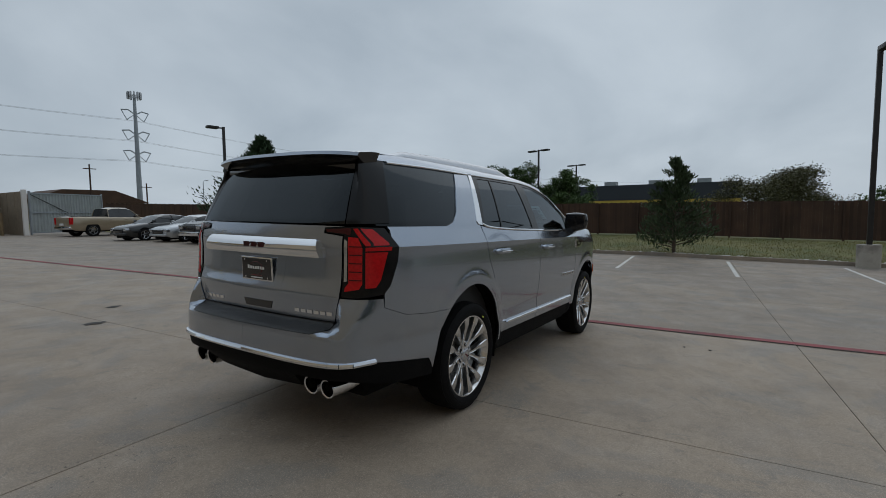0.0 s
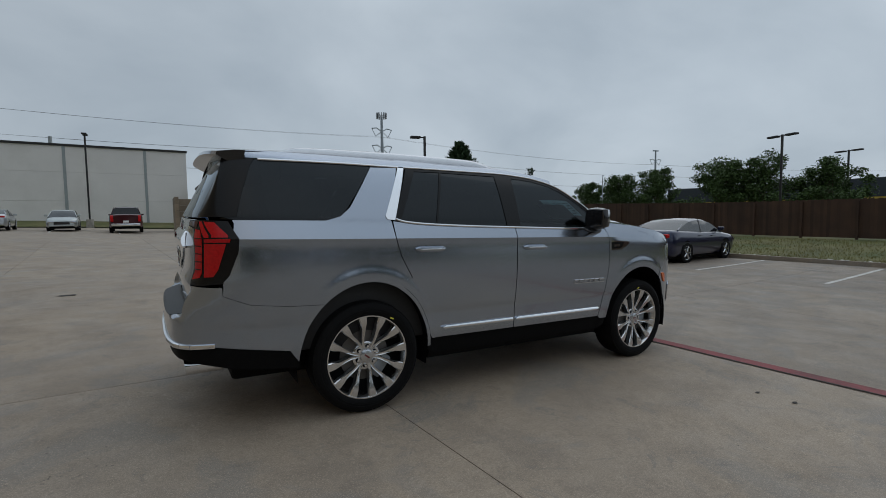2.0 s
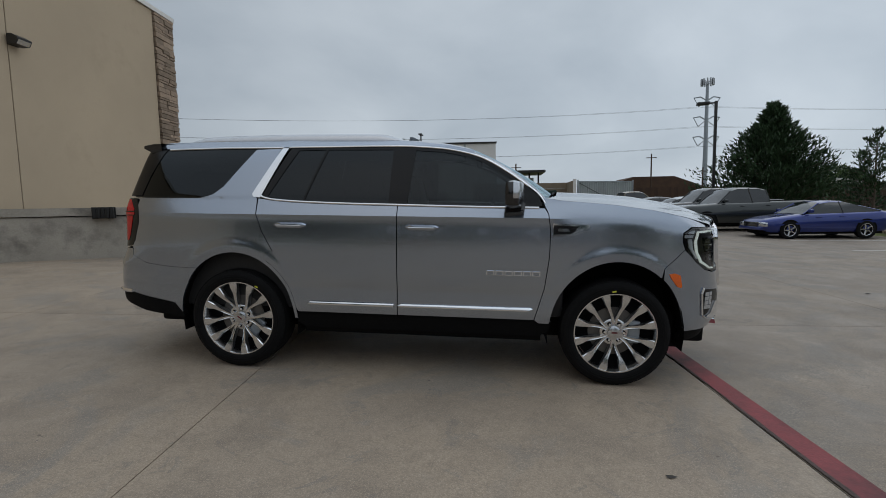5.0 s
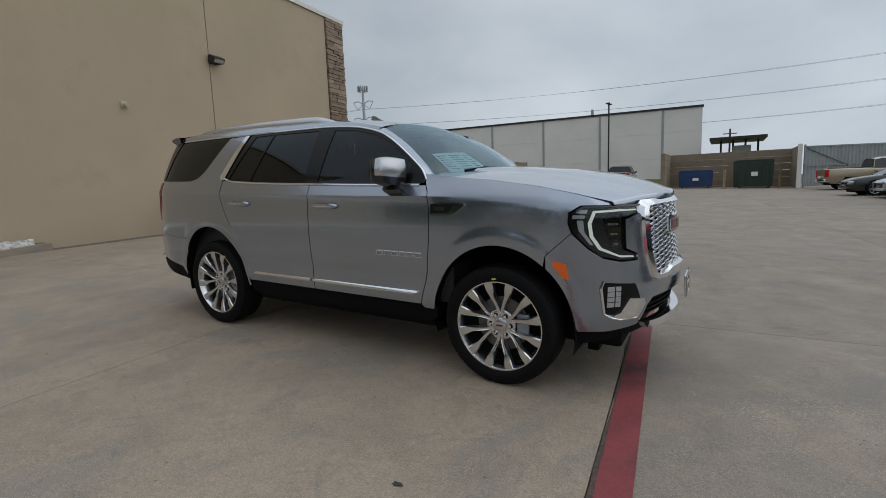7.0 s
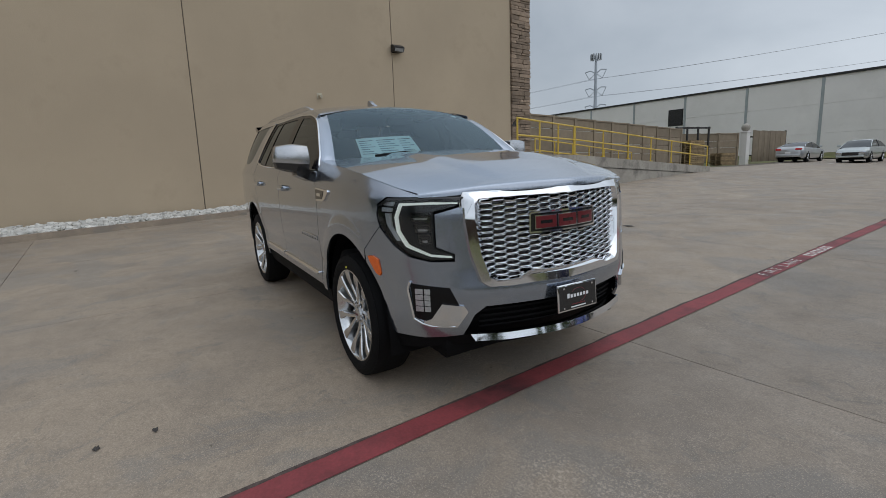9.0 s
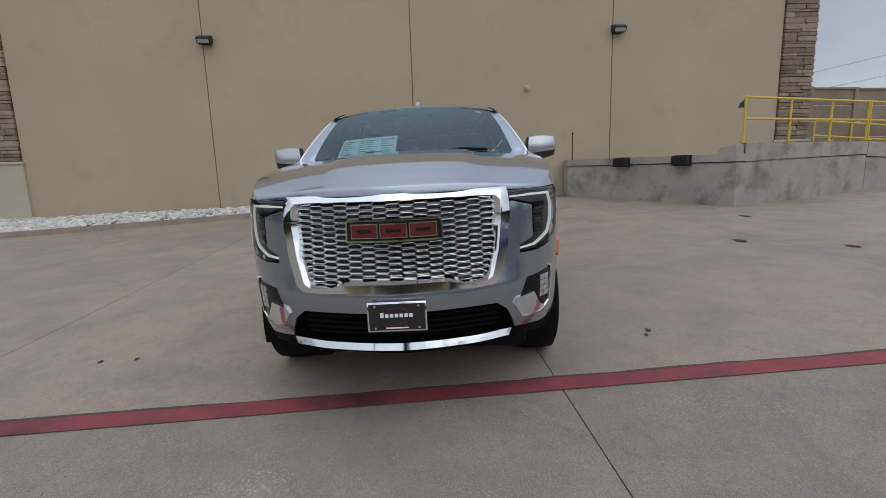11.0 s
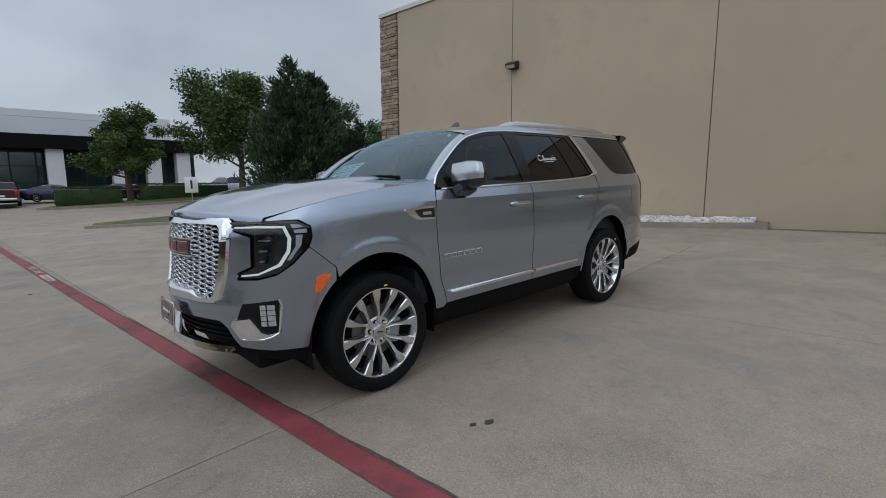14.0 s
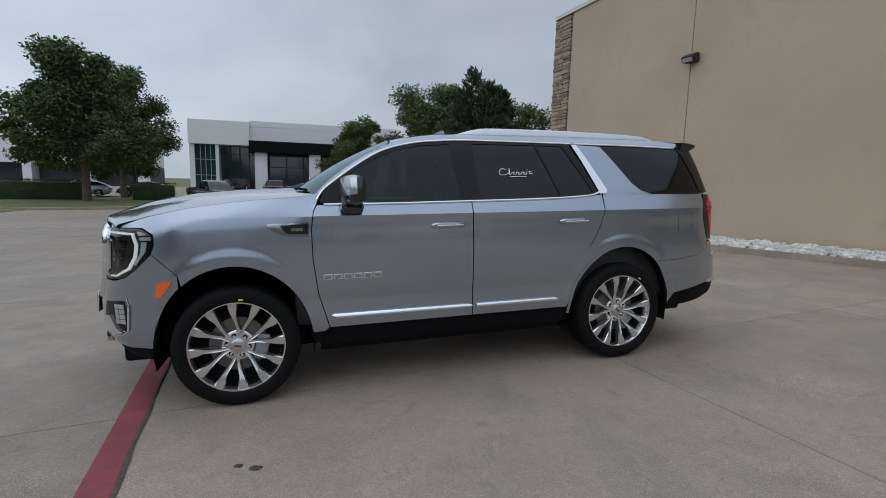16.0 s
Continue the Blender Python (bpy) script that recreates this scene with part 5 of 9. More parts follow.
    for co_, no_ in (((0, 0, -0.024), (0, -0.10 * side, 1)), ((0.006, 0, 0), (1, 0, 0))):      # a clean line between cap and black base
        bmesh.ops.bisect_plane(bm, geom=bm.verts[:] + bm.edges[:] + bm.faces[:], plane_co=co_, plane_no=no_)
    bm.normal_update()
    for f in bm.faces:
        c = f.calc_center_median()
        if c.z + 0.024 < 0.10 * side * c.y or c.x < 0.006:
            f.material_index = 1
    part("housing", bm, [SATIN, GLOSSBLACK], mr, smooth=60)
    bm = bmesh.new()
    prism(bm, [(-0.075, -0.135), (0.075, -0.125), (0.085, -0.045), (-0.05, -0.035)], -0.045, 0.075)
    bmesh.ops.bevel(bm, geom=bm.edges[:], offset=0.012, segments=2, affect="EDGES")
    bmesh.ops.transform(bm, matrix=Matrix.Translation((0.02, side * 0.035, 0.0)) @ Matrix.Rotation(side * 0.45, 4, "X"), verts=bm.verts)
    part("foot", bm, GLOSSBLACK, mr)

# fuel flap on the left quarter
part("fuel_flap", panel(side_poly([(-2.29, 1.06), (-2.12, 1.06), (-2.10, 1.08), (-2.10, 1.25), (-2.12, 1.27), (-2.29, 1.27), (-2.31, 1.25), (-2.31, 1.08)]), 1, off=0.002, gap=0.0, depth=0.006), PAINT, suv)

# ---- roof, rails, fin ----
edge_z = lambda x: interp(x, [(-2.46, 1.882), (-2.0, 1.910), (-1.2, 1.920), (-0.2, 1.915), (0.1, 1.888), (0.33, 1.838), (0.45, 1.80)])
crown_z = lambda x: interp(x, [(-2.46, 1.905), (-2.0, 1.937), (-1.2, 1.966), (-0.5, 1.968), (0.0, 1.950), (0.2, 1.923), (0.33, 1.898), (0.45, 1.855)])


def roof_point(x, v):
    e = skin(s_x(x), edge_z(x), 1)
    return Vector((x - (0.10 * v * v if x < -2.2 else 0), v * e.y, edge_z(x) + (crown_z(x) - edge_z(x)) * (1 - abs(v) ** 2.6)))


xs = [-2.40 + 2.74 * i / 40 for i in range(41)]
bm = bmesh.new()
g = [[bm.verts.new(roof_point(x + 0.06 * (v / 10) ** 2 * (x > 0.2), v / 10)) for v in range(-10, 11)] for x in xs]
for i in range(len(xs) - 1):
    for j in range(20):
        bm.faces.new((g[i][j], g[i + 1][j], g[i + 1][j + 1], g[i][j + 1]))
bmesh.ops.recalc_face_normals(bm, faces=bm.faces)
roof = part("roof", bm, PAINT, suv, smooth=60)
for side in (-1, 1):
    bm = bmesh.new()
    pts = [(-2.12, 0.0), (-2.02, 0.030), (-1.85, 0.046), (-1.2, 0.054), (-0.5, 0.056), (-0.32, 0.044), (-0.15, 0.0)]
    line = catmull(pts, 5)
    secs = []
    for p in line:
        e = roof_point(p.x, 0.93)
        secs.append([bm.verts.new((p.x, side * (e.y + dy), e.z + p.y * dz - 0.004)) for dy, dz in ((-0.018, 0.0), (-0.016, 0.85), (0.0, 1.0), (0.016, 0.8), (0.022, 0.0))])
    for a, b in zip(secs, secs[1:]):
        for k in range(4):
            bm.faces.new((a[k], a[k + 1], b[k + 1], b[k]))
    bmesh.ops.recalc_face_normals(bm, faces=bm.faces)
    part("roof_rail", bm, SATIN, suv, "bright satin roof rail", smooth=60)
bm = bmesh.new()
prism(bm, [(-0.12, 0.0), (0.12, 0.0), (0.03, 0.03), (-0.055, 0.075), (-0.085, 0.075), (-0.10, 0.03)], -0.018, 0.018, Matrix.Translation((-0.16, 0.0, 1.947)) @ Matrix.Scale(1.0, 4))
part("roof_fin", bm, PAINT, suv, "painted aerial fin")

# ---- windshield, cowl, hood ----
def grid_mesh(fun, nu, nv):
    bm = bmesh.new()
    gr = [[bm.verts.new(fun(i / nu, j / nv * 2 - 1)) for j in range(nv + 1)] for i in range(nu + 1)]
    for i in range(nu):
        for j in range(nv):
            bm.faces.new((gr[i][j], gr[i + 1][j], gr[i + 1][j + 1], gr[i][j + 1]))
    bmesh.ops.recalc_face_normals(bm, faces=bm.faces)
    if sum(f.normal.z for f in bm.faces) < 0:
        bmesh.ops.reverse_faces(bm, faces=bm.faces)
    return bm


def screen(u, v):
    lo = Vector((1.175 - 0.20 * v * v, 0.835 * v, 1.435 - 0.005 * v * v))
    hi = Vector((0.335 + 0.085 * v * v, 0.685 * v, 1.905 - 0.084 * v * v))
    p = lo.lerp(hi, u)
    bow = 0.030 * 4 * u * (1 - u)
    return p + Vector((0.5 * bow, 0, bow))


part("windshield", grid_mesh(screen, 10, 24), GLASS_FRONT, suv, "clear windshield")
bm = bmesh.new()
path_tube(bm, [screen(0, -1 + i / 12) + Vector((0, 0, -0.006)) for i in range(25)], 0.014)
part("cowl", bm, BLACK, suv)
for side in (-1, 1):   # painted pillars beside the glass
    bm = bmesh.new()
    outer = catmull(A_LINE, 3)[1:22]
    k = len(outer)
    rows = []
    for i, p in enumerate(outer):
        o = skin(s_x(p.x), p.y + 0.006, side, 0.0)
        u = i / (k - 1)
        q = screen(min(1, u * 1.0), side * 1.0)
        m_ = (o + q) / 2 + Vector((0.016, side * 0.012, 0.014))
        rows.append([bm.verts.new(o), bm.verts.new(m_), bm.verts.new(q)])
    for a, b in zip(rows, rows[1:]):
        for j in range(2):
            bm.faces.new((a[j], a[j + 1], b[j + 1], b[j]))
    bmesh.ops.recalc_face_normals(bm, faces=bm.faces)
    part("front_pillar", bm, PAINT, suv, smooth=60)
for y0, x_tip in ((-0.55, -0.05), (0.15, 0.62)):
    bm = bmesh.new()
    path_tube(bm, [screen(0.03, y0 / 0.835) + Vector((0, 0, 0.02)), screen(0.05, (y0 + x_tip) / 2 / 0.8) + Vector((0, 0, 0.028)), screen(0.05, x_tip / 0.835) + Vector((0, 0, 0.018))], 0.010)
    part("wiper", bm, BLACK, suv)

HOOD_EDGE = [(0.95, 1.455), (1.1, 1.432), (1.5, 1.402), (1.8, 1.362), (2.02, 1.316), (2.1, 1.295), (2.22, 1.264), (2.31, 1.250), (2.42, 1.245), (2.6, 1.245)]


def hood_surface(u, v):
    xr = 1.155 - 0.165 * v * v
    xf = 2.432 - 0.03 * v * v - 0.18 * abs(v) ** 4
    lip = max(0.0, (u - 0.945) / 0.055)
    u = min(1.0, u / 0.945)
    x = xr + (xf - xr) * u
    ze = interp(x, HOOD_EDGE)
    ye = skin(s_x(min(x, 2.335)), ze, 1).y - 0.001
    zc = hood_z(x) + 0.014 + 0.020 * smoothstep(0.53, 0.45, abs(v)) * smoothstep(2.45, 2.1, x) * (1 if abs(v) > 0.0 else 1)
    z = ze + max(0.0, zc - ze) * (1 - abs(v) ** 2.4)
    return Vector((x + 0.016 * math.sin(lip * 1.57), v * ye, z + (1.240 + 0.016 * smoothstep(0.92, 0.70, abs(v)) - z) * lip ** 1.6))


part("hood", grid_mesh(hood_surface, 72, 40), PAINT, suv, smooth=60)

# ---- front: bumper, grille, lamps ----
def front_skin(y, z, side, off):
    return skin(s_f(abs(y)), z, 1 if y > 0 else -1, off)


FENDER_CUT = [(s_x(x), z) for x, z in ell(1.5355, 0.508, 0.568, 50, 8, 10)]
bumper = [(-0.003, 0.745), (s_f(0.49), 0.735), (s_f(0.55), 0.76), (s_f(0.60), 0.95), (s_f(0.625), 1.15), (s_f(0.665), 1.185), (s_f(0.78), 1.150), (s_f(0.775), 0.970), (s_f(0.695), 0.930), (s_f(0.695), 0.890), (s_f(0.80), 0.890), (s_x(2.195), 0.917), (s_x(2.11), 0.976), (s_x(2.0105), 1.0735), (s_x(1.861), 0.929)] + FENDER_CUT + [(s_x(2.06), 0.44), (s_x(2.25), 0.435), (s_f(0.76), 0.445), (s_f(0.66), 0.455), (s_f(0.60), 0.58), (s_f(0.54), 0.625), (-0.003, 0.625)]
fb = empty("front_bumper", Matrix.Identity(4)); fb.parent = suv
for side in (-1, 1):
    part("bumper_skin", panel(bumper, side, gap=0.002), PAINT, fb)
    inner = [(s_f(0.0), 0.30), (s_f(0.0), 1.24), (s_x(2.2), 1.24), (s_x(2.06), 1.0), (s_x(2.06), 0.40), (s_x(2.2), 0.33)]
    part("bumper_core", panel(inner, side, off=-0.09, gap=0, depth=0), BLACK, fb)
    low = [(s_f(0.0), 0.380), (s_f(0.0), 0.425), (s_f(0.66), 0.450), (s_x(2.25), 0.432), (s_x(2.04), 0.435), (s_x(2.045), 0.35), (s_x(2.2), 0.36), (s_f(0.70), 0.385)]
    part("valance", panel(low, side, off=-0.012, gap=0, depth=0.03), BLACK, fb, "black lower valance")
    # fog lamp pocket
    pocket = [(s_f(0.66), 0.60), (s_f(0.72), 0.745), (s_x(2.195), 0.765), (s_x(2.215), 0.56), (s_f(0.80), 0.545)]
    part("lamp_pocket", panel(pocket, side, off=0.003, gap=0, depth=0.004), PILLAR, fb)
    bm = bmesh.new()
    path_tube(bm, [skin(s, z, side, 0.008) for s, z in ((s_x(2.20), 0.775), (s_x(2.185), 0.73), (s_x(2.21), 0.56), (s_x(2.25), 0.535), (s_f(0.80), 0.520), (s_f(0.70), 0.520))], 0.008)
    part("pocket_trim", bm, CHROME, fb, "chrome trim round the fog lamp")
    blade = [(s_f(0.635), 0.605), (s_f(0.655), 0.640), (s_f(0.755), 0.655), (s_f(0.80), 0.565), (s_x(2.26), 0.548), (s_x(2.26), 0.525), (s_f(0.80), 0.515), (s_f(0.69), 0.515)]
    part("bumper_blade", panel(blade, side, off=0.013, gap=0, depth=0.015), CHROME, fb, "broad chrome bumper blade")
    for k in range(4):
        z0 = 0.605 + 0.034 * k
        for xa, xb in ((2.292, 2.266), (2.260, 2.222)):
            part("fog_lamp", panel([(s_x(xa), z0), (s_x(xb), z0), (s_x(xb), z0 + 0.030), (s_x(xa), z0 + 0.030)], side, off=0.008, gap=0, depth=0.008), LED, fb, "stacked clear fog lamp cells")
# lower opening and skid bar
def skid_skin(y, z, side, off):
    p = front_skin(y, 0.50, side, off)
    return Vector((p.x + 0.30 * (0.50 - z), p.y, z + 0.012 * smoothstep(0.40, 0.64, abs(y))))


def strip_front(z0, z1, y1, off, depth, n=24, taper=0.0, surface=front_skin):
    return panel([(-y1 + taper, z0)] + [(-y1 + (2 * y1) * i / n, z1) for i in range(n + 1)] + [(y1 - taper, z0)], 1, off=off, gap=0, depth=depth, surface=surface)


def fix_front(bm):
    bm.normal_update()
    f = max(bm.faces, key=lambda q: q.calc_area())
    if f.normal.x < 0:
        bmesh.ops.reverse_faces(bm, faces=bm.faces)
    return bm


part("skid_bar", fix_front(strip_front(0.418, 0.456, 0.63, 0.000, 0.05, taper=0.02, surface=skid_skin)), CHROME, fb, "chrome skid bar under the air intake")
for k in range(4):
    part("intake_slat", fix_front(strip_front(0.482 + 0.034 * k, 0.495 + 0.034 * k, 0.565, -0.045, 0.02)), BLACK, fb)

OUTER = [(0.0, 1.274), (0.45, 1.274), (0.60, 1.264), (0.645, 1.225), (0.645, 1.12), (0.620, 0.93), (0.570, 0.765), (0.525, 0.732), (0.40, 0.726), (0.28, 0.724), (0.0, 0.722)]
INNER = [(0.0, 1.208), (0.45, 1.208), (0.525, 1.206), (0.542, 1.188), (0.540, 1.10), (0.518, 0.93), (0.480, 0.805), (0.445, 0.785), (0.335, 0.788), (0.275, 0.818), (0.0, 0.818)]
OUTER = [(y * 1.022, z) for y, z in OUTER]
INNER = [(y * 1.022, z - (0.006 if z < 0.85 else 0.0)) for y, z in INNER]
loop_o = [(-y, z) for y, z in OUTER[::-1][:-1]] + OUTER
loop_i = [(-y, z) for y, z in INNER[::-1][:-1]] + INNER
bm = bmesh.new()
k = len(loop_o) - 1
rows = []
for (a, b), (c, d) in zip(loop_o[:k], loop_i[:k]):
    m1, m2 = (a * 0.8 + c * 0.2, b * 0.8 + d * 0.2), (a * 0.3 + c * 0.7, b * 0.3 + d * 0.7)
    rim = front_skin(a, b, 1, -0.02)
    if b > 1.25:      # the top bar runs back under the hood's lip
        rim = Vector((hood_surface(0.97, a / 0.80).x - 0.004, a, 1.262))
    rows.append([bm.verts.new(rim)] + [bm.verts.new(front_skin(y, z, 1, o)) for (y, z), o in ((m1, 0.018), (m2, 0.022), ((c, d), -0.015), ((c, d), -0.06))])
for i in range(k):
    a, b = rows[i], rows[(i + 1) % k]
    for j in range(4):
        bm.faces.new((a[j], a[j + 1], b[j + 1], b[j]))
bmesh.ops.recalc_face_normals(bm, faces=bm.faces)
bmesh.ops.subdivide_edges(bm, edges=[e for e in bm.edges if abs(e.verts[0].co.y - e.verts[1].co.y) > 0.2], cuts=5)
grille = empty("grille", Matrix.Identity(4)); grille.parent = suv
part("grille_surround", fix_front(bm), CHROME, grille, "thick chrome grille surround", smooth=40)
bm = bmesh.new()


def inside(y, z):
    if not 0.775 < z < 1.225:
        return False
    return abs(y) < interp(z, [(0.79, 0.50), (0.93, 0.56), (1.10, 0.59), (1.20, 0.595)])


def hexagon(tip, flat, half):
    return [(-tip, 0.0), (-flat, half), (flat, half), (tip, 0.0), (flat, -half), (-flat, -half)]


# chrome sheet of interlocking long hexagons: heavy level bars, thin slanted webs
for c in range(-8, 9):
    for r in range(15):
        y, z = c * 0.0735, 0.776 + 0.0322 * r + (0.0161 if c % 2 else 0.0)
        if not inside(y, z):
            continue
        loops = []
        for (tip, flat, half), o in (((0.0435, 0.0300, 0.0161), -0.004), ((0.0425, 0.0300, 0.0145), -0.003), ((0.0402, 0.0288, 0.0086), -0.010), ((0.0402, 0.0288, 0.0086), -0.050)):
            loops.append([bm.verts.new(front_skin(y + hy, z + hz, 1, o + (0.45 * hz if o > -0.04 else 0.0))) for hy, hz in hexagon(tip, flat, half)])   # bars lean back at the top
        for p_, q_ in zip(loops, loops[1:]):
            for k in range(6):
                bm.faces.new((p_[k], q_[k], q_[(k + 1) % 6], p_[(k + 1) % 6]))
bmesh.ops.recalc_face_normals(bm, faces=bm.faces)
part("grille_mesh", bm, CHROME, grille, "chrome honeycomb grille mesh", smooth=None)
part("grille_back", fix_front(panel([(-0.56, 0.76), (0.56, 0.76), (0.58, 1.22), (-0.58, 1.22)], 1, off=-0.055, gap=0, depth=0, surface=front_skin)), GLOSSBLACK, grille)
emb = [(-0.262, 1.010), (-0.266, 1.022), (-0.262, 1.122), (-0.250, 1.132), (0.250, 1.132), (0.262, 1.122), (0.266, 1.022), (0.262, 1.010)]
eb = part("grille_emblem", fix_front(panel(emb, 1, off=0.010, gap=0, depth=0.03, surface=front_skin)), CHROME, grille, "black emblem with red blocks and a chrome rim")
part("emblem_field", fix_front(panel(inset(emb, 0.010), 1, off=0.0125, gap=0, depth=0.002, surface=front_skin)), GLOSSBLACK, eb)
for c in (-0.158, 0.0, 0.158):
    blk = [(c - 0.074, 1.032), (c - 0.074, 1.110), (c + 0.074, 1.110), (c + 0.074, 1.032)]
    part("emblem_rim", fix_front(panel(blk, 1, off=0.0165, gap=0, depth=0.003, surface=front_skin)), CHROME, eb)
    part("emblem_bar", fix_front(panel(inset(blk, 0.005), 1, off=0.0190, gap=0, depth=0.002, surface=front_skin)), REDINK, eb)
    part("emblem_slot", fix_front(panel([(c - 0.040, 1.062), (c - 0.040, 1.080), (c + 0.040, 1.080), (c + 0.040, 1.062)], 1, off=0.0205, gap=0, depth=0.001, surface=front_skin)), GLOSSBLACK, eb)


def plate(m, name="plate"):
    p = empty("licence_plate", m, "black dealer plate in a chrome frame with pale bars"); p.parent = suv
    bm = bmesh.new(); box(bm, -0.006, 0.006, -0.158, 0.158, -0.080, 0.080, 0.005); part("plate_frame", bm, CHROME, p)
    bm = bmesh.new(); box(bm, 0.0062, 0.0085, -0.148, 0.148, -0.070, 0.070); part("plate_field", bm, GLOSSBLACK, p)
    bm = bmesh.new()
    for i in range(7):
        h_ = 0.026 if i == 0 else 0.019
        box(bm, 0.0086, 0.0098, -0.088 + 0.0255 * i, -0.070 + 0.0255 * i, -0.002, -0.002 + h_)
    box(bm, 0.0086, 0.0096, -0.06, 0.06, -0.062, -0.055)
    part("plate_bars", bm, WHITE, p, "white bars")
    bm = bmesh.new()
    path_tube(bm, [Vector((0.0092, 0.062 * math.cos(a / 10), 0.006 + 0.043 * math.sin(a / 10))) for a in range(-14, 26, 3)], 0.0018, 6)
    box(bm, 0.0086, 0.0098, -0.055, 0.055, -0.046, -0.040)
    part("plate_swoosh", bm, REDINK, p, "red swoosh")
    bm = bmesh.new()
    for y in (-0.115, 0.115):
        for z in (-0.058, 0.058):
            tube(bm, (0.008, y, z), (0.0115, y, z), 0.006, None, 8)
    part("plate_screws", bm, CHROME, p)


plate(pose(2.570, 0.0, 0.628, 0, -4, 0))

for side in (-1, 1):
    hl = empty("headlamp", Matrix.Identity(4), "headlamp with a bright C-shaped daytime lamp"); hl.parent = suv
    outline = [(s_f(0.645), 1.238), (s_f(0.80), 1.240), (s_x(2.07), 1.236), (s_x(2.000), 1.195), (s_x(1.996), 1.135), (s_x(2.020), 1.075), (s_x(2.11), 0.985), (s_x(2.19), 0.925), (s_f(0.80), 0.897), (s_f(0.70), 0.897), (s_f(0.70), 0.925), (s_f(0.785), 0.962), (s_f(0.79), 1.160), (s_f(0.67), 1.193)]
    part("housing", panel(outline, side, off=-0.03, gap=0, depth=0.02), LAMPDARK, hl)
    part("bezel", panel([(s_f(0.645), 1.238), (s_f(0.80), 1.240), (s_x(2.07), 1.236), (s_x(2.00), 1.195), (s_x(2.015), 1.19), (s_x(2.08), 1.226), (s_f(0.80), 1.229), (s_f(0.65), 1.228)], side, off=0.001, gap=0, depth=0.03), GLOSSBLACK, hl)
    drl = [(s_f(0.67), 1.199), (s_f(0.67), 1.206), (s_f(0.80), 1.212), (s_x(2.135), 1.207), (s_x(2.105), 1.13), (s_x(2.118), 1.05), (s_x(2.172), 0.968), (s_f(0.80), 0.914), (s_f(0.705), 0.906), (s_f(0.71), 0.915), (s_f(0.80), 0.926), (s_x(2.188), 0.980), (s_x(2.138), 1.055), (s_x(2.126), 1.13), (s_x(2.150), 1.195), (s_f(0.80), 1.200)]
    part("daytime_lamp", panel(drl, side, off=-0.018, gap=0, depth=0.01, dv=0.03), DRL, hl, "pale lit daytime lamp")
    for k in range(3):
        z0 = 0.985 + 0.062 * k
        part("projector", panel([(s_f(0.80), z0), (s_x(2.245 - 0.02 * k), z0), (s_x(2.235 - 0.02 * k), z0 + 0.05), (s_f(0.80), z0 + 0.05)], side, off=-0.022, gap=0, depth=0.012, dv=0.02), GLOSSBLACK, hl, "stacked projector cell")
        # bright strip along the cell's lower edge
        part("projector_shade", panel([(s_f(0.812), z0 + 0.008), (s_x(2.262 - 0.02 * k), z0 + 0.008), (s_x(2.257 - 0.02 * k), z0 + 0.020), (s_f(0.812), z0 + 0.020)], side, off=-0.0185, gap=0, depth=0.002, dv=0.02), LENSGREY, hl)
    for cell in ([(2.105, 1.216), (2.040, 1.214), (2.022, 1.196), (2.095, 1.192)], [(2.090, 1.180), (2.016, 1.184), (2.014, 1.160), (2.084, 1.160)], [(2.078, 1.150), (2.040, 1.150), (2.052, 1.090), (2.120, 1.000), (2.140, 1.000), (2.086, 1.080)]):
        part("turn_cell", panel([(s_x(x), z) for x, z in cell], side, off=-0.016, gap=0, depth=0.012, dv=0.02), LENSWHITE, hl, "bright white lamp cell")
    part("lens", panel(outline, side, off=-0.002, gap=0.001, depth=0), GLASS_CLEAR, hl, "clear lamp lens")

STEPPAD = material("step_rubber", (0.022, 0.023, 0.024), 0.5, 0, 0.2, 30, 300, bump=0.3)

# ---- rear: tailgate, lamps, bumper ----
def rear_skin(y, z, side, off):
    return skin(s_r(abs(y)), z, 1 if y > 0 else -1, off)


def fix_rear(bm):
    bm.normal_update()
    f = max(bm.faces, key=lambda q: q.calc_area())
    if f.normal.x > 0:
        bmesh.ops.reverse_faces(bm, faces=bm.faces)
    return bm


tg = empty("tailgate", Matrix.Identity(4)); tg.parent = suv
gate_out = [(-0.70, 0.834), (0.70, 0.834), (0.745, 0.99), (0.755, 1.36), (0.60, 1.375), (0.60, 1.405), (0.765, 1.42), (-0.765, 1.42), (-0.60, 1.405), (-0.60, 1.375), (-0.755, 1.36), (-0.745, 0.99)]
part("tailgate_skin", fix_rear(panel(gate_out, 1, gap=0.003, surface=rear_skin)), PAINT, tg)
part("rear_window", fix_rear(panel([(-0.755, 1.43), (0.755, 1.43), (0.70, 1.83), (-0.70, 1.83)], 1, off=-0.004, gap=0, depth=0.01, surface=rear_skin)), GLASS_DARK, tg, "dark rear glass")
bar = [(-0.590, 1.222), (-0.590, 1.235), (-0.555, 1.325), (-0.540, 1.333), (0.540, 1.333), (0.555, 1.325), (0.590, 1.235), (0.590, 1.222)]
bb = part("chrome_bar", fix_rear(panel(bar, 1, off=0.026, gap=0, depth=0.045, dv=0.008, surface=lambda y_, z_, d_, o_: rear_skin(y_, z_, d_, o_ + 0.018 - 7.0 * (z_ - 1.262) ** 2))), CHROME, tg, "broad chrome tailgate bar")
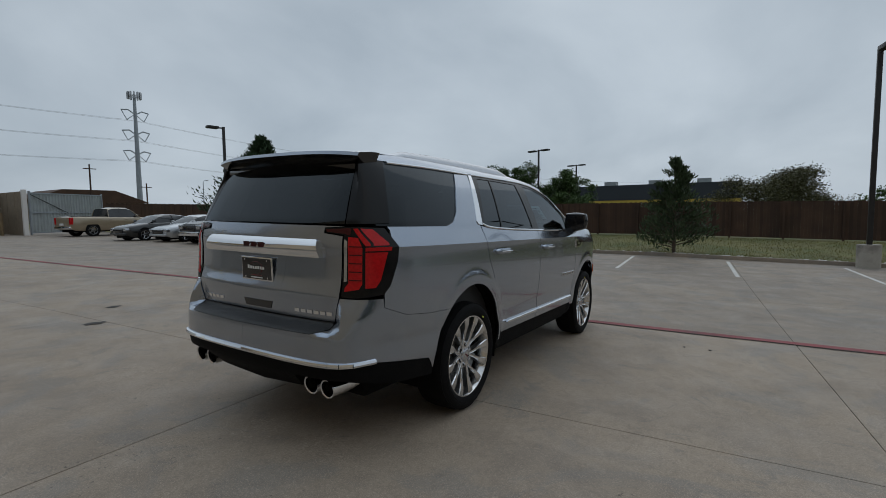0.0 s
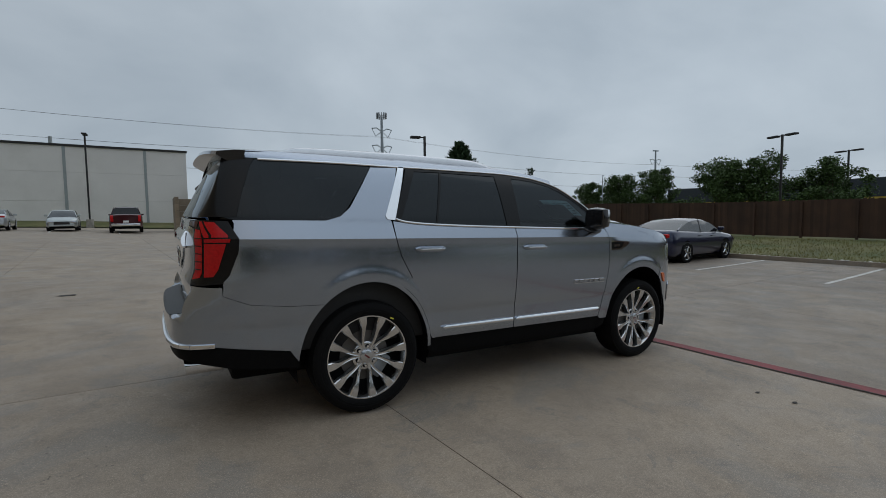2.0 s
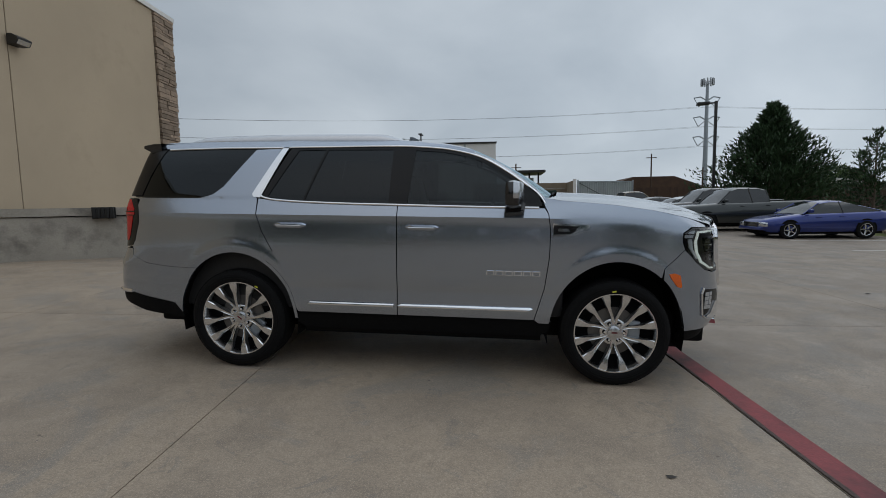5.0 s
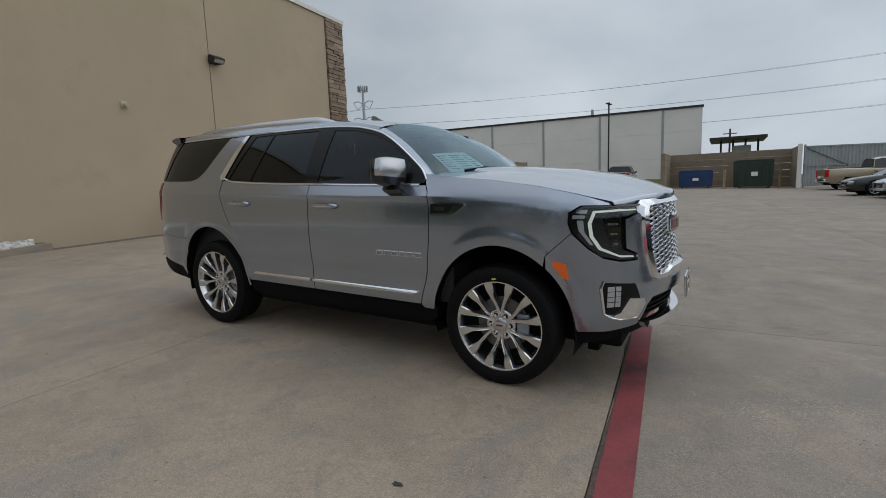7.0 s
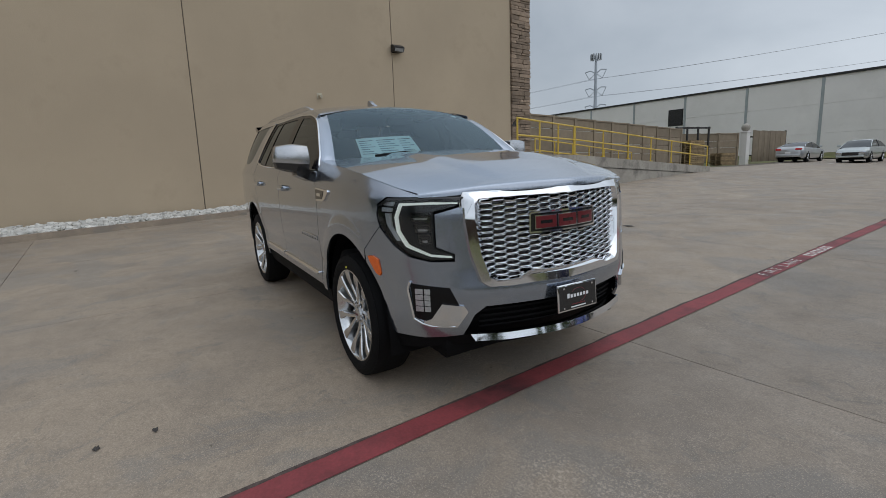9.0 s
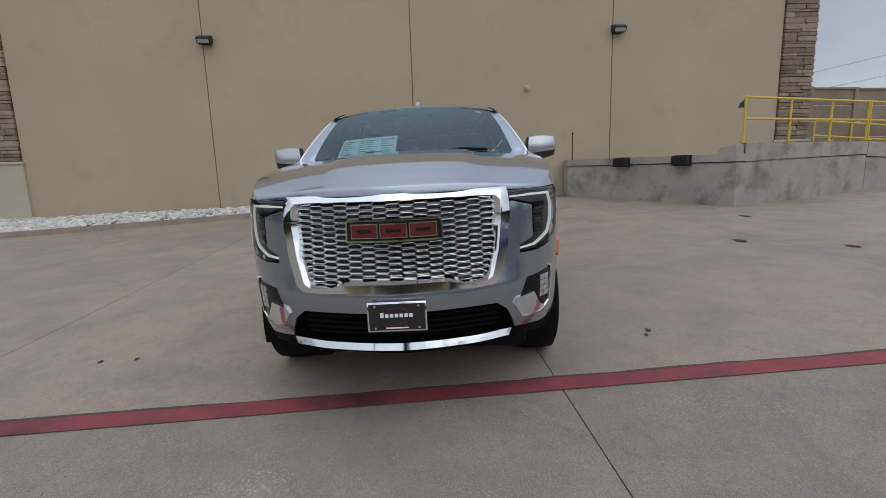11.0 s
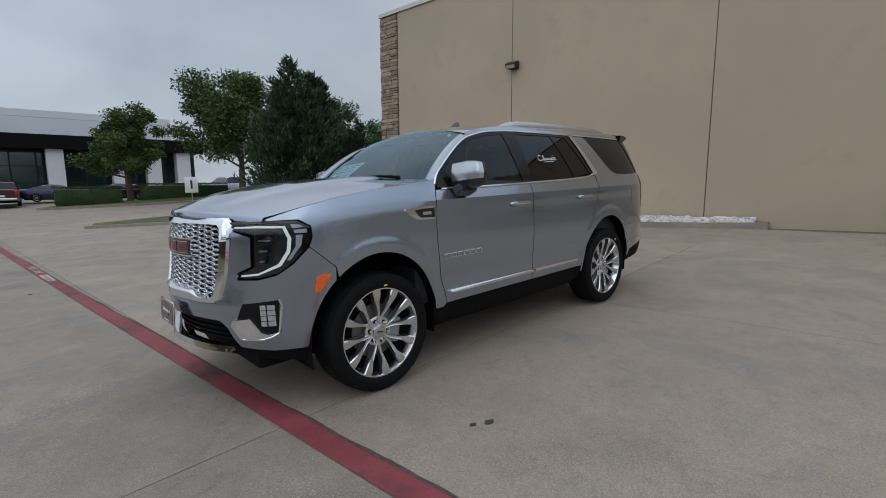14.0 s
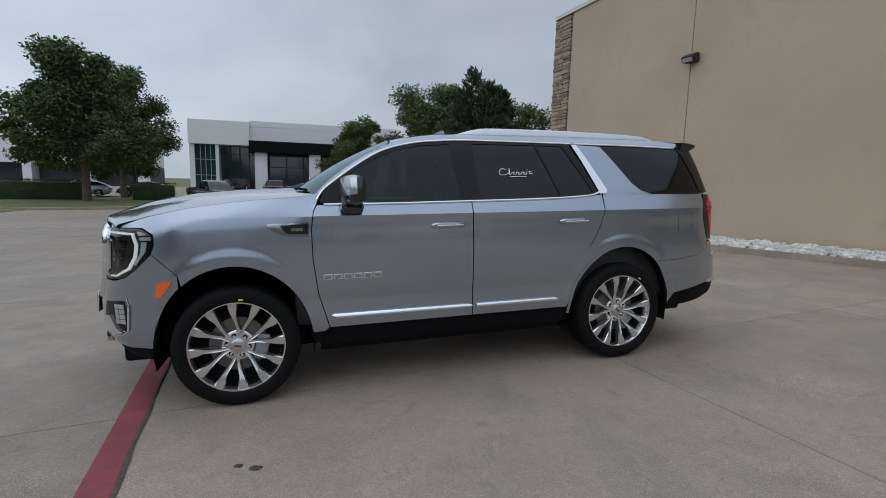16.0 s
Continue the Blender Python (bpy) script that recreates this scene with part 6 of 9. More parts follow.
for c in (-0.075, 0.0, 0.075):
    part("bar_badge", fix_rear(panel([(c - 0.03, 1.266), (c + 0.03, 1.266), (c + 0.03, 1.300), (c - 0.03, 1.300)], 1, off=0.044, gap=0, depth=0.003, surface=rear_skin)), REDDARK, bb, "dark red badge bars")
part("plate_recess", fix_rear(panel([(-0.24, 0.985), (0.24, 0.985), (0.27, 1.215), (-0.27, 1.215)], 1, off=0.001, gap=0, depth=0.002, surface=rear_skin)), PAINT, tg)
plate(pose(-2.752, 0.0, 1.118, 0, 4, 180))
part("gate_grip", fix_rear(panel([(-0.13, 0.862), (0.13, 0.862), (0.15, 0.91), (-0.15, 0.91)], 1, off=0.003, gap=0, depth=0.004, surface=rear_skin)), GLOSSBLACK, tg, "recessed gate grip")
for y0, n_ in ((-0.68, 6), (0.40, 5)):
    for k in range(n_):
        part("gate_badge", fix_rear(panel([(y0 + 0.055 * k, 0.872), (y0 + 0.055 * k + 0.042, 0.872), (y0 + 0.055 * k + 0.042, 0.894), (y0 + 0.055 * k, 0.894)], 1, off=0.005, gap=0, depth=0.004, surface=rear_skin)), CHROME, tg, "thin chrome badge bars")
rbm = empty("rear_bumper", Matrix.Identity(4)); rbm.parent = suv
for side in (-1, 1):
    rb = [(s_r(0.0) + 0.002, 0.585), (s_r(0.0) + 0.002, 0.772), (s_r(0.60), 0.776), (s_r(0.70), 0.800), (s_r(0.75), 0.985), (s_x(-2.53), 0.985), (s_x(-2.52), 0.9295), (s_x(-2.35), 0.8695), (s_x(-2.10), 0.8445)] + [(s_x(x), z) for x, z in ell(-1.5355, 0.505, 0.572, 131, 176, 9)] + [(s_x(-2.10), 0.535), (s_x(-2.30), 0.565), (s_x(-2.55), 0.595)]
    part("bumper_skin", panel(rb[::-1], side), PAINT, rbm)
    part("step_pad", panel([(s_r(0.0), 0.774), (s_r(0.60), 0.778), (s_r(0.695), 0.802), (s_r(0.69), 0.832), (s_r(0.0), 0.828)], side, off=0.003, gap=0, depth=0.02, dv=0.008), STEPPAD, rbm, "black ribbed step pad")
    lowr = [(s_r(0.0), 0.36), (s_r(0.0), 0.575), (s_x(-2.55), 0.592), (s_x(-2.30), 0.558), (s_x(-2.10), 0.528), (s_x(-2.035), 0.44), (s_x(-2.035), 0.405), (s_x(-2.45), 0.44), (s_r(0.80), 0.505), (s_r(0.46), 0.505), (s_r(0.42), 0.40)]
    part("valance", panel(lowr, side, off=-0.004, gap=0, depth=0.05), BLACK, rbm, "black lower valance")
    bm = bmesh.new()
    path_tube(bm, [skin(s, z, side, 0.006) for s, z in [(s_r(0.86 * i / 14), 0.600 + 0.0 * i) for i in range(15)] + [(s_x(-2.56), 0.605)]], 0.017)
    part("bumper_trim", bm, CHROME, rbm, "chrome strip along the bumper")
    for yy in (0.525, 0.672):
        bm = bmesh.new()
        ring_a = []
        for (xx, r) in ((-2.50, 0.054), (-2.725, 0.060), (-2.740, 0.059), (-2.736, 0.051), (-2.60, 0.046)):
            ring_a.append([bm.verts.new((xx, side * yy + r * math.cos(a * math.pi / 10), 0.432 + r * math.sin(a * math.pi / 10))) for a in range(20)])
        for p_, q_ in zip(ring_a, ring_a[1:]):
            for a in range(20):
                bm.faces.new((p_[a], p_[(a + 1) % 20], q_[(a + 1) % 20], q_[a]))
        bmesh.ops.recalc_face_normals(bm, faces=bm.faces)
        part("exhaust_tip", bm, CHROME, suv, "chrome exhaust tip")
        bm = bmesh.new(); tube(bm, (-2.66, side * yy, 0.432), (-2.64, side * yy, 0.432), 0.045, None, 16); part("exhaust_core", bm, BLACK, suv)
    # tail lamp
    tl = empty("tail_lamp", Matrix.Identity(4), "tall red tail lamp wrapping round the corner"); tl.parent = suv
    out = [(s_r(0.760), 0.995), (s_r(0.765), 1.365), (s_r(0.62), 1.378), (s_r(0.60), 1.402), (s_r(0.80), 1.415), (s_x(-2.495), 1.411), (s_x(-2.420), 1.300), (s_x(-2.425), 1.215), (s_x(-2.485), 1.06), (s_x(-2.53), 1.01), (s_r(0.85), 0.990)]
    part("housing", panel(out, side, off=0.003, gap=0.0, depth=0.03), PILLAR, tl, "gloss black lamp housing")
    s0, s1 = s_r(0.765), s_x(-2.420)
    at = lambda f: s0 + (s1 - s0) * f
    cells = [("arm_lens", REDDARK, [(s_r(0.625), 1.383), (s_r(0.615), 1.398), (at(0.10), 1.407), (at(0.16), 1.402), (at(0.14), 1.364), (at(0.02), 1.372)]),
             ("red_lens", REDLENS, [(at(0.10), 1.355), (at(0.30), 1.350), (at(0.37), 1.290), (at(0.37), 1.075), (at(0.32), 1.045), (at(0.05), 1.028), (at(0.05), 1.052), (at(0.12), 1.078)]),
             ("red_lens", REDLENS, [(at(0.19), 1.404), (at(0.29), 1.406), (at(0.50), 1.318), (at(0.50), 1.304), (at(0.42), 1.302), (at(0.30), 1.360)]),
             ("red_lens", REDLENS, [(at(0.34), 1.406), (at(0.57), 1.403), (at(0.82), 1.322), (at(0.82), 1.308), (at(0.55), 1.306), (at(0.55), 1.320)]),
             ("red_lens", REDLENS, [(at(0.42), 1.294), (at(0.86), 1.299), (at(0.85), 1.276), (at(0.42), 1.272)]),
             ("red_lens", REDLENS, [(at(0.42), 1.264), (at(0.79), 1.267), (at(0.66), 1.10), (at(0.58), 1.055), (at(0.42), 1.050)])]
    for name_, mat_, poly_ in cells:
        part(name_, panel(poly_, side, off=0.007, gap=0, depth=0.003, dv=0.02), mat_, tl, "bright red lens" if mat_ is REDLENS else "dark red lens arm")
    for k in range(5):
        z0 = 1.095 + 0.050 * k
        part("lamp_rib", panel([(at(0.13), z0), (at(0.36), z0), (at(0.36), z0 + 0.006), (at(0.13), z0 + 0.006)], side, off=0.011, gap=0, depth=0.004, dv=0.02), REDDARK, tl)
    part("reverse_lamp", panel([(at(0.02), 1.085), (at(0.085), 1.09), (at(0.085), 1.33), (at(0.02), 1.34)], side, off=0.007, gap=0, depth=0.003), LENSGREY, tl, "clear reversing lamp strip")

# spoiler
bm = bmesh.new()
secs = []
for i in range(25):
    v = -1 + i / 12
    y = 0.735 * v
    sweep = 0.080 * abs(v) ** 4
    e = roof_point(-2.36, v * 0.98)
    zt = e.z - 0.001
    secs.append([bm.verts.new(p) for p in ((-2.34, y, zt + 0.002), (-2.46 + sweep * 0.5, y, zt + 0.000), (-2.612 + sweep, y * 0.985, zt - 0.014), (-2.622 + sweep, y * 0.98, zt - 0.036), (-2.54 + sweep, y * 0.96, zt - 0.075), (-2.36, y * 0.95, zt - 0.105))])
for a, b in zip(secs, secs[1:]):
    for j in range(5):
        bm.faces.new((a[j], a[j + 1], b[j + 1], b[j]))
bm.faces.new(secs[0]); bm.faces.new(secs[-1][::-1])
bmesh.ops.recalc_face_normals(bm, faces=bm.faces)
for f in bm.faces:
    f.material_index = 1 if f.normal.z < -0.2 and f.calc_center_median().x > -2.608 else 0
part("spoiler", bm, [PAINT, GLOSSBLACK], suv, "painted roof spoiler, black beneath", smooth=40)
# black box added to darken the shaded gap under the spoiler
bm = bmesh.new(); box(bm, -2.50, -2.34, -0.66, 0.66, 1.775, 1.815, 0.01); part("spoiler_shade", bm, GLOSSBLACK, suv)
bm = bmesh.new(); path_tube(bm, [(-2.60, -0.70, 1.50), (-2.535, -0.68, 1.66), (-2.47, -0.66, 1.79)], 0.014); part("rear_wiper", bm, BLACK, suv)

# ---- underbody and cabin ----
bm = bmesh.new(); box(bm, -2.45, 2.30, -0.72, 0.72, 0.30, 0.56, 0.03); part("underbody", bm, BLACK, suv)
bm = bmesh.new(); box(bm, -0.98, 0.98, -0.90, 0.90, 0.34, 0.52, 0.02); part("floor_pan", bm, BLACK, suv)
bm = bmesh.new(); box(bm, 2.05, 2.13, -0.62, -0.50, 0.22, 0.36, 0.01); part("tow_flap", bm, BLACK, suv)
bm = bmesh.new(); box(bm, -2.35, 1.15, -0.90, 0.90, 0.50, 1.02, 0.03); part("cabin_floor", bm, INTERIOR, suv)
bm = bmesh.new()
prism(bm, [(0.62, 0.95), (1.16, 0.95), (1.16, 1.395), (0.86, 1.405), (0.66, 1.34), (0.60, 1.15)], -0.84, 0.84)
part("dashboard", bm, INTERIOR, suv)
bm = bmesh.new(); box(bm, -2.30, 0.25, -0.66, 0.66, 1.845, 1.865, 0.01); part("headliner", bm, RIMDARK, suv)


def seat(x, y, w):
    st = empty("seat", Matrix.Translation((x, y, 0.95)), "dark leather seat"); st.parent = suv
    bm = bmesh.new(); box(bm, -0.25, 0.27, -w / 2, w / 2, 0.0, 0.20, 0.05); part("cushion", bm, INTERIOR, st)
    bm = bmesh.new(); box(bm, -0.09, 0.07, -w / 2, w / 2, 0.0, 0.60, 0.06, m=Matrix.Translation((-0.26, 0, 0.12)) @ Matrix.Rotation(radians(-14), 4, "Y")); part("backrest", bm, INTERIOR, st)
    bm = bmesh.new(); box(bm, -0.06, 0.05, -0.14, 0.14, 0.0, 0.18, 0.04, m=Matrix.Translation((-0.45, 0, 0.76)) @ Matrix.Rotation(radians(-8), 4, "Y")); part("headrest", bm, INTERIOR, st)


for x in (0.10, -0.85, -1.65):
    for y in (-0.42, 0.42):
        seat(x, y, 0.54)
bm = bmesh.new()
for i in range(20):
    a, b = i * math.pi / 10, (i + 1) * math.pi / 10
    tube(bm, (0.52 + 0.06 * math.sin(a), 0.42 + 0.18 * math.cos(a), 1.26 + 0.17 * math.sin(a)), (0.52 + 0.06 * math.sin(b), 0.42 + 0.18 * math.cos(b), 1.26 + 0.17 * math.sin(b)), 0.015, None, 8)
tube(bm, (0.52, 0.25, 1.26), (0.52, 0.59, 1.26), 0.02); tube(bm, (0.54, 0.42, 1.25), (0.75, 0.42, 1.18), 0.03)
part("steering_wheel", bm, INTERIOR, suv)
bm = bmesh.new(); box(bm, -0.02, 0.02, -0.13, 0.13, -0.035, 0.035, 0.012, m=Matrix.Translation((0.43, 0, 1.77))); part("rear_view_mirror", bm, BLACK, suv)
# price sheet behind the windshield
st = empty("window_sheet", Matrix.Identity(4), "pale printed sheet behind the windshield"); st.parent = suv
bm = bmesh.new()
gr = [[bm.verts.new(screen(0.09 + 0.30 * i / 4, -0.76 + 0.60 * j / 6) + Vector((-0.02, 0, -0.02))) for j in range(7)] for i in range(5)]
for i in range(4):
    for j in range(6):
        bm.faces.new((gr[i][j], gr[i + 1][j], gr[i + 1][j + 1], gr[i][j + 1]))
part("paper", bm, PAPER, st)
bm = bmesh.new()
for i in range(7):
    for (a0, a1) in ((-0.74, -0.60), (-0.56, -0.36), (-0.33, -0.19)):
        u = 0.125 + 0.034 * i
        q = [screen(u, a0), screen(u + 0.010, a0), screen(u + 0.010, a1 - 0.03 * (i % 3)), screen(u, a1 - 0.03 * (i % 3))]
        bm.faces.new([bm.verts.new(p + Vector((-0.017, 0, -0.017))) for p in q])
part("print_lines", bm, LENSGREY, st, "grey printed lines")
bm = bmesh.new()
bm.faces.new([bm.verts.new(screen(u, v) + Vector((-0.006, 0, -0.006))) for u, v in ((0.90, 0.80), (0.955, 0.80), (0.955, 0.87), (0.90, 0.87))])
part("inspection_sticker", bm, PAPER, suv, "small pale sticker in the windshield corner")

# handwriting on the left rear glass
bm = bmesh.new()
def scrawl(pts):
    path_tube(bm, [skin(s_x(-0.43 - 0.30 * a), 1.545 + 0.115 * b, 1, 0.0) for a, b in pts], 0.0028, 6)
scrawl([(0.22, 0.72), (0.12, 0.82), (0.02, 0.60), (0.04, 0.36), (0.16, 0.34), (0.30, 0.48), (0.33, 0.80), (0.32, 0.36), (0.40, 0.52), (0.46, 0.56), (0.42, 0.40), (0.50, 0.40), (0.53, 0.56), (0.60, 0.52), (0.57, 0.40), (0.66, 0.42), (0.70, 0.58), (0.76, 0.50), (0.72, 0.40), (0.82, 0.42), (0.84, 0.60)])
scrawl([(0.85, 0.74), (0.86, 0.77)]); scrawl([(0.98, 0.62), (0.90, 0.60), (0.90, 0.44), (1.0, 0.44)])
scrawl([(0.30, 0.22), (0.60, 0.26), (0.80, 0.24)])
part("window_scrawl", bm, WHITE, suv, "white marker scrawl on the glass")

# ---- wheels ----
def lathe(bm, prof, n=48):
    rows = [[bm.verts.new((r * math.cos(2 * math.pi * i / n), y, r * math.sin(2 * math.pi * i / n))) for i in range(n)] for r, y in prof]
    for a, b in zip(rows, rows[1:]):
        for i in range(n):
            bm.faces.new((a[i], a[(i + 1) % n], b[(i + 1) % n], b[i]))
    bmesh.ops.recalc_face_normals(bm, faces=bm.faces)


def wheel_parts(parent):
    bm = bmesh.new()
    lathe(bm, [(0.305, -0.118), (0.312, -0.127), (0.338, -0.138), (0.375, -0.138), (0.402, -0.122), (0.412, -0.105), (0.417, -0.06), (0.417, 0.06), (0.412, 0.105), (0.39, 0.13), (0.33, 0.137), (0.305, 0.12)], 72)
    ty = part("tyre", bm, TYRE, parent, smooth=40)
    bm = bmesh.new()
    for i in range(72):      # tread blocks on the shoulder
        a = 2 * math.pi * i / 72
        box(bm, -0.015, 0.015, -0.120, -0.085, 0.395, 0.4095, m=Matrix.Rotation(a, 4, "Y"))
    for r in (0.345, 0.362):  # raised rings on the sidewall
        lathe(bm, [(r, -0.1375), (r + 0.002, -0.1400), (r + 0.004, -0.1385)], 72)
    tagged(part("tread", bm, TYRE, ty, smooth=None), kind="stuff")
    bm = bmesh.new()
    lathe(bm, [(0.312, -0.127), (0.314, -0.120), (0.303, -0.112), (0.294, -0.10), (0.284, -0.02), (0.276, 0.10), (0.305, 0.12)], 72)
    lathe(bm, [(0.312, -0.127), (0.304, -0.127), (0.299, -0.118), (0.292, -0.10)], 72)
    rm = part("rim", bm, RIM, parent, "bright alloy rim", smooth=40)
    # black disc behind the spokes stands in for the wheel's inner shade
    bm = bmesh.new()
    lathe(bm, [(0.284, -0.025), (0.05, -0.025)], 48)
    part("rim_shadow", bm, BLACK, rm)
    bm = bmesh.new()
    lathe(bm, [(0.19, -0.036), (0.19, -0.030), (0.08, -0.030), (0.08, -0.042), (0.19, -0.036)], 40)
    part("brake_disc", bm, IRON, rm)
    bm = bmesh.new(); box(bm, 0.11, 0.20, -0.066, -0.028, -0.09, 0.09, 0.012); part("brake_caliper", bm, GALV, rm)
    # six pairs of spokes: each pair leaves the hub together between two nuts and spreads to the rim
    prof = [(0.052, 0.012, -0.080), (0.085, 0.0125, -0.083), (0.125, 0.0130, -0.090), (0.170, 0.0150, -0.100), (0.205, 0.0170, -0.109), (0.222, 0.0195, -0.113), (0.250, 0.0270, -0.120), (0.275, 0.0310, -0.123), (0.306, 0.0335, -0.124)]
    for i in range(12):
        twin = 1 if i % 2 else -1
        mid_a = radians(60 * (i // 2) + 30)
        bm = bmesh.new()
        secs = []
        for r, w, y in prof:
            a = mid_a + twin * radians(6.0 + 9.0 * smoothstep(0.06, 0.23, r))
            er, et = Vector((math.cos(a), 0, math.sin(a))), Vector((-math.sin(a), 0, math.cos(a)))
            groove = 0.004 if 0.08 < r < 0.20 else 0.0
            secs.append([bm.verts.new(er * r + et * t + Vector((0, y + dy, 0))) for t, dy in ((-w, 0.008), (-w * 0.78, 0.0), (-w * 0.35, groove), (w * 0.35, groove), (w * 0.78, 0.0), (w, 0.008), (w * 0.9, 0.050), (-w * 0.9, 0.050))])
        for p_, q_ in zip(secs, secs[1:]):
            for j in range(8):
                f = bm.faces.new((p_[j], p_[(j + 1) % 8], q_[(j + 1) % 8], q_[j]))
                f.material_index = 1 if j in (5, 6, 7) else 0
        bm.faces.new(secs[0]); bm.faces.new(secs[-1][::-1])
        bmesh.ops.recalc_face_normals(bm, faces=bm.faces)
        part("spoke", bm, [RIM, RIMDARK], rm, "machined face with dark pocket walls", smooth=25)
    bm = bmesh.new()
    lathe(bm, [(0.092, -0.060), (0.088, -0.076), (0.050, -0.082), (0.047, -0.094), (0.036, -0.099), (0.0005, -0.100)], 32)
    part("centre_cap", bm, SATIN, rm, "silver centre cap")
    bm = bmesh.new()
    lathe(bm, [(0.108, -0.050), (0.106, -0.072), (0.098, -0.077), (0.080, -0.077)], 36)
    part("hub_plate", bm, RIM, rm)
    bm = bmesh.new(); box(bm, -0.022, 0.022, -0.102, -0.0995, -0.006, 0.006); part("cap_badge", bm, REDINK, rm)
    for i in range(6):
        a = math.pi * i / 3
        bm = bmesh.new(); tube(bm, (0.072 * math.cos(a), -0.074, 0.072 * math.sin(a)), (0.072 * math.cos(a), -0.0795, 0.072 * math.sin(a)), 0.0165, None, 12); part("nut_well", bm, BLACK, rm)
        bm = bmesh.new(); tube(bm, (0.072 * math.cos(a), -0.078, 0.072 * math.sin(a)), (0.072 * math.cos(a), -0.094, 0.072 * math.sin(a)), 0.0105, 0.009, 6); part("lug_nut", bm, CHROME, rm)
    bm = bmesh.new(); box(bm, 0.03, 0.060, -0.142, -0.139, 0.322, 0.334, 0.001, m=Matrix.Rotation(radians(-12), 4, "Y")); part("chalk_mark", bm, YELLOWCHALK, ty, "yellow chalk mark")


YELLOWCHALK = material("yellow_chalk", (0.62, 0.60, 0.06), 0.8, 0, 0.1, 30, 200)
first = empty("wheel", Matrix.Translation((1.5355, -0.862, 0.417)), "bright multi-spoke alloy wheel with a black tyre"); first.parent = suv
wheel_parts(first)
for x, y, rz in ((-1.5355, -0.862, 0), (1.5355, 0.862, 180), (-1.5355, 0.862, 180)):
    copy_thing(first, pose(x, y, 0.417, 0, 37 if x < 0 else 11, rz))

# the body's two ends, stretched and bent to fit the camera's view
for ob in [o for o in bpy.data.objects if o.parent]:
    top = ob
    chain = [ob.name.split(".")[0]]
    while top.parent:
        top = top.parent
        chain.append(top.name.split(".")[0])
    if top != suv or "wheel" in chain:
        continue
    if ob.type == "EMPTY" and chain[0] == "licence_plate":
        ob.location.x += 0.038
    elif ob.type == "MESH" and "licence_plate" not in chain and "door_mirror" not in chain and "seat" not in chain:
        n = len(ob.data.vertices)
        co = np.empty(n * 3, dtype=np.float32)
        ob.data.vertices.foreach_get("co", co)
        xs_ = co[0::3].astype(float)
        fr, re = np.clip((xs_ - 1.98) / 0.5, 0, 1), np.clip((-2.25 - xs_) / 0.45, 0, 1)
        ys_ = co[1::3].astype(float)
        fr, re = fr * fr * (3 - 2 * fr), re * re * (3 - 2 * re)
        zs_ = co[2::3].astype(float)
        low = np.clip((0.98 - zs_) / 0.12, 0, 1) * np.clip((zs_ - 0.36) / 0.15, 0, 1)
        off_axis, corner = np.clip(np.abs(ys_) / 0.55, 0, 1), np.clip((np.abs(ys_) - 0.55) / 0.4, 0, 1)
        off_axis = off_axis * off_axis * (3 - 2 * off_axis)
        co[0::3] = xs_ + (0.040 - 0.050 * off_axis) * fr + (0.030 + 0.004 * corner - 0.022 * low) * re   # a nose bowed in plan, rounder tail corners, a deeper rear bumper
        co[1::3] = ys_ * (1 - 0.045 * corner * re)
        ob.data.vertices.foreach_set("co", co)
        ob.data.update()

# ---- drive lanes and islands to the south ----
ROADC = CONCRETE
south = sheet("road", ROADC, [-60 + 5 * i for i in range(25)], [-80 + 4 * i for i in range(15)], lambda x, y: (x, y, ground_z(x, y) - 0.022 + 0.9 * smoothstep(-44, -66, y)), None)
tagged(south, "tan concrete drive lanes in front of the showroom", "road", kind="structure")


def island(ring, h, label, centre_rise=0.12):
    """Raised bed of grass behind a kerb."""
    bm = bmesh.new()
    cx, cy = sum(p[0] for p in ring) / len(ring), sum(p[1] for p in ring) / len(ring)
    loops = []
    for f, dz in ((1.0, -0.08), (1.0, h), (0.97, h + 0.01), (0.7, h + centre_rise * 0.6), (0.4, h + centre_rise)):
        loops.append([bm.verts.new((cx + (x - cx) * f, cy + (y - cy) * f, ground_z(x, y) + dz)) for x, y in ring])
    k = len(ring)
    for q, (a, b) in enumerate(zip(loops, loops[1:])):
        for i in range(k):
            f = bm.faces.new((a[i], a[(i + 1) % k], b[(i + 1) % k], b[i]))
            f.material_index = 1 if q < 2 else 0
    bm.faces.new(loops[-1])
    bmesh.ops.recalc_face_normals(bm, faces=bm.faces)
    return tagged(put("island", bm, [GRASS_GREEN, CONCRETE], None, 30), label, "planting island", kind="structure")


GRASS_GREEN = material("green_grass_ground", (0.075, 0.095, 0.028), 0.95, 0, 0.4, 0.8, 14, bump=0.5, stain=((0.13, 0.115, 0.045), 0.5, 0.5, 0.7))
island([(-4.6, -14.3), (-2.6, -16.2), (-0.6, -17.3), (1.2, -18.2), (1.0, -19.4), (-1.5, -20.6), (-5.5, -21.6), (-10, -22.2), (-17, -22.5), (-18, -16.5), (-11.5, -14.2), (-8.0, -13.6)], 0.10, "grass island round the cedar tree")
island([(1.0, -38.0), (1.6, -39.0), (0.8, -41.5), (-6, -43.5), (-12, -43.5), (-12.5, -39), (-5, -37.2)], 0.13, "grass island with a clipped hedge")
island([(11.0, -29.6), (14, -28.2), (20, -27.5), (30, -28), (30, -46), (16, -46), (10.0, -41), (9.8, -33)], 0.14, "grass island with an oak tree")
island([(-14, -29), (-13, -30.5), (-20, -36), (-34, -44), (-46, -44), (-46, -32), (-30, -28)], 0.13, "grass verge beside the road")

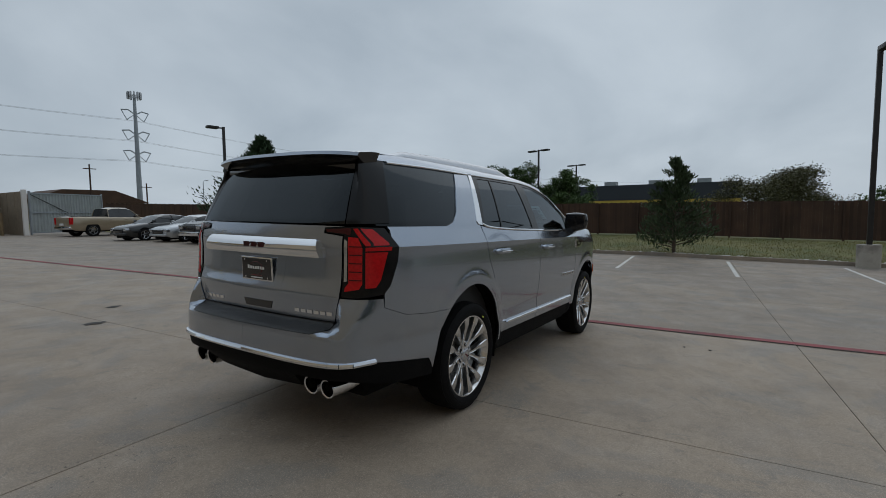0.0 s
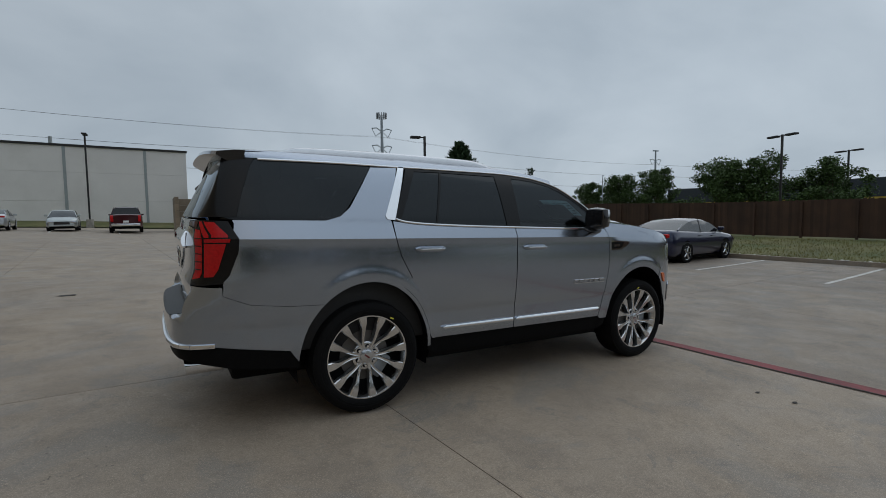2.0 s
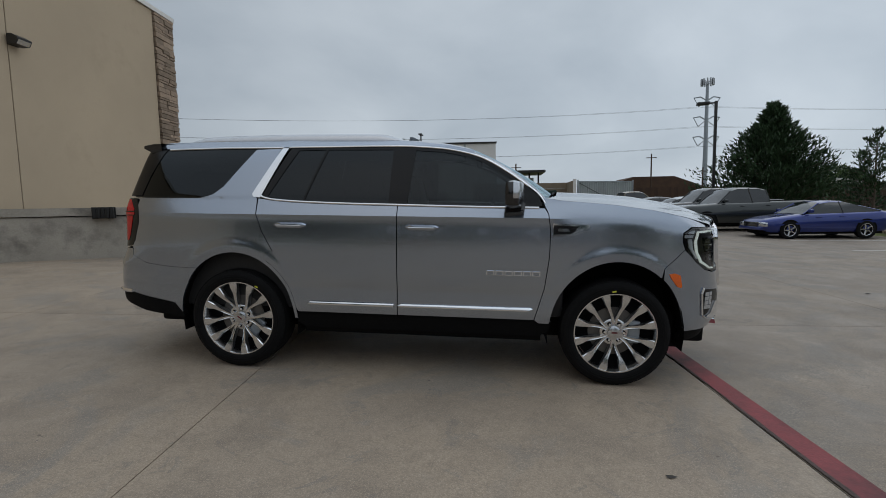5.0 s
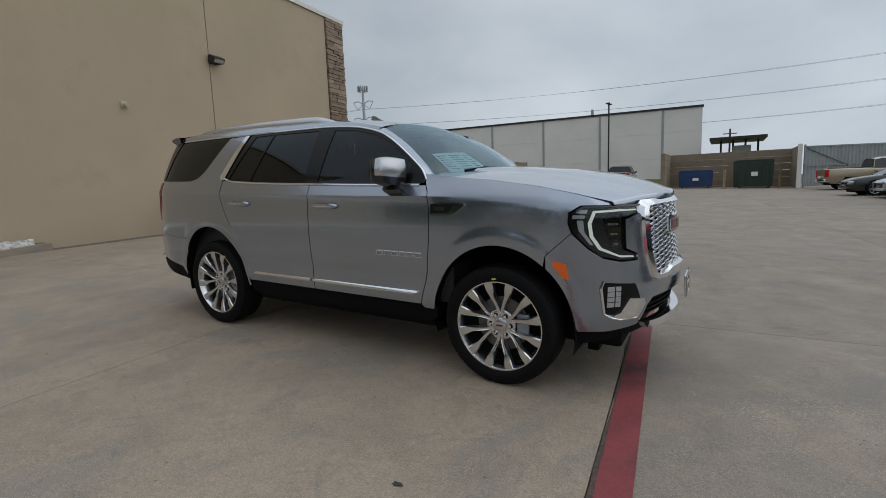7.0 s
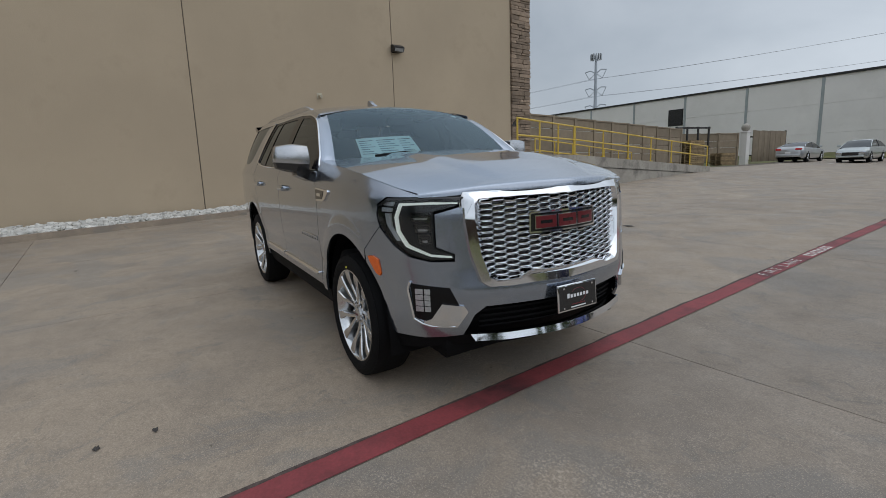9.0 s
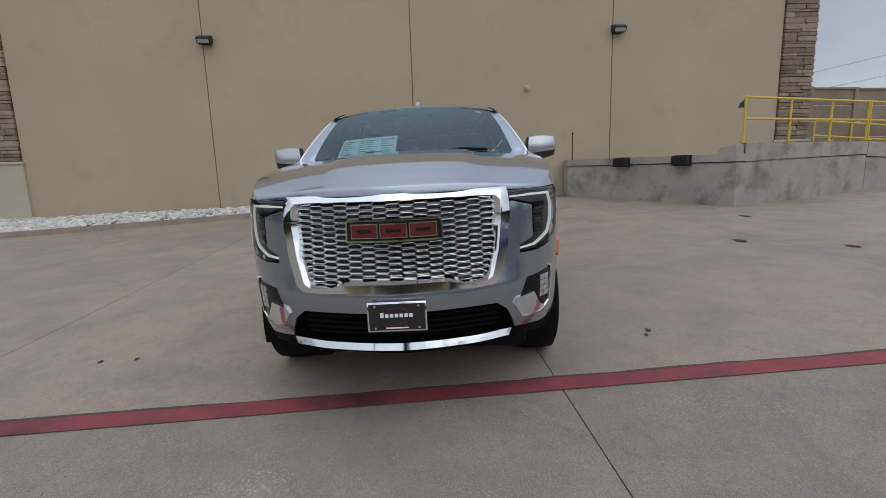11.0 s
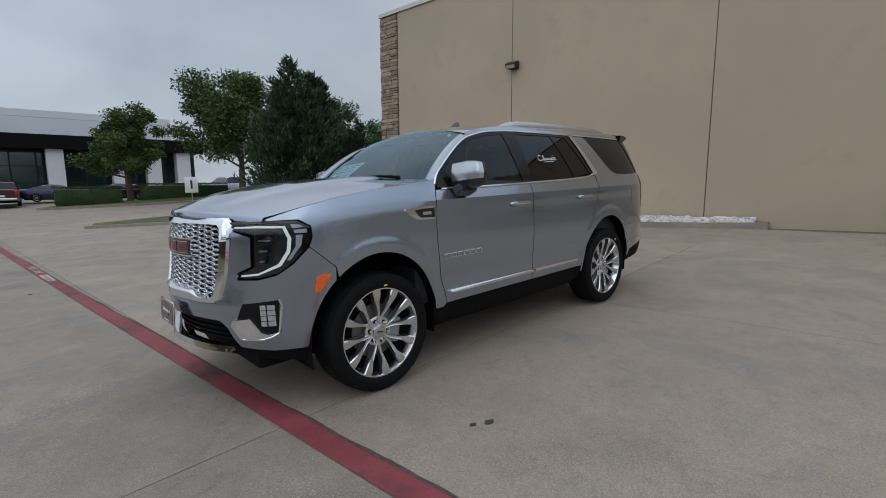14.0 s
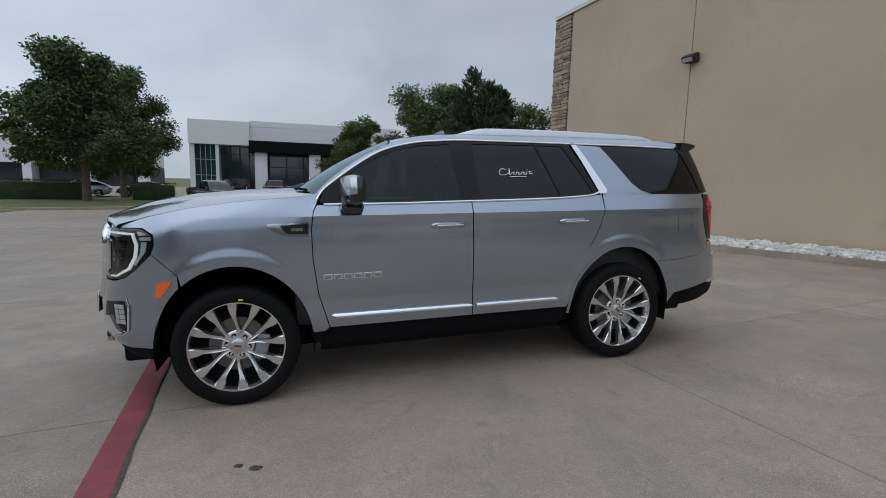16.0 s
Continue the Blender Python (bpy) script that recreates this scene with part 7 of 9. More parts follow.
# short grass on the strip beyond the lot
rng = random.Random(11)
verts, faces = [], []
for i in range(26000):
    x, y = 15.6 + 9.5 * rng.random() ** 1.3, rng.uniform(-14, 19)
    z = land(x, y)[2]
    a, h, w = rng.uniform(0, 6.28), rng.uniform(0.03, 0.09), 0.012
    dx, dy = math.cos(a) * w, math.sin(a) * w
    k = len(verts)
    verts += [(x - dx, y - dy, z - 0.01), (x + dx, y + dy, z - 0.01), (x + rng.uniform(-0.04, 0.04), y + rng.uniform(-0.04, 0.04), z + h)]
    faces.append((k, k + 1, k + 2))
me = bpy.data.meshes.new("grass_strip")
me.from_pydata(verts, [], faces)
me.materials.append(BLADE)
tagged(new("grass_strip", me), "short dry grass on the strip before the fence", "grass", kind="stuff")
# pale stones along the east kerb
edge_stones = bmesh.new()
for i in range(150):
    y = rng.uniform(-9, 18)
    m = Matrix.Translation((15.5 + 0.03 * y + rng.uniform(0, 0.35), y, ground_z(15.5, y) + 0.07)) @ Matrix.Rotation(rng.uniform(0, 6), 4, "Z") @ Matrix.Scale(rng.uniform(0.05, 0.12), 4)
    k = len(edge_stones.verts)
    edge_stones.from_mesh(rock_kinds[i % 6]); edge_stones.verts.ensure_lookup_table()
    bmesh.ops.transform(edge_stones, matrix=m, verts=edge_stones.verts[k:])
tagged(put("edge_stones", edge_stones, ROCK), "loose pale stones along the kerb", "stones", kind="stuff")

# small marks and debris on the concrete
OIL = material("dark_spot", (0.05, 0.043, 0.038), 0.8, 0, 0.3, 20, 100)
for x, y, r in ((1.58, -2.47, 0.028), (1.555, -2.20, 0.026), (-1.93, 4.48, 0.13), (-1.25, 5.55, 0.11), (1.38, 1.82, 0.035), (1.47, 1.77, 0.025), (-4.2, 5.9, 0.14), (6.2, 3.1, 0.04), (5.3, 6.2, 0.04), (-3.9, -3.1, 0.03), (3.2, -5.4, 0.03)):
    bm = bmesh.new()
    vs = [bm.verts.new((x + r * (1 + 0.35 * math.sin(3.1 * i + x * 9)) * math.cos(i * 0.6283), y + r * 0.6 * (1 + 0.3 * math.cos(2.3 * i + y * 7)) * math.sin(i * 0.6283), ground_z(x, y) + 0.005)) for i in range(10)]
    c = bm.verts.new((x, y, ground_z(x, y) + 0.005 + 0.25 * min(r, 0.04)))
    for i in range(10):
        bm.faces.new((vs[i], vs[(i + 1) % 10], c))
    tagged(put("leaf_litter" if r < 0.06 else "drain_cover", bm, OIL, None, 40), "small dark scrap on the concrete" if r < 0.06 else "dark iron drain cover set in the concrete", "debris" if r < 0.06 else "drain", "scraps on the lot" if r < 0.06 else "drain covers")

# ---- parked vehicles ----
def paint(name, rgb, metal=0.5, rough=0.3):
    return material(name, rgb, rough, metal, 0.05, 300, 900, coat=1.0, rough_vary=0.03)


CARGLASS = material("dark_car_glass", (0.012, 0.014, 0.016), 0.06, 0, 0.1, 5, 60, spec=0.8)


def station_loft(bm, stations, mat_of=None):
    """Mirror-symmetric skin through stations of (x, [(y, z), ...])."""
    rows = []
    for x, sec in stations:
        full = [(y, z) for y, z in sec] + [(-y, z) for y, z in sec[::-1] if y > 1e-6]
        rows.append([bm.verts.new((x, y, z)) for y, z in full])
    for a, b in zip(rows, rows[1:]):
        for j in range(len(a) - 1):
            f = bm.faces.new((a[j], a[j + 1], b[j + 1], b[j]))
            if mat_of:
                f.material_index = mat_of(j, len(a) - 1)
    bm.faces.new(rows[0]); bm.faces.new(rows[-1][::-1])
    bmesh.ops.recalc_face_normals(bm, faces=bm.faces)


CAR_KINDS = {
    # length, width, belt profile (x as share of length from the nose, z), roof profile (x, z), wheel x, wheel radius
    "sedan": (4.80, 1.80, [(0.0, 0.60), (0.012, 0.74), (0.06, 0.82), (0.15, 0.90), (0.26, 0.97), (0.30, 0.985), (0.55, 1.01), (0.80, 1.07), (0.86, 1.09), (0.955, 1.09), (0.985, 1.06), (1.0, 0.92)], [(0.255, 0.965), (0.32, 1.16), (0.39, 1.35), (0.46, 1.435), (0.53, 1.455), (0.60, 1.45), (0.68, 1.405), (0.76, 1.30), (0.875, 1.09)], (0.20, 0.77), 0.335),
    "coupe": (4.40, 1.75, [(0.0, 0.55), (0.03, 0.68), (0.12, 0.78), (0.30, 0.88), (0.34, 0.90), (0.80, 0.95), (0.90, 0.98), (0.98, 0.95), (1.0, 0.80)], [(0.30, 0.90), (0.44, 1.30), (0.52, 1.36), (0.62, 1.35), (0.75, 1.20), (0.90, 0.98)], (0.20, 0.79), 0.315),
    "hatch": (4.45, 1.75, [(0.0, 0.60), (0.03, 0.76), (0.10, 0.88), (0.22, 0.98), (0.26, 1.0), (0.90, 1.03), (0.97, 1.00), (1.0, 0.80)], [(0.20, 0.98), (0.38, 1.42), (0.46, 1.49), (0.62, 1.48), (0.78, 1.40), (0.95, 1.05)], (0.20, 0.79), 0.32),
    "pickup": (5.85, 2.0, [(0.0, 0.78), (0.01, 1.02), (0.06, 1.12), (0.24, 1.20), (0.27, 1.22), (0.60, 1.25), (0.61, 1.27), (0.985, 1.29), (1.0, 1.22)], [(0.25, 1.20), (0.35, 1.78), (0.40, 1.88), (0.54, 1.88), (0.60, 1.80), (0.615, 1.27)], (0.17, 0.79), 0.40),
}


def vehicle(kind, x, y, rz, body_mat, label, group="parked cars", chrome=True, lift=0.0):
    """A parked vehicle; its nose points along +x before turning."""
    L, W, belt_p, roof_p, wheels_x, wr = CAR_KINDS[kind]
    z0 = ground_z(x, y) if y > -60 else ground_z(x, y)
    v = empty({"pickup": "pickup_truck"}.get(kind, kind + "_car" if kind != "sedan" else "sedan"), pose(x, y, z0 + lift, 0, 0, rz), label, "pickup truck" if kind == "pickup" else "car", group)
    hw = W / 2
    px = lambda f: L / 2 - f * L
    low = 0.24 if kind != "pickup" else 0.36
    st = []
    fs = sorted({0.0, 0.02, 0.05, 0.1, 0.15, 0.22, 0.3, 0.4, 0.5, 0.6, 0.605, 0.7, 0.8, 0.9, 0.95, 0.98, 1.0} | {f for f, _ in belt_p})
    for f in fs:
        zt = interp(f, belt_p)
        w = hw * (1 - 0.20 * smoothstep(0.10, 0.0, f) ** 1.5 - 0.14 * smoothstep(0.92, 1.0, f) ** 1.5)
        lo = low + 0.10 * smoothstep(0.06, 0, f) + 0.12 * smoothstep(0.93, 1, f)
        st.append((px(f), [(w * 0.90, lo), (w * 0.985, lo + 0.10), (w, (lo + zt) / 2), (w * 0.985, zt - 0.09), (w * 0.93, zt - 0.02), (w * 0.6, zt + 0.012), (0.0, zt + 0.02)]))
    bm = bmesh.new()
    station_loft(bm, st)
    body = part("body", bm, body_mat, v, smooth=50)
    bm = bmesh.new()
    st = []
    for f in sorted({f for f, _ in roof_p} | {roof_p[0][0] + (roof_p[1][0] - roof_p[0][0]) * 0.5}):
        zr = interp(f, roof_p)
        zb = interp(f, belt_p) - 0.03
        t = (zr - zb) / 0.5
        wb = hw * 0.93
        wt = hw * (0.93 - 0.20 * min(1.0, max(0.0, t)))
        st.append((px(f), [(wb, zb), (wb * 0.6 + wt * 0.4, zb + (zr - zb) * 0.42), (wt + 0.02, zr - 0.07 * min(1, max(0, t))), (wt * 0.86, zr - 0.012), (0.0, zr + 0.012)]))
    n_sec = 2 * 5 - 2
    station_loft(bm, st)
    bm.faces.ensure_lookup_table(); bm.normal_update()
    top = max(z for _, z in roof_p)
    for fc in bm.faces:
        c = fc.calc_center_median()
        if fc.normal.z > 0.80 and c.z > top - 0.10 or (fc.normal.z > 0.5 and abs(fc.normal.x) < 0.3 and c.z > top - 0.09):
            fc.material_index = 1
    part("greenhouse", bm, [CARGLASS, body_mat], v, "dark glass under a painted roof", smooth=45)
    # pillars
    f0, f1 = roof_p[1][0], roof_p[-2][0]
    for s in (-1, 1):
        for (fa, fb) in ((roof_p[0][0], roof_p[1][0]), ((f0 + f1) / 2 + 0.02, (f0 + f1) / 2), (roof_p[-1][0], roof_p[-2][0])):
            za, zb_ = interp(fa, belt_p) if fa != fb else 0, interp(fb, roof_p)
            za = interp(fa, belt_p) - 0.01
            bm = bmesh.new()
            tube(bm, (px(fa), s * hw * 0.925, za), (px(fb), s * hw * 0.745, zb_ - 0.04), 0.024, 0.024, 6)
            part("pillar", bm, GLOSSBLACK if fa not in (roof_p[0][0], roof_p[-1][0]) else body_mat, v)
        bm = bmesh.new(); box(bm, -0.05, 0.06, -0.10, 0.10, -0.06, 0.07, 0.03, m=Matrix.Translation((px(roof_p[0][0] + 0.05), s * (hw * 0.93 + 0.10), interp(roof_p[0][0] + 0.05, belt_p) + 0.09))); part("mirror", bm, body_mat, v)
        for wx in wheels_x:
            wh_ = empty("wheel", Matrix.Translation((px(wx), s * (hw - 0.10), wr)), ""); wh_.parent = v
            bm = bmesh.new()
            lathe(bm, [(wr * 0.68, s * 0.10), (wr * 0.72, s * 0.115), (wr * 0.95, s * 0.105), (wr, s * 0.07), (wr, -s * 0.10), (wr * 0.68, -s * 0.10)], 28)
            part("tyre", bm, TYRE, wh_)
            bm = bmesh.new()
            lathe(bm, [(wr * 0.70, s * 0.105), (wr * 0.62, s * 0.095), (wr * 0.60, s * 0.03), (0.02, s * 0.03)], 24)
            for i in range(5):
                a = i * 2 * math.pi / 5
                tube(bm, (0.03 * math.cos(a), s * 0.085, 0.03 * math.sin(a)), (wr * 0.64 * math.cos(a), s * 0.095, wr * 0.64 * math.sin(a)), 0.035, 0.028, 6)
            part("rim", bm, [RIMDARK if kind == "pickup" else SATIN], wh_)
            bm = bmesh.new()
            lathe(bm, [(wr * 1.13, s * 0.103), (wr * 0.4, s * 0.1028)], 28)
            arch = part("wheel_arch", bm, BLACK, v); arch.matrix_local = Matrix.Translation((px(wx), s * (hw - 0.105), wr + 0.03))
        zn = interp(0.05, belt_p)
        nose_w = hw * 0.84
        bm = bmesh.new(); box(bm, px(0.06), px(-0.002), s * nose_w * 0.60, s * (nose_w + 0.035), zn - 0.26 if kind != "pickup" else zn - 0.33, zn - 0.10, 0.03); part("headlamp", bm, LENSGREY, v)
        zt_ = interp(0.985, belt_p)
        if kind == "pickup":
            bm = bmesh.new(); box(bm, px(0.97), px(1.003), s * hw * 0.72, s * hw * 0.90, zt_ - 0.50, zt_ - 0.06, 0.02)
        else:
            bm = bmesh.new(); box(bm, px(0.95), px(1.004), s * hw * 0.48, s * hw * 0.905, zt_ - 0.21, zt_ - 0.08, 0.03)
        part("tail_lamp", bm, REDLENS, v)
        for fx_ in (0.42, 0.60):
            bm = bmesh.new(); box(bm, px(fx_) - 0.09, px(fx_) + 0.09, s * (hw - 0.01), s * (hw + 0.02), interp(fx_, belt_p) - 0.16, interp(fx_, belt_p) - 0.13, 0.008); part("door_handle", bm, body_mat, v)
    gz0 = interp(0.0, belt_p)
    bm = bmesh.new(); box(bm, px(0.02), px(-0.006), -hw * 0.50, hw * 0.50, gz0 - (0.30 if kind == "pickup" else 0.16), gz0 + (0.20 if kind == "pickup" else 0.06), 0.02); part("grille", bm, GLOSSBLACK, v)
    bm = bmesh.new(); box(bm, px(0.03), px(-0.014), -hw * 0.80, hw * 0.80, low + 0.08, low + (0.30 if kind == "pickup" else 0.20), 0.03); part("front_bumper", bm, CHROME if kind == "pickup" and chrome else body_mat, v)
    bm = bmesh.new(); box(bm, px(0.98), px(1.014), -hw * 0.84, hw * 0.84, low + 0.12, low + (0.30 if kind == "pickup" else 0.34), 0.03); part("rear_bumper", bm, CHROME if kind == "pickup" and chrome else body_mat, v)
    bm = bmesh.new(); box(bm, px(1.003), px(1.018), -0.16, 0.16, low + 0.36, low + 0.50, 0.004); part("rear_plate", bm, WHITE, v, "pale plate")
    bm = bmesh.new(); box(bm, px(0.94), px(0.06), -hw * 0.8, hw * 0.8, 0.16 if kind != "pickup" else 0.28, low + 0.06); part("underbody", bm, BLACK, v)
    if kind == "pickup":
        bm = bmesh.new(); box(bm, px(0.975), px(0.63), -hw * 0.78, hw * 0.78, interp(0.8, belt_p) + 0.012, interp(0.8, belt_p) + 0.026); part("bed_cover", bm, BLACK, v, "black bed cover")
    return v


NAVY = paint("dark_blue_paint", (0.010, 0.014, 0.052)); BLUE = paint("bright_blue_paint", (0.012, 0.030, 0.19)); REDP = paint("dark_red_paint", (0.055, 0.004, 0.007))
SILVER = paint("silver_paint", (0.50, 0.52, 0.54), 0.7); PALE = paint("pale_silver_paint", (0.42, 0.45, 0.44), 0.5); BLK = paint("black_car_paint", (0.012, 0.013, 0.014), 0.2)
TAN = paint("beige_paint", (0.36, 0.29, 0.20), 0.3); DKG = paint("dark_green_grey_paint", (0.03, 0.035, 0.035), 0.4); GREYP = paint("grey_paint", (0.06, 0.066, 0.08), 0.6)
vehicle("sedan", 13.3, 6.0, 5, NAVY, "dark blue sedan with red tail lamps parked in a bay")
vehicle("coupe", 12.3, 14.6, 183, BLUE, "bright blue coupe with silver wheels parked in a bay")
vehicle("pickup", 11.4, 18.0, 183, DKG, "dark grey pickup truck parked in a bay")
vehicle("pickup", 11.5, 20.9, 183, BLK, "black pickup truck parked in a bay")
vehicle("sedan", 10.9, 23.8, 184, SILVER, "silver sedan with dark wheels parked in a bay")
vehicle("sedan", 10.2, 26.6, 184, BLK, "black sedan parked in a bay")
vehicle("pickup", 10.8, 34.4, 8, TAN, "beige pickup truck parked beside the gate")
vehicle("pickup", -4.8, 38.4, 92, REDP, "dark red pickup truck parked before the warehouse")
vehicle("hatch", -8.6, 39.3, -86, PALE, "pale silver hatchback parked before the warehouse")
vehicle("sedan", -12.5, 40.2, 94, SILVER, "silver sedan parked before the warehouse")
vehicle("pickup", 7.3, -37.0, 122, GREYP, "grey pickup truck with a chrome grille on the drive", "cars by the showroom")
vehicle("pickup", 3.1, -47.5, -92, REDP, "dark red pickup truck parked by the showroom", "cars by the showroom", lift=0.15)
vehicle("sedan", -0.3, -50.0, 176, NAVY, "dark blue sedan parked by the showroom", "cars by the showroom", lift=0.25)
vehicle("hatch", 8.5, -61.0, 60, BLK, "black car behind the showroom glass", "cars by the showroom", lift=0.85)
vehicle("hatch", -4.5, -47.5, 5, REDP, "dark red car parked behind the hedge", "cars by the showroom", lift=0.15)
vehicle("sedan", -9.5, -47.5, 5, SILVER, "silver car parked behind the hedge", "cars by the showroom", lift=0.15)
vehicle("pickup", -13.5, -45.5, 20, SILVER, "silver pickup truck parked behind the sign", "cars by the showroom", lift=0.1)
vehicle("hatch", 20.5, -49.5, 10, SILVER, "white car parked behind the hedge", "cars by the showroom", lift=0.2)
vehicle("sedan", 15.5, -50.5, 6, BLK, "black car parked behind the hedge", "cars by the showroom", lift=0.2)
vehicle("hatch", -22.0, -41.5, 25, REDP, "red car parked beyond the verge", "cars by the showroom")

# ---- trees ----
BARK = material("grey_brown_bark", (0.10, 0.075, 0.055), 0.95, 0, 0.35, 6, 40, bump=0.6)


def leaf_mat(name, rgb, var=0.45):
    m = material(name, rgb, 0.6, 0, 0.25, 1.2, 20, island=var, spec=0.25)
    p = m.node_tree.nodes["Principled BSDF"]
    p.inputs["Subsurface Weight"].default_value = 0.0
    return m


LEAF = leaf_mat("oak_leaf", (0.060, 0.100, 0.030))
LEAF_DARK = leaf_mat("cedar_needle", (0.032, 0.060, 0.026))
LEAF_PALE = leaf_mat("young_leaf", (0.075, 0.115, 0.032))
LEAF_TURN = leaf_mat("turning_leaf", (0.080, 0.078, 0.034))
LEAF_CEDAR = leaf_mat("pale_cedar_needle", (0.052, 0.078, 0.036))
HEDGE = leaf_mat("hedge_leaf", (0.035, 0.062, 0.022))


def limb_path(p, d, length, steps, bend, rng):
    pts = [p.copy()]
    for i in range(steps):
        d = (d + Vector((rng.uniform(-bend, bend), rng.uniform(-bend, bend), rng.uniform(-bend * 0.5, bend)))).normalized()
        pts.append(pts[-1] + d * length / steps)
    return pts


def leaves_at(verts, faces, centre, r, count, size, rng, flat=0.7):
    """Adds count small leaves in a loose clump, fewer at its heart."""
    g_ = np.random.default_rng(rng.randrange(1 << 30))
    q = g_.normal(size=(count, 3))
    q /= np.linalg.norm(q, axis=1, keepdims=True)
    q *= (g_.random((count, 1)) ** 0.4) * (0.55 + 0.5 * g_.random((count, 1)))
    c = np.array(centre) + q * np.array((r, r, r * flat))
    a = g_.uniform(-1, 1, (count, 3)) * (1, 1, 0.7)
    a /= np.linalg.norm(a, axis=1, keepdims=True)
    b = np.cross(a, g_.uniform(-1, 1, (count, 3)))
    b /= np.linalg.norm(b, axis=1, keepdims=True) + 1e-9
    s_ = size * g_.uniform(0.6, 1.3, (count, 1))
    k = len(verts)
    pts = np.stack((c - a * s_, c + b * s_ * 0.55, c + a * s_, c - b * s_ * 0.55), axis=1).reshape(-1, 3)
    verts.extend(pts.tolist())
    faces.extend((k + np.arange(4 * count).reshape(-1, 4)).tolist())


def broad_tree(x, y, z, h, w, seed, leaf=LEAF, label="leafy green tree with a full crown", trunk=0.28, leaf_n=7000, size=0.16, base=0.28, name="tree"):
    rng = random.Random(seed)
    tr = empty(name, Matrix.Translation((x, y, z - 0.1)), label, "tree", "trees")
    bm = bmesh.new()
    top = Vector((rng.uniform(-0.2, 0.2), rng.uniform(-0.2, 0.2), h * 0.55))
    tube(bm, (0, 0, 0), (top.x * 0.4, top.y * 0.4, h * 0.26), trunk, trunk * 0.75, 12)
    tube(bm, (top.x * 0.4, top.y * 0.4, h * 0.25), top, trunk * 0.75, trunk * 0.4, 10)
    tips = []
    n = 13
    for i in range(n):
        a = i * 2.39996 + rng.uniform(-0.3, 0.3)
        up = 0.15 + 0.85 * (i / n)
        start = Vector((top.x * 0.6, top.y * 0.6, h * (base + (0.55 - base) * (i / n))))
        d = Vector((math.cos(a) * (1 - 0.6 * up), math.sin(a) * (1 - 0.6 * up), 0.25 + 0.75 * up))
        length = (w / 2) * (0.95 - 0.15 * up) if up < 0.7 else (h * 0.42)
        pts = limb_path(start, d.normalized(), length, 4, 0.25, rng)
        for j, (p, q) in enumerate(zip(pts, pts[1:])):
            tube(bm, p, q, trunk * (0.30 - 0.06 * j), trunk * (0.24 - 0.06 * j), 6, caps=False)
        tips += pts[2:]
    part("trunk", bm, BARK, tr, smooth=50)
    verts, faces = [], []
    for i in range(22):
        a, b = rng.uniform(0, 6.28), rng.random()
        zz = h * (base + 0.10 + (0.88 - base) * b)
        rad = w / 2 * math.sqrt(max(0.05, 1 - ((b - 0.38) / 0.66) ** 2)) * rng.uniform(0.35, 0.92)
        tips.append(Vector((rad * math.cos(a), rad * math.sin(a), zz)))
    per = max(20, leaf_n // len(tips))
    for p in tips:
        p = Vector((p.x, p.y, min(p.z, h * 0.97)))
        leaves_at(verts, faces, p, w * rng.uniform(0.10, 0.17), int(2.1 * per * rng.uniform(0.6, 1.3)), size * 0.68, rng)
    me = bpy.data.meshes.new("crown"); me.from_pydata(verts, [], faces); me.materials.append(leaf)
    ob = new("crown", me); ob.parent = tr
    return tr


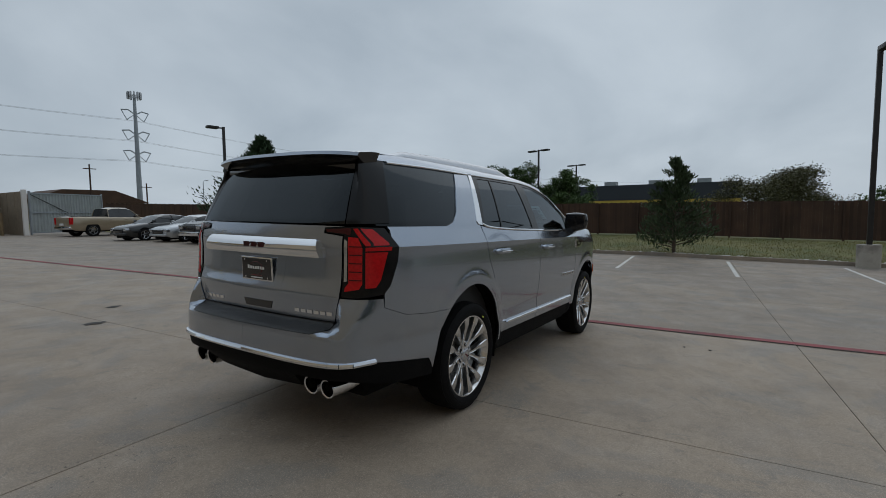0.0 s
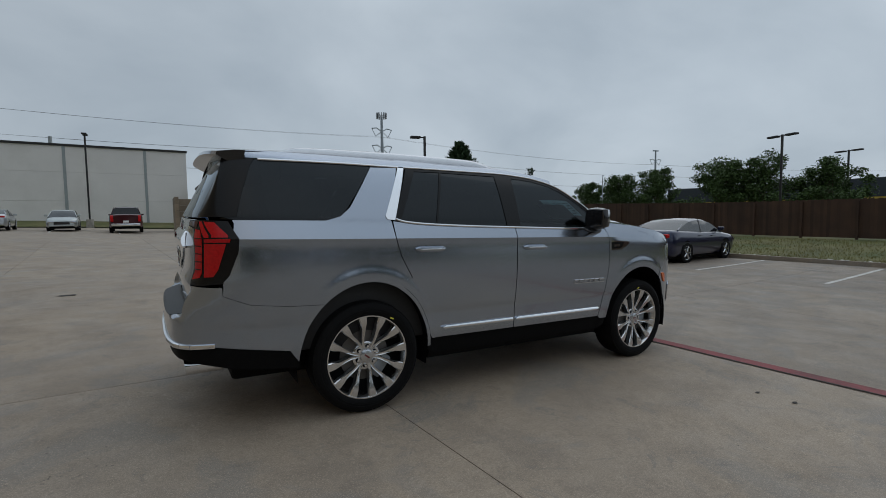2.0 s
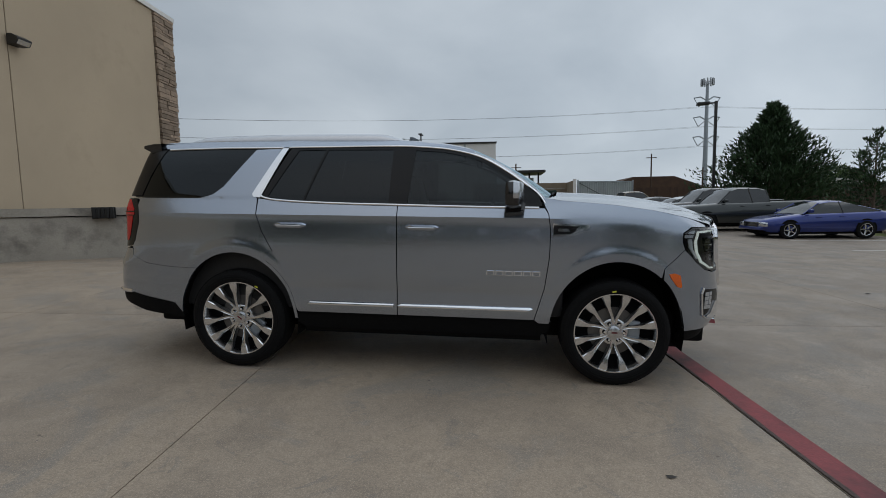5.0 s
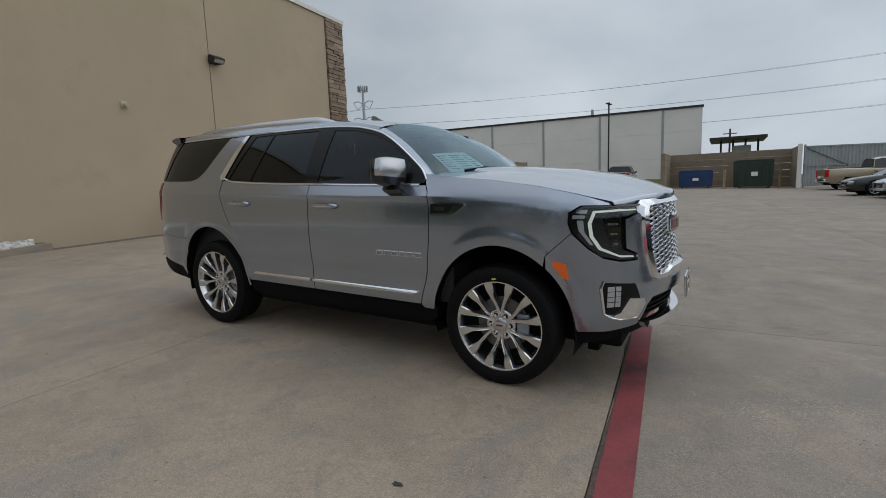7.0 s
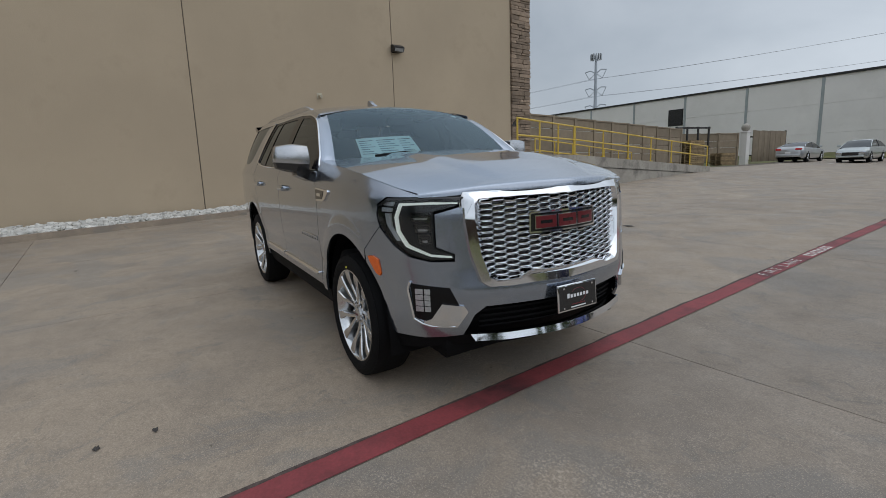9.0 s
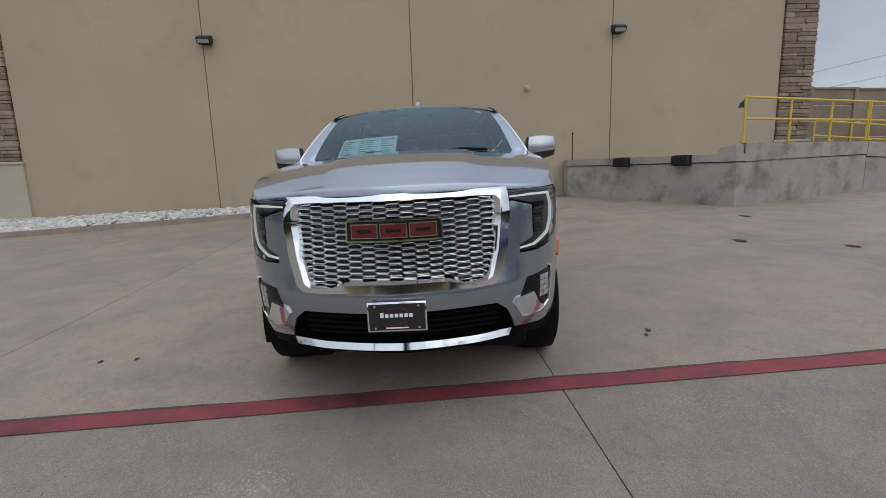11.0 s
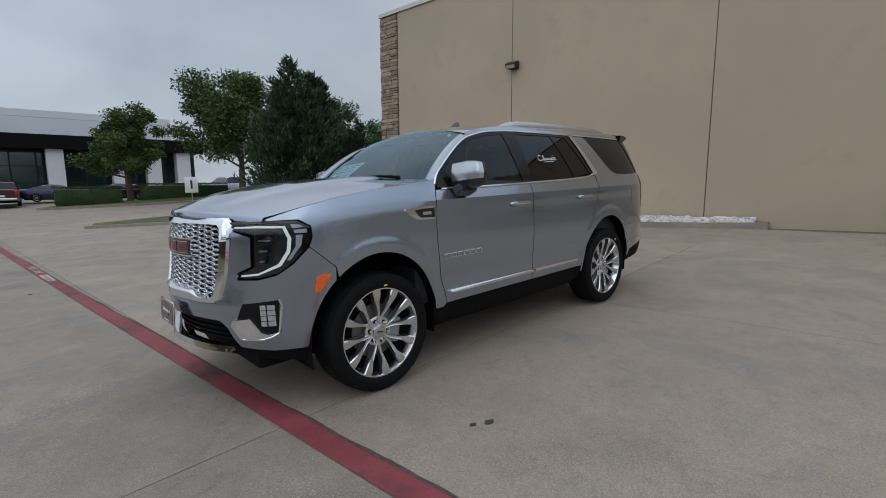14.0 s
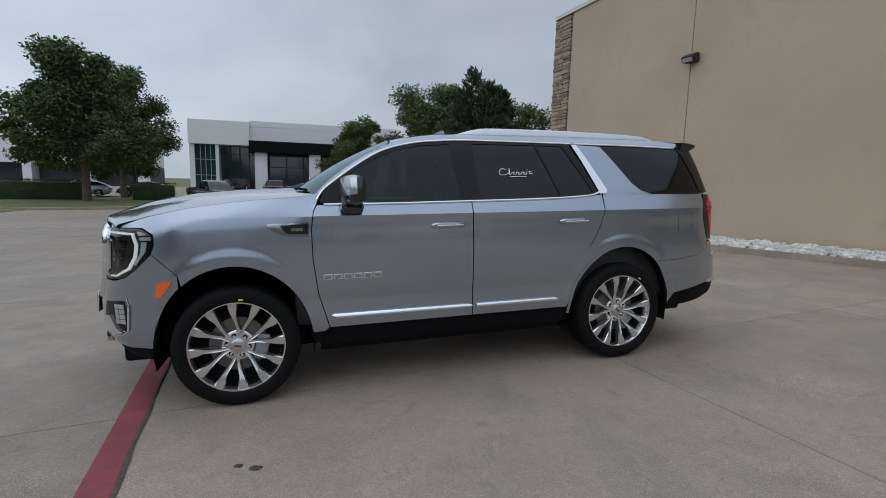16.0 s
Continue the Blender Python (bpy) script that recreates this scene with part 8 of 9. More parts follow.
def cedar(x, y, z, h, w, seed, leaf=LEAF_DARK, label="dark green cedar tree, branching from low down", n=120, spray=60, size=0.085, tops=1, bare=0.0, lean=1.6, taper=0.72):
    rng = random.Random(seed)
    tr = empty("cedar_tree", Matrix.Translation((x, y, z - 0.05)), label, "tree", "trees")
    bm = bmesh.new()
    leads = [(Vector((0, 0, 0)), h)]
    for i in range(tops - 1):
        a = rng.uniform(0, 6.28)
        leads.append((Vector((math.cos(a), math.sin(a), 0)) * w * rng.uniform(0.14, 0.26), h * rng.uniform(0.78, 0.93)))
    verts, faces = [], []
    for off, hh in leads:
        tube(bm, (off.x * 0.25, off.y * 0.25, 0), (off.x, off.y, hh * 0.96), 0.035 * h * 0.55, 0.012, 8)
        k = n // len(leads)
        for i in range(k):
            f = (i + rng.random()) / k
            f = f ** 0.85
            z0 = hh * (0.07 + 0.92 * f)
            reach = w / 2 * (1.02 - f) ** taper * rng.uniform(0.62, 1.12) * (1.0 if len(leads) == 1 else 0.86)
            a = rng.uniform(0, 6.28)
            d = Vector((math.cos(a), math.sin(a), rng.uniform(0.15, 0.5)))
            p = Vector((off.x * (0.4 + 0.6 * f), off.y * (0.4 + 0.6 * f), z0))
            q = p + Vector((d.x * reach, d.y * reach, d.z * reach * 0.7 + 0.04))
            tube(bm, p, q, 0.012 + 0.016 * (1 - f), 0.004, 5, caps=False)
            m = int(spray * (0.35 + 0.65 * (1 - f)))
            for j in range(m):
                t = rng.uniform(0.25, 1.08)
                c = p.lerp(q, t) + Vector((rng.uniform(-1, 1), rng.uniform(-1, 1), rng.uniform(-0.8, 1))) * (0.075 * w * (1.15 - 0.6 * t) * (0.5 + 0.5 * (1 - f)))
                up = (Vector((d.x, d.y, 0)).normalized() * rng.uniform(0.2, 1.0) + Vector((rng.uniform(-0.5, 0.5), rng.uniform(-0.5, 0.5), rng.uniform(0.3, 1.2)))).normalized()
                sd = up.cross(Vector((rng.uniform(-1, 1), rng.uniform(-1, 1), rng.uniform(-1, 1)))).normalized()
                s = size * rng.uniform(0.7, 1.5) * (h / 4) ** 0.4
                kk = len(verts)
                verts += [tuple(c - sd * s * 0.35), tuple(c + up * s * lean), tuple(c + sd * s * 0.35), tuple(c - up * s * 0.4)]
                faces.append((kk, kk + 1, kk + 2, kk + 3))
    part("trunk", bm, BARK, tr, smooth=50)
    me = bpy.data.meshes.new("crown"); me.from_pydata(verts, [], faces); me.materials.append(leaf)
    ob = new("crown", me); ob.parent = tr
    return tr


g = ground_z
cedar(16.1, -0.4, land(16.1, -0.4)[2], 3.75, 3.2, 3, LEAF_CEDAR, n=125, spray=95, size=0.068, label="small dark cedar with a thin leaning top on the grass strip")
cedar(16.4, 25.2, g(16.4, 25.2), 6.6, 8.6, 5, n=330, spray=110, size=0.09, tops=1, taper=1.05, label="broad dark cedar clump behind the parked cars")
cedar(16.9, 18.2, land(16.9, 18.2)[2], 4.3, 3.6, 8, n=90, spray=55, size=0.075, tops=2, label="thin half-bare cedar on the grass strip")
cedar(-7.6, -19.2, g(-7.6, -19.2) + 0.1, 7.2, 6.6, 12, n=230, spray=150, size=0.085, tops=4, label="broad cedar tree on the grass island")
cedar(-12.5, -20.8, g(-12, -20) + 0.1, 4.6, 5.2, 14, n=140, spray=110, size=0.085, tops=3, label="dark cedar beside the building corner")
broad_tree(-10.5, -34.2, g(-8.9, -34) , 9.6, 10.5, 21, LEAF, leaf_n=22000, size=0.16)
broad_tree(-4.4, -41.6, g(-6, -41), 7.6, 6.8, 22, LEAF_PALE, "young leafy tree standing in the hedge", leaf_n=15000, size=0.15)
broad_tree(-15.5, -31.0, g(-15, -31), 8.2, 7.5, 23, LEAF, leaf_n=8000, size=0.15)
broad_tree(-20.5, -29.0, g(-20, -29), 6.6, 6.5, 24, LEAF, leaf_n=7000, size=0.14)
broad_tree(-25.0, -33.5, g(-20, -29), 7.0, 7.0, 28, LEAF, leaf_n=7000, size=0.14)
broad_tree(-14.5, -36.5, g(-14, -36), 9.6, 8.5, 41, LEAF, leaf_n=9000, size=0.16)
broad_tree(15.3, -35.6, g(15, -35) + 0.2, 10.6, 9.6, 25, LEAF, "tall leafy oak on the grass island", trunk=0.30, leaf_n=30000, size=0.17, base=0.16)
broad_tree(16.4, -47.0, g(16, -47) + 0.25, 11.6, 10.6, 26, LEAF, leaf_n=30000, size=0.17, base=0.10)
broad_tree(40.0, -5.0, g(40, -5), 4.7, 9.5, 31, LEAF_TURN, "round tree with turning leaves beyond the fence", leaf_n=20000, size=0.105, base=0.1)
broad_tree(44.0, -12.5, g(40, -5), 3.4, 6.0, 38, LEAF, leaf_n=3500, size=0.14, base=0.1)
broad_tree(41.5, 20.0, g(40, 20), 6.4, 6.5, 32, LEAF, leaf_n=8000, size=0.15, base=0.15)
broad_tree(42.5, 17.0, g(40, 20), 6.6, 6.5, 33, LEAF, leaf_n=8000, size=0.15, base=0.15)
broad_tree(45.0, 13.2, g(40, 20), 6.0, 6.5, 34, LEAF, leaf_n=8000, size=0.15, base=0.15)
broad_tree(46.0, 29.7, g(40, 20), 6.6, 6.4, 35, LEAF, leaf_n=9000, size=0.15, base=0.15)
broad_tree(46.0, 39.3, g(40, 20), 5.6, 5.6, 45, LEAF, leaf_n=8000, size=0.15, base=0.15)
broad_tree(46.0, 34.3, g(40, 20), 6.2, 6.4, 36, LEAF, leaf_n=9000, size=0.15, base=0.15)
broad_tree(38.0, 52.0, g(40, 50), 4.6, 6.0, 37, LEAF, leaf_n=4000, size=0.15, base=0.15)
broad_tree(33.0, 48.0, g(33, 48), 4.0, 4.5, 39, LEAF, leaf_n=3500, size=0.15, base=0.1)


def hedge(x0, y0, x1, y1, w, h, seed, z):
    rng = random.Random(seed)
    d = Vector((x1 - x0, y1 - y0, 0))
    hd = empty("hedge", pose(x0, y0, z, 0, 0, math.degrees(math.atan2(d.y, d.x))), "clipped dark green hedge", "hedge", "hedges")
    L = d.length
    bm = bmesh.new(); box(bm, 0.1, L - 0.1, -w / 2 + 0.12, w / 2 - 0.12, 0.0, h - 0.12, 0.1); part("core", bm, HEDGE, hd)
    verts, faces = [], []
    for i in range(int(L * 520)):
        q = Vector((rng.uniform(0, L), rng.choice((-w / 2, w / 2)) * rng.uniform(0.9, 1.05), rng.uniform(0.05, h)))
        if rng.random() < 0.4:
            q = Vector((q.x, rng.uniform(-w / 2, w / 2), h * rng.uniform(0.95, 1.05)))
        leaves_at(verts, faces, q, 0.05, 1, 0.05, rng)
    me = bpy.data.meshes.new("leaves"); me.from_pydata(verts, [], faces); me.materials.append(HEDGE)
    new("leaves", me).parent = hd


hedge(0.6, -40.2, -3.6, -40.0, 1.5, 1.3, 1, g(0, -40) + 0.15)
hedge(-4.8, -40.0, -11.5, -40.6, 1.5, 1.35, 2, g(-6, -40) + 0.15)
hedge(22.5, -37.4, 16.4, -38.4, 1.6, 1.45, 3, g(18, -38) + 0.2)
hedge(13.9, -40.2, 10.8, -41.0, 1.6, 1.35, 4, g(12, -40) + 0.2)

# ---- boulders, sign, hydrant, pole and flag ----
for i, (x, y, s, rz) in enumerate(((-2.6, -17.3, 0.62, 10), (-3.9, -16.9, 0.5, 60))):
    bm = bmesh.new()
    bmesh.ops.create_icosphere(bm, subdivisions=3, radius=1)
    for v in bm.verts:
        v.co *= 1 + 0.28 * noise.noise(v.co * 1.3 + Vector((i * 5, 0, 0))) + 0.08 * noise.noise(v.co * 5)
        v.co.z = max(v.co.z, -0.35)
    b = put("boulder", bm, BOULDER, None, 60)
    b.matrix_world = pose(x, y, g(x, y) + 0.25, 0, 0, rz) @ Matrix.Diagonal((s * 1.25, s * 0.8, s * 0.75, 1))
    tagged(b, "rough reddish sandstone boulder on the island", "boulder", "boulders")
sign = empty("sign_board", pose(-2.75, -18.95, g(-2.7, -19) + 0.1, 0, 6, 72), "small white sign board on a steel post", "sign")
bm = bmesh.new(); box(bm, -0.015, 0.015, -0.25, 0.25, 1.05, 1.72, 0.005); part("board", bm, WHITE, sign)
bm = bmesh.new(); box(bm, 0.016, 0.02, -0.03, 0.05, 1.22, 1.58); part("dark_bar", bm, INK, sign)
bm = bmesh.new(); box(bm, -0.05, -0.016, -0.025, 0.025, 0, 1.6); part("post", bm, GALV, sign)
bm = bmesh.new()
tube(bm, (0, 0, 0), (0, 0, 0.5), 0.10, 0.09, 12); bmesh.ops.create_uvsphere(bm, u_segments=12, v_segments=8, radius=0.11, matrix=Matrix.Translation((0, 0, 0.55))); tube(bm, (-0.17, 0, 0.38), (0.17, 0, 0.38), 0.05, None, 10)
hyd = put("fire_hydrant", bm, SATIN, None, 40); hyd.matrix_world = Matrix.Translation((-15.5, -28.6, g(-15, -28) + 0.1)); tagged(hyd, "silver fire hydrant on the verge", "hydrant")
rail = empty("white_rail", Matrix.Identity(4), "low white pipe rail along the verge", "rail")
for z in (0.45, 0.75):
    bm = bmesh.new(); tube(bm, (-14, -38, g(-14, -38) + z), (-45, -50, g(-45, -50) + z), 0.05, None, 8); part("bar", bm, WHITE, rail)
for i in range(10):
    x, y = -14 - 3.1 * i, -38 - 1.2 * i
    bm = bmesh.new(); tube(bm, (x, y, g(x, y) - 0.1), (x, y, g(x, y) + 0.78), 0.05, None, 8); part("post", bm, WHITE, rail)
flag = empty("flagpole", Matrix.Translation((-40, -52.5, 0)), "white flagpole with a blue and white flag", "flagpole")
bm = bmesh.new(); tube(bm, (0, 0, 0), (0, 0, 11.5), 0.09, 0.04, 10); part("pole", bm, WHITE, flag)
bm = bmesh.new()
gr = [[bm.verts.new((1.9 * i / 8, 0.12 * math.sin(i * 1.1), 9.6 + 1.5 * j / 4 - 0.06 * i)) for j in range(5)] for i in range(9)]
for i in range(8):
    for j in range(4):
        f = bm.faces.new((gr[i][j], gr[i + 1][j], gr[i + 1][j + 1], gr[i][j + 1])); f.material_index = 0 if i < 4 else 1
part("flag", bm, [paint("flag_blue", (0.02, 0.04, 0.22), 0), WHITE], flag, "blue and white flag")

# ---- towers and power lines ----
def tower(x, y, z, h, rz, cell, label):
    tw = empty("pylon", pose(x, y, z, 0, 0, rz), label, "pylon", "pylons")
    bm = bmesh.new(); tube(bm, (0, 0, 0), (0, 0, h), h * 0.022, h * 0.010, 12); part("mast", bm, GALV, tw)
    ends = []
    for lv in range(3):
        z0 = h * (0.86 - 0.15 * lv)
        for s in (-1, 1):
            bm = bmesh.new()
            rr = h * 0.10
            pts = [Vector((0, 0, z0 - 0.01 * h)), Vector((s * rr * 0.5, 0, z0 + 0.020 * h)), Vector((s * rr, 0, z0 + 0.012 * h)), Vector((s * rr * 0.72, 0, z0 - 0.045 * h)), Vector((0, 0, z0 - 0.01 * h))]
            path_tube(bm, pts[:3], h * 0.0045, 6)
            path_tube(bm, [pts[2], Vector((s * rr * 0.62, 0, z0 - 0.055 * h))], h * 0.003, 6)
            path_tube(bm, [pts[0] + Vector((0, 0, 0.005 * h)), Vector((s * rr * 0.62, 0, z0 - 0.055 * h))], h * 0.003, 6)
            part("arm", bm, GALV, tw)
            ends.append(Vector((s * rr * 0.62, 0, z0 - 0.055 * h)))
    if cell:
        for i in range(12):
            a = i * math.pi / 6
            bm = bmesh.new(); r = h * 0.042
            box(bm, -0.16, 0.16, -0.08, 0.08, h * 0.965, h * 1.015, m=Matrix.Translation((r * math.cos(a), r * math.sin(a), 0)) @ Matrix.Rotation(a, 4, "Z")); part("antenna", bm, RIMDARK, tw)
        bm = bmesh.new(); lathe_z = [(h * 0.03, h * 0.98), (h * 0.042, h * 0.985), (h * 0.042, h * 0.99), (h * 0.03, h * 0.985)]
        for i in range(12):
            a, b = i * math.pi / 6, (i + 1) * math.pi / 6
            tube(bm, (h * 0.04 * math.cos(a), h * 0.04 * math.sin(a), h * 0.985), (h * 0.04 * math.cos(b), h * 0.04 * math.sin(b), h * 0.985), 0.05, None, 6)
        tube(bm, (0, 0, h * 0.9), (0, 0, h * 1.02), 0.12)
        part("ring", bm, RIMDARK, tw)
    else:
        bm = bmesh.new(); box(bm, -h * 0.05, h * 0.05, -0.08, 0.08, h * 0.985, h); part("cross_bar", bm, GALV, tw)
    return [tw.matrix_world @ e for e in ends]


e2 = tower(-55.5, 67.0, 0.3, 19.6, 15, True, "steel power pylon with cell antennas on top")
e1 = tower(38.0, 88.0, -0.5, 23.2, 5, True, "steel power pylon with cell antennas on top")
e3 = tower(120.0, 82.0, -1.5, 21.0, -8, False, "distant steel power pylon")
e0 = [p + Vector((-140, -40, 0)) for p in e2]
e4 = [p + Vector((160, -60, 2)) for p in e3]
cables = empty("power_lines", Matrix.Identity(4), "thin overhead power cables between the pylons", "power line")
for a, b in ((e0, e2), (e2, e1), (e1, e3), (e3, e4)):
    for p, q in zip(a, b):
        bm = bmesh.new()
        n = 24
        sag = (q - p).length * 0.014
        path_tube(bm, [p.lerp(q, i / n) - Vector((0, 0, sag * 4 * (i / n) * (1 - i / n))) for i in range(n + 1)], 0.013, 4)
        part("cable", bm, DARKSTEEL, cables, smooth=None)
for x, y, h in ((37.7, 13.6, 7.4), (52.0, 14.4, 7.2)):
    lamp_post(x, y, h, ((0.3, 1), (-0.3, -1)), 0.14, 0.0, 0, 1.2, "tall dark lamp mast beyond the fence", z=ground_z(x, y))
for x, y, h in ((44.0, 35.8, 5.9), (36.0, -14.0, 4.6), (33.0, 60.0, 6.0)):
    sl = empty("street_lamp", pose(x, y, 0, 0, 0, 40), "pale street lamp with a curved arm", "street lamp", "street lamps")
    bm = bmesh.new(); tube(bm, (0, 0, 0), (0, 0, h), 0.08, 0.05, 8); path_tube(bm, [(0, 0, h), (0.5, 0, h + 0.35), (1.4, 0, h + 0.4)], 0.035); box(bm, 1.3, 1.8, -0.1, 0.1, h + 0.34, h + 0.44); part("pole_and_arm", bm, GALV, sl)
for x, y, h in ((22.0, 66.0, 7.0), (30.5, 70.0, 5.2), (3.0, 62.0, 5.8)):
    bm = bmesh.new(); tube(bm, (x, y, 0), (x, y, h + 1), 0.12, 0.09, 8); box(bm, x - 0.7, x + 0.7, y - 0.05, y + 0.05, h + 0.4, h + 0.5)
    tagged(put("utility_pole", bm, FENCEWOOD, None, 40), "dark wooden utility pole in the distance", "utility pole", "utility poles")

# ---- distant buildings ----
DARKROOF = material("dark_blue_grey_cladding", (0.035, 0.042, 0.052), 0.6, 0.2, 0.08, 0.6, 20)
YSTRIPE = material("yellow_stripe", (0.55, 0.38, 0.06), 0.6, 0, 0.05, 1, 20)
eb_ = empty("distribution_building", Matrix.Translation((64, 14, -0.35)), "long low dark building with a yellow stripe and dock doors", "building")
bm = bmesh.new(); box(bm, 0, 30, -16, 26, -0.5, 2.9); part("wall", bm, PRECAST, eb_, smooth=None)
bm = bmesh.new(); box(bm, -0.25, 30, -16.2, 26.2, 2.9, 3.35); part("stripe", bm, YSTRIPE, eb_, smooth=None)
bm = bmesh.new(); box(bm, -0.3, 30, -16.3, 26.3, 3.35, 5.4); part("parapet", bm, DARKROOF, eb_, smooth=None)
for y in (-10, -7, -4, 4, 8):
    bm = bmesh.new(); box(bm, -0.32, 0.0, y - 1.2, y + 1.2, 0.3, 2.9); d = part("dock_door", bm, DARKSTEEL, eb_, smooth=None)
    bm = bmesh.new(); box(bm, -0.36, -0.32, y - 0.9, y + 0.9, 0.6, 2.4); part("door_panel", bm, WHITEWALL, d, smooth=None)
for y in (-12, -6, 0, 7, 13):
    bm = bmesh.new(); box(bm, 3, 4.5, y - 0.8, y + 0.8, 5.4, 6.1); part("roof_unit", bm, RUST, eb_, smooth=None)
for x, y, w, l_ in ((52, 10, 2.2, 6), (52, 3, 2.2, 5), (54, 22, 2.2, 6)):
    bm = bmesh.new(); box(bm, x, x + w, y, y + l_, 0.3, 2.35, 0.1)
    tagged(put("box_van", bm, WHITEWALL, None, 40), "white van roof seen beyond the fence", "van", "white vans")
shed = empty("low_shed", Matrix.Translation((34, 52, 0.6)), "low pale roofed shed beyond the fence", "building")
bm = bmesh.new(); prism(bm, [(-6, 0), (6, 0), (6, 2.1), (0, 2.9), (-6, 2.1)], -4, 4); part("hull", bm, WHITEWALL, shed, smooth=None)
home = empty("far_house", Matrix.Translation((24, 76, 0.8)), "distant house with a brown hipped roof", "building")
bm = bmesh.new(); box(bm, -7, 7, -4, 4, 0, 2.6); part("wall", bm, PRECAST, home, smooth=None)
bm = bmesh.new(); prism(bm, [(-7.6, 2.6), (7.6, 2.6), (3, 4.3), (-3, 4.3)], -4.6, 4.6); part("roof", bm, FENCEWOOD, home, smooth=None)

SHWHITE = material("white_metal_panel", (0.66, 0.67, 0.68), 0.45, 0.1, 0.03, 0.5, 10)
SHGLASS = material("showroom_glass", (0.018, 0.045, 0.045), 0.05, 0, 0.15, 0.2, 3, spec=0.9)
sh = empty("showroom", Matrix.Translation((0, -64.0, 0.45)), "white showroom with tall glass front, black fascia and white columns", "building")
bm = bmesh.new(); box(bm, 6.7, 13.9, -14, 0.8, 5.45, 8.45); part("entry_block", bm, SHWHITE, sh, "tall white entry block", smooth=None)
bm = bmesh.new(); box(bm, -13, 6.69, -14, 0.4, 6.0, 7.9); part("white_band", bm, SHWHITE, sh, smooth=None)
bm = bmesh.new(); box(bm, -13, 6.69, -14, 0.42, 7.915, 8.65); part("white_band", bm, SHWHITE, sh, smooth=None)
bm = bmesh.new(); box(bm, -16, 6.68, -14, 2.6, 4.55, 6.0); part("black_fascia", bm, BLACK, sh, smooth=None)
bm = bmesh.new(); box(bm, -16, 13.6, -14, -1.6, -0.6, 5.44); part("glass_wall", bm, SHGLASS, sh, "dark green-tinted glass wall", smooth=None)
bm = bmesh.new(); box(bm, 13.3, 13.9, -14, 0.3, -0.6, 5.44); part("end_pier", bm, SHWHITE, sh, smooth=None)
bm = bmesh.new(); box(bm, 10.45, 10.85, -1.4, 0.5, -0.6, 5.44, 0.02); part("entry_pier", bm, SHWHITE, sh, "white pier beside the glass bay", smooth=None)
bm = bmesh.new(); box(bm, 10.86, 13.29, -1.44, 0.1, -0.6, 5.44); part("glass_bay", bm, SHGLASS, sh, "teal glass bay", smooth=None)
for x in (11.45, 12.05, 12.65):
    bm = bmesh.new(); box(bm, x - 0.035, x + 0.035, 0.104, 0.16, -0.5, 5.44); part("mullion", bm, RUST, sh, smooth=None)
for z in (1.5, 3.5):
    bm = bmesh.new(); box(bm, 10.9, 13.25, 0.104, 0.15, z, z + 0.07); part("transom", bm, RUST, sh, smooth=None)
for x in (7.0, 8.15, 9.3, 4.5, 2.2, 0.0, -2.2, -4.4, -6.6, -8.8, -11.0):
    bm = bmesh.new(); box(bm, x - 0.07, x + 0.07, -1.6, -1.45, -0.5, 5.44); part("mullion", bm, DARKSTEEL, sh, smooth=None)
for z in (1.0, 2.8, 4.3):
    bm = bmesh.new(); box(bm, -14, 10.4, -1.58, -1.46, z, z + 0.08); part("transom", bm, DARKSTEEL, sh, smooth=None)
for x in (5.3, -1.4, -7.2, -10.6, -13.8):
    bm = bmesh.new(); box(bm, x - 0.75, x + 0.75, 0.6, 2.0, -0.6, 4.55); part("column", bm, SHWHITE, sh, "square white column", smooth=None)
ws = empty("service_building", Matrix.Translation((40, -72, 0.0)), "long white service building with dark bay openings", "building")
bm = bmesh.new(); box(bm, -19, 22, -10, 0, 3.0, 6.2); part("upper_wall", bm, SHWHITE, ws, smooth=None)
bm = bmesh.new(); box(bm, -19, 22, -10, -2.0, -0.5, 3.0); part("recess", bm, DARKROOF, ws, smooth=None)
for i in range(7):
    bm = bmesh.new(); box(bm, -19 + 6.6 * i, -18 + 6.6 * i, -2, 0.0, -0.5, 3.0); part("pier", bm, SHWHITE, ws, smooth=None)
bm = bmesh.new(); box(bm, -19.1, 22.1, -10, 0.15, 6.2, 6.4); part("roof_edge", bm, RUST, ws, smooth=None)
lamp_post(13.9, -41.5, 6.6, ((0, 1),), 0.16, 0.6, 0, 0.4, "pale lamp post on the grass island")
lamp_post(-16.0, -35.0, 8.2, ((0.4, 1),), 0.16, 0.3, 0, 0.4, "lamp post among the trees")

# ---- edging stones along the kerb of the grass strip ----
rng = random.Random(77)
for i in range(46):
    y = 1.2 - 0.17 * i + rng.uniform(-0.05, 0.05)
    x = 15.78 + 0.035 * y + rng.uniform(-0.08, 0.10)
    stone = new("edging_stone", rock_kinds[i % 6])
    stone.matrix_world = pose(x, y, land(x, y)[2] + 0.015, rng.uniform(0, 30), rng.uniform(0, 30), rng.uniform(0, 360)) @ Matrix.Scale(rng.uniform(0.06, 0.11), 4)
    tagged(stone, "pale rounded stone edging the grass strip", "stone", "edging stones")

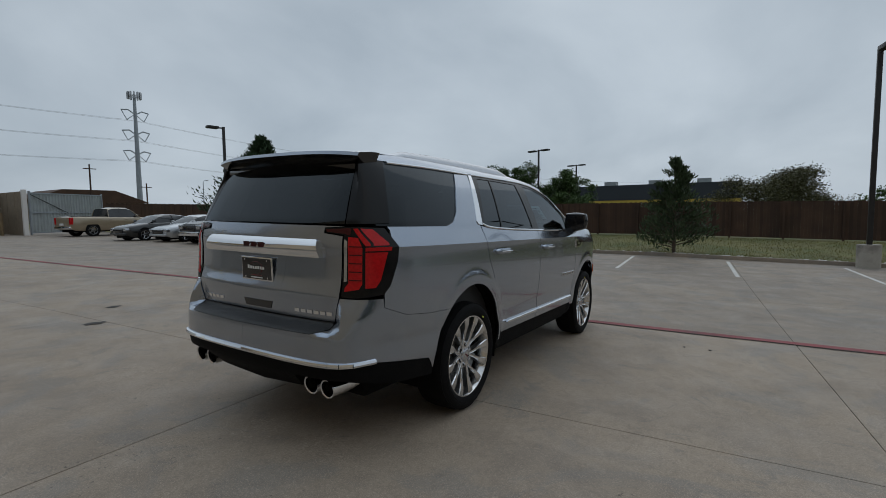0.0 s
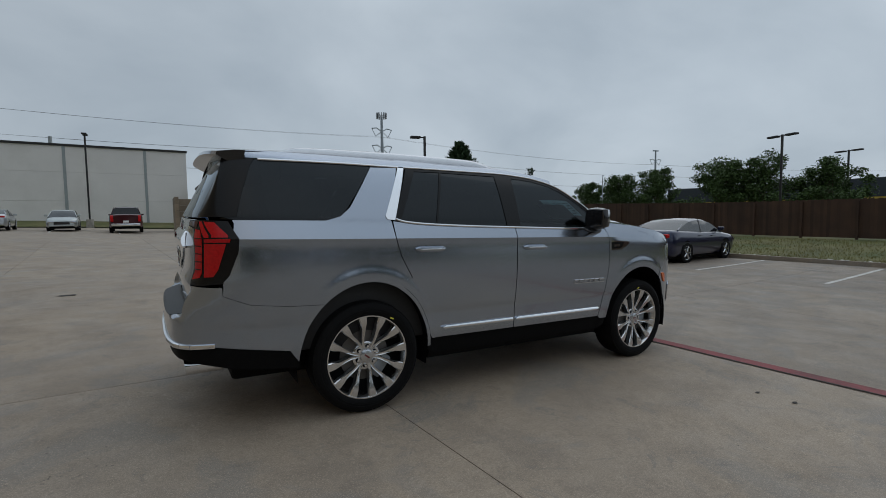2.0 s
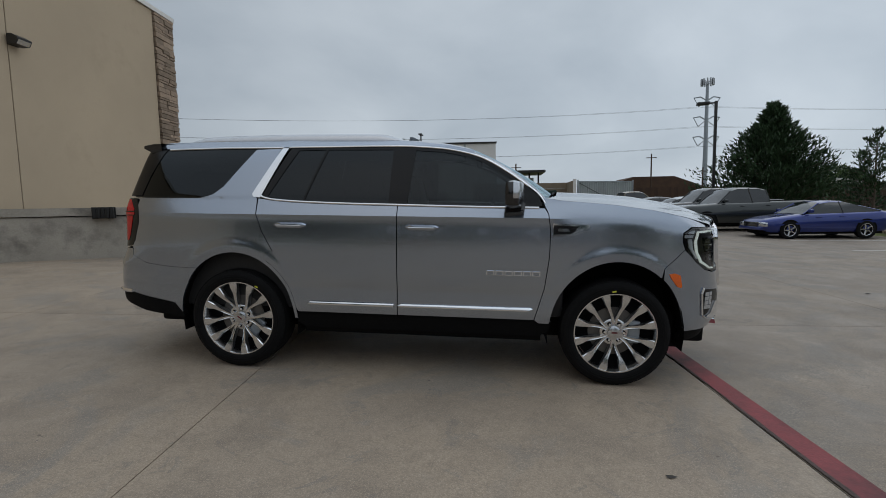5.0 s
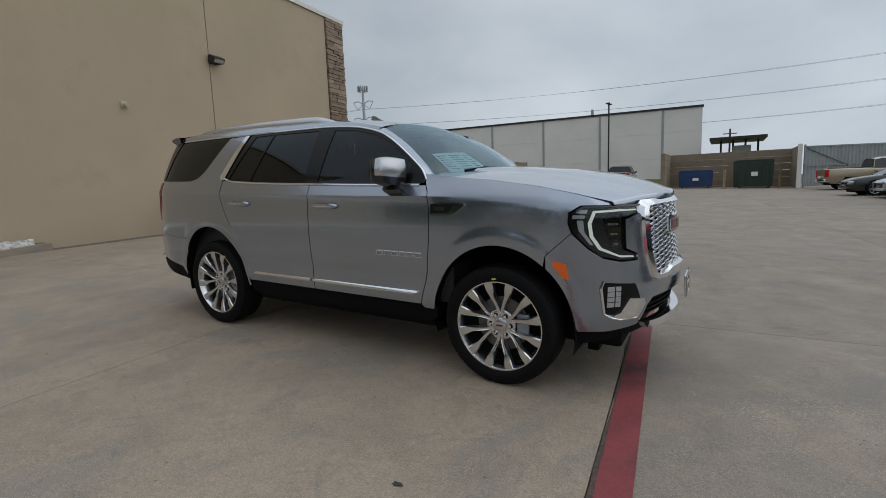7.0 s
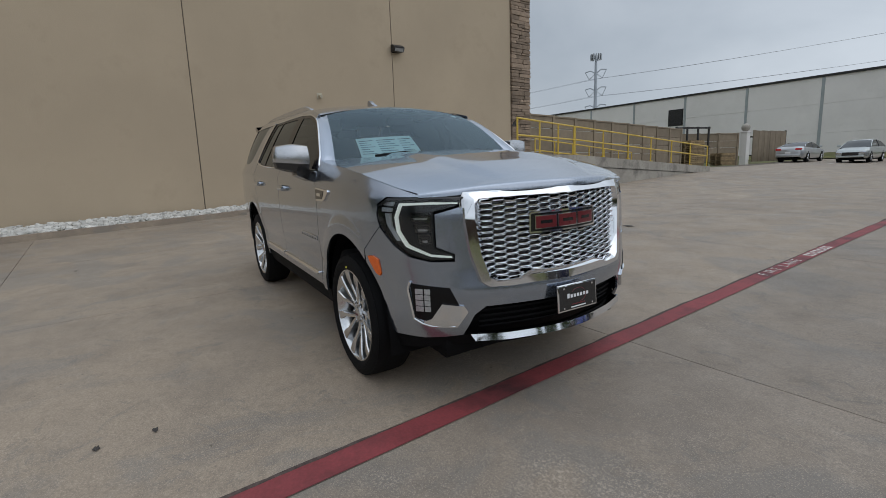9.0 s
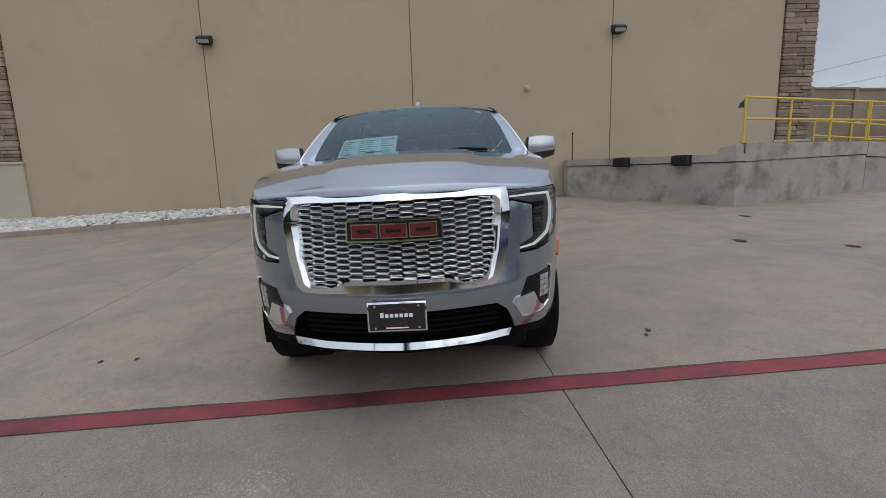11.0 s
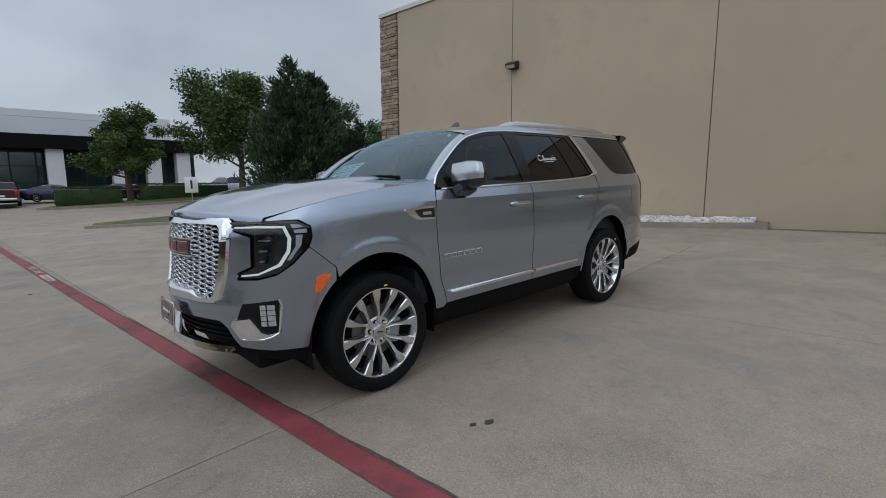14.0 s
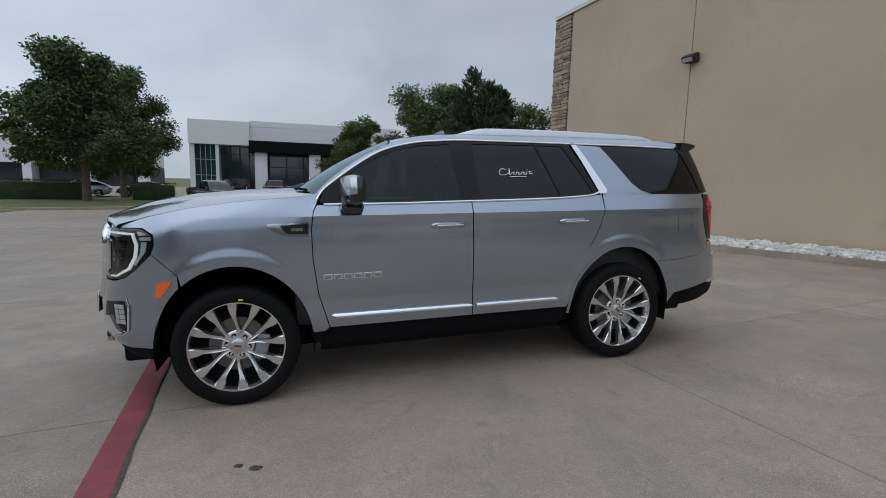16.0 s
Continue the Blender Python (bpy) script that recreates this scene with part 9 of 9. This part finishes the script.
# ---- stones of the two columns ----
kinds = []
for k in range(5):
    rs = random.Random(50 + k)
    bm = bmesh.new()
    bmesh.ops.create_cube(bm, size=1)
    bmesh.ops.bevel(bm, geom=bm.edges[:], offset=0.06, segments=1, affect="EDGES")
    for v in bm.verts:
        v.co += Vector((rs.uniform(-0.05, 0.05), rs.uniform(-0.03, 0.03), rs.uniform(-0.04, 0.04)))
    me = bpy.data.meshes.new("stone"); bm.to_mesh(me); bm.free(); me.materials.append(STONE)
    kinds.append(me)
rs = random.Random(77)
for y0, y1, out in ((-13.36, -12.36, -1), (10.80, 11.86, 1)):
    z = 1.885
    while z < TOP - 0.06:
        h = min(rs.choice((0.08, 0.10, 0.12, 0.15, 0.18)), TOP - z - 0.002)
        cuts = sorted([0.0, 1.0] + [rs.uniform(0.25, 0.75)] + ([rs.uniform(0.2, 0.8)] if h < 0.13 else []))
        cuts = [c for i, c in enumerate(cuts) if i == 0 or c - cuts[i - 1] > 0.14 or c == 1.0]
        for a, b in zip(cuts, cuts[1:]):
            ob = new("stone", kinds[rs.randrange(5)]); ob.parent = wall
            dp = rs.uniform(0.10, 0.14)
            ob.matrix_local = Matrix.Translation((-0.03 + dp / 2 - 0.02, y0 + (a + b) / 2 * (y1 - y0), z + h / 2)) @ Matrix.Diagonal((dp, (b - a) * (y1 - y0) - 0.012, h - 0.012, 1))
        z += h
# stones on the outer faces, joined
side_stones = bmesh.new()
for y0, out in ((-13.36, -1), (11.86, 1)):
    z = 1.885
    while z < TOP - 0.06:
        h = min(rs.choice((0.09, 0.12, 0.16)), TOP - z - 0.002)
        for a, b in ((-0.88, -0.5), (-0.5, -0.06)):
            k = len(side_stones.verts); side_stones.from_mesh(kinds[rs.randrange(5)]); side_stones.verts.ensure_lookup_table()
            bmesh.ops.transform(side_stones, matrix=Matrix.Translation(((a + b) / 2, y0 + out * 0.0, z + h / 2)) @ Matrix.Diagonal((b - a - 0.012, 0.12, h - 0.012, 1)), verts=side_stones.verts[k:])
        z += h
tagged(part("return_stones", side_stones, STONE, wall, "", None), kind="stuff")

# ---- the lot's slabs, last ----
for b0, b1 in zip(B_JOINTS, B_JOINTS[1:]):
    for a0, a1 in zip(A_JOINTS, A_JOINTS[1:]):
        slab(b0, b1, a0, a1)
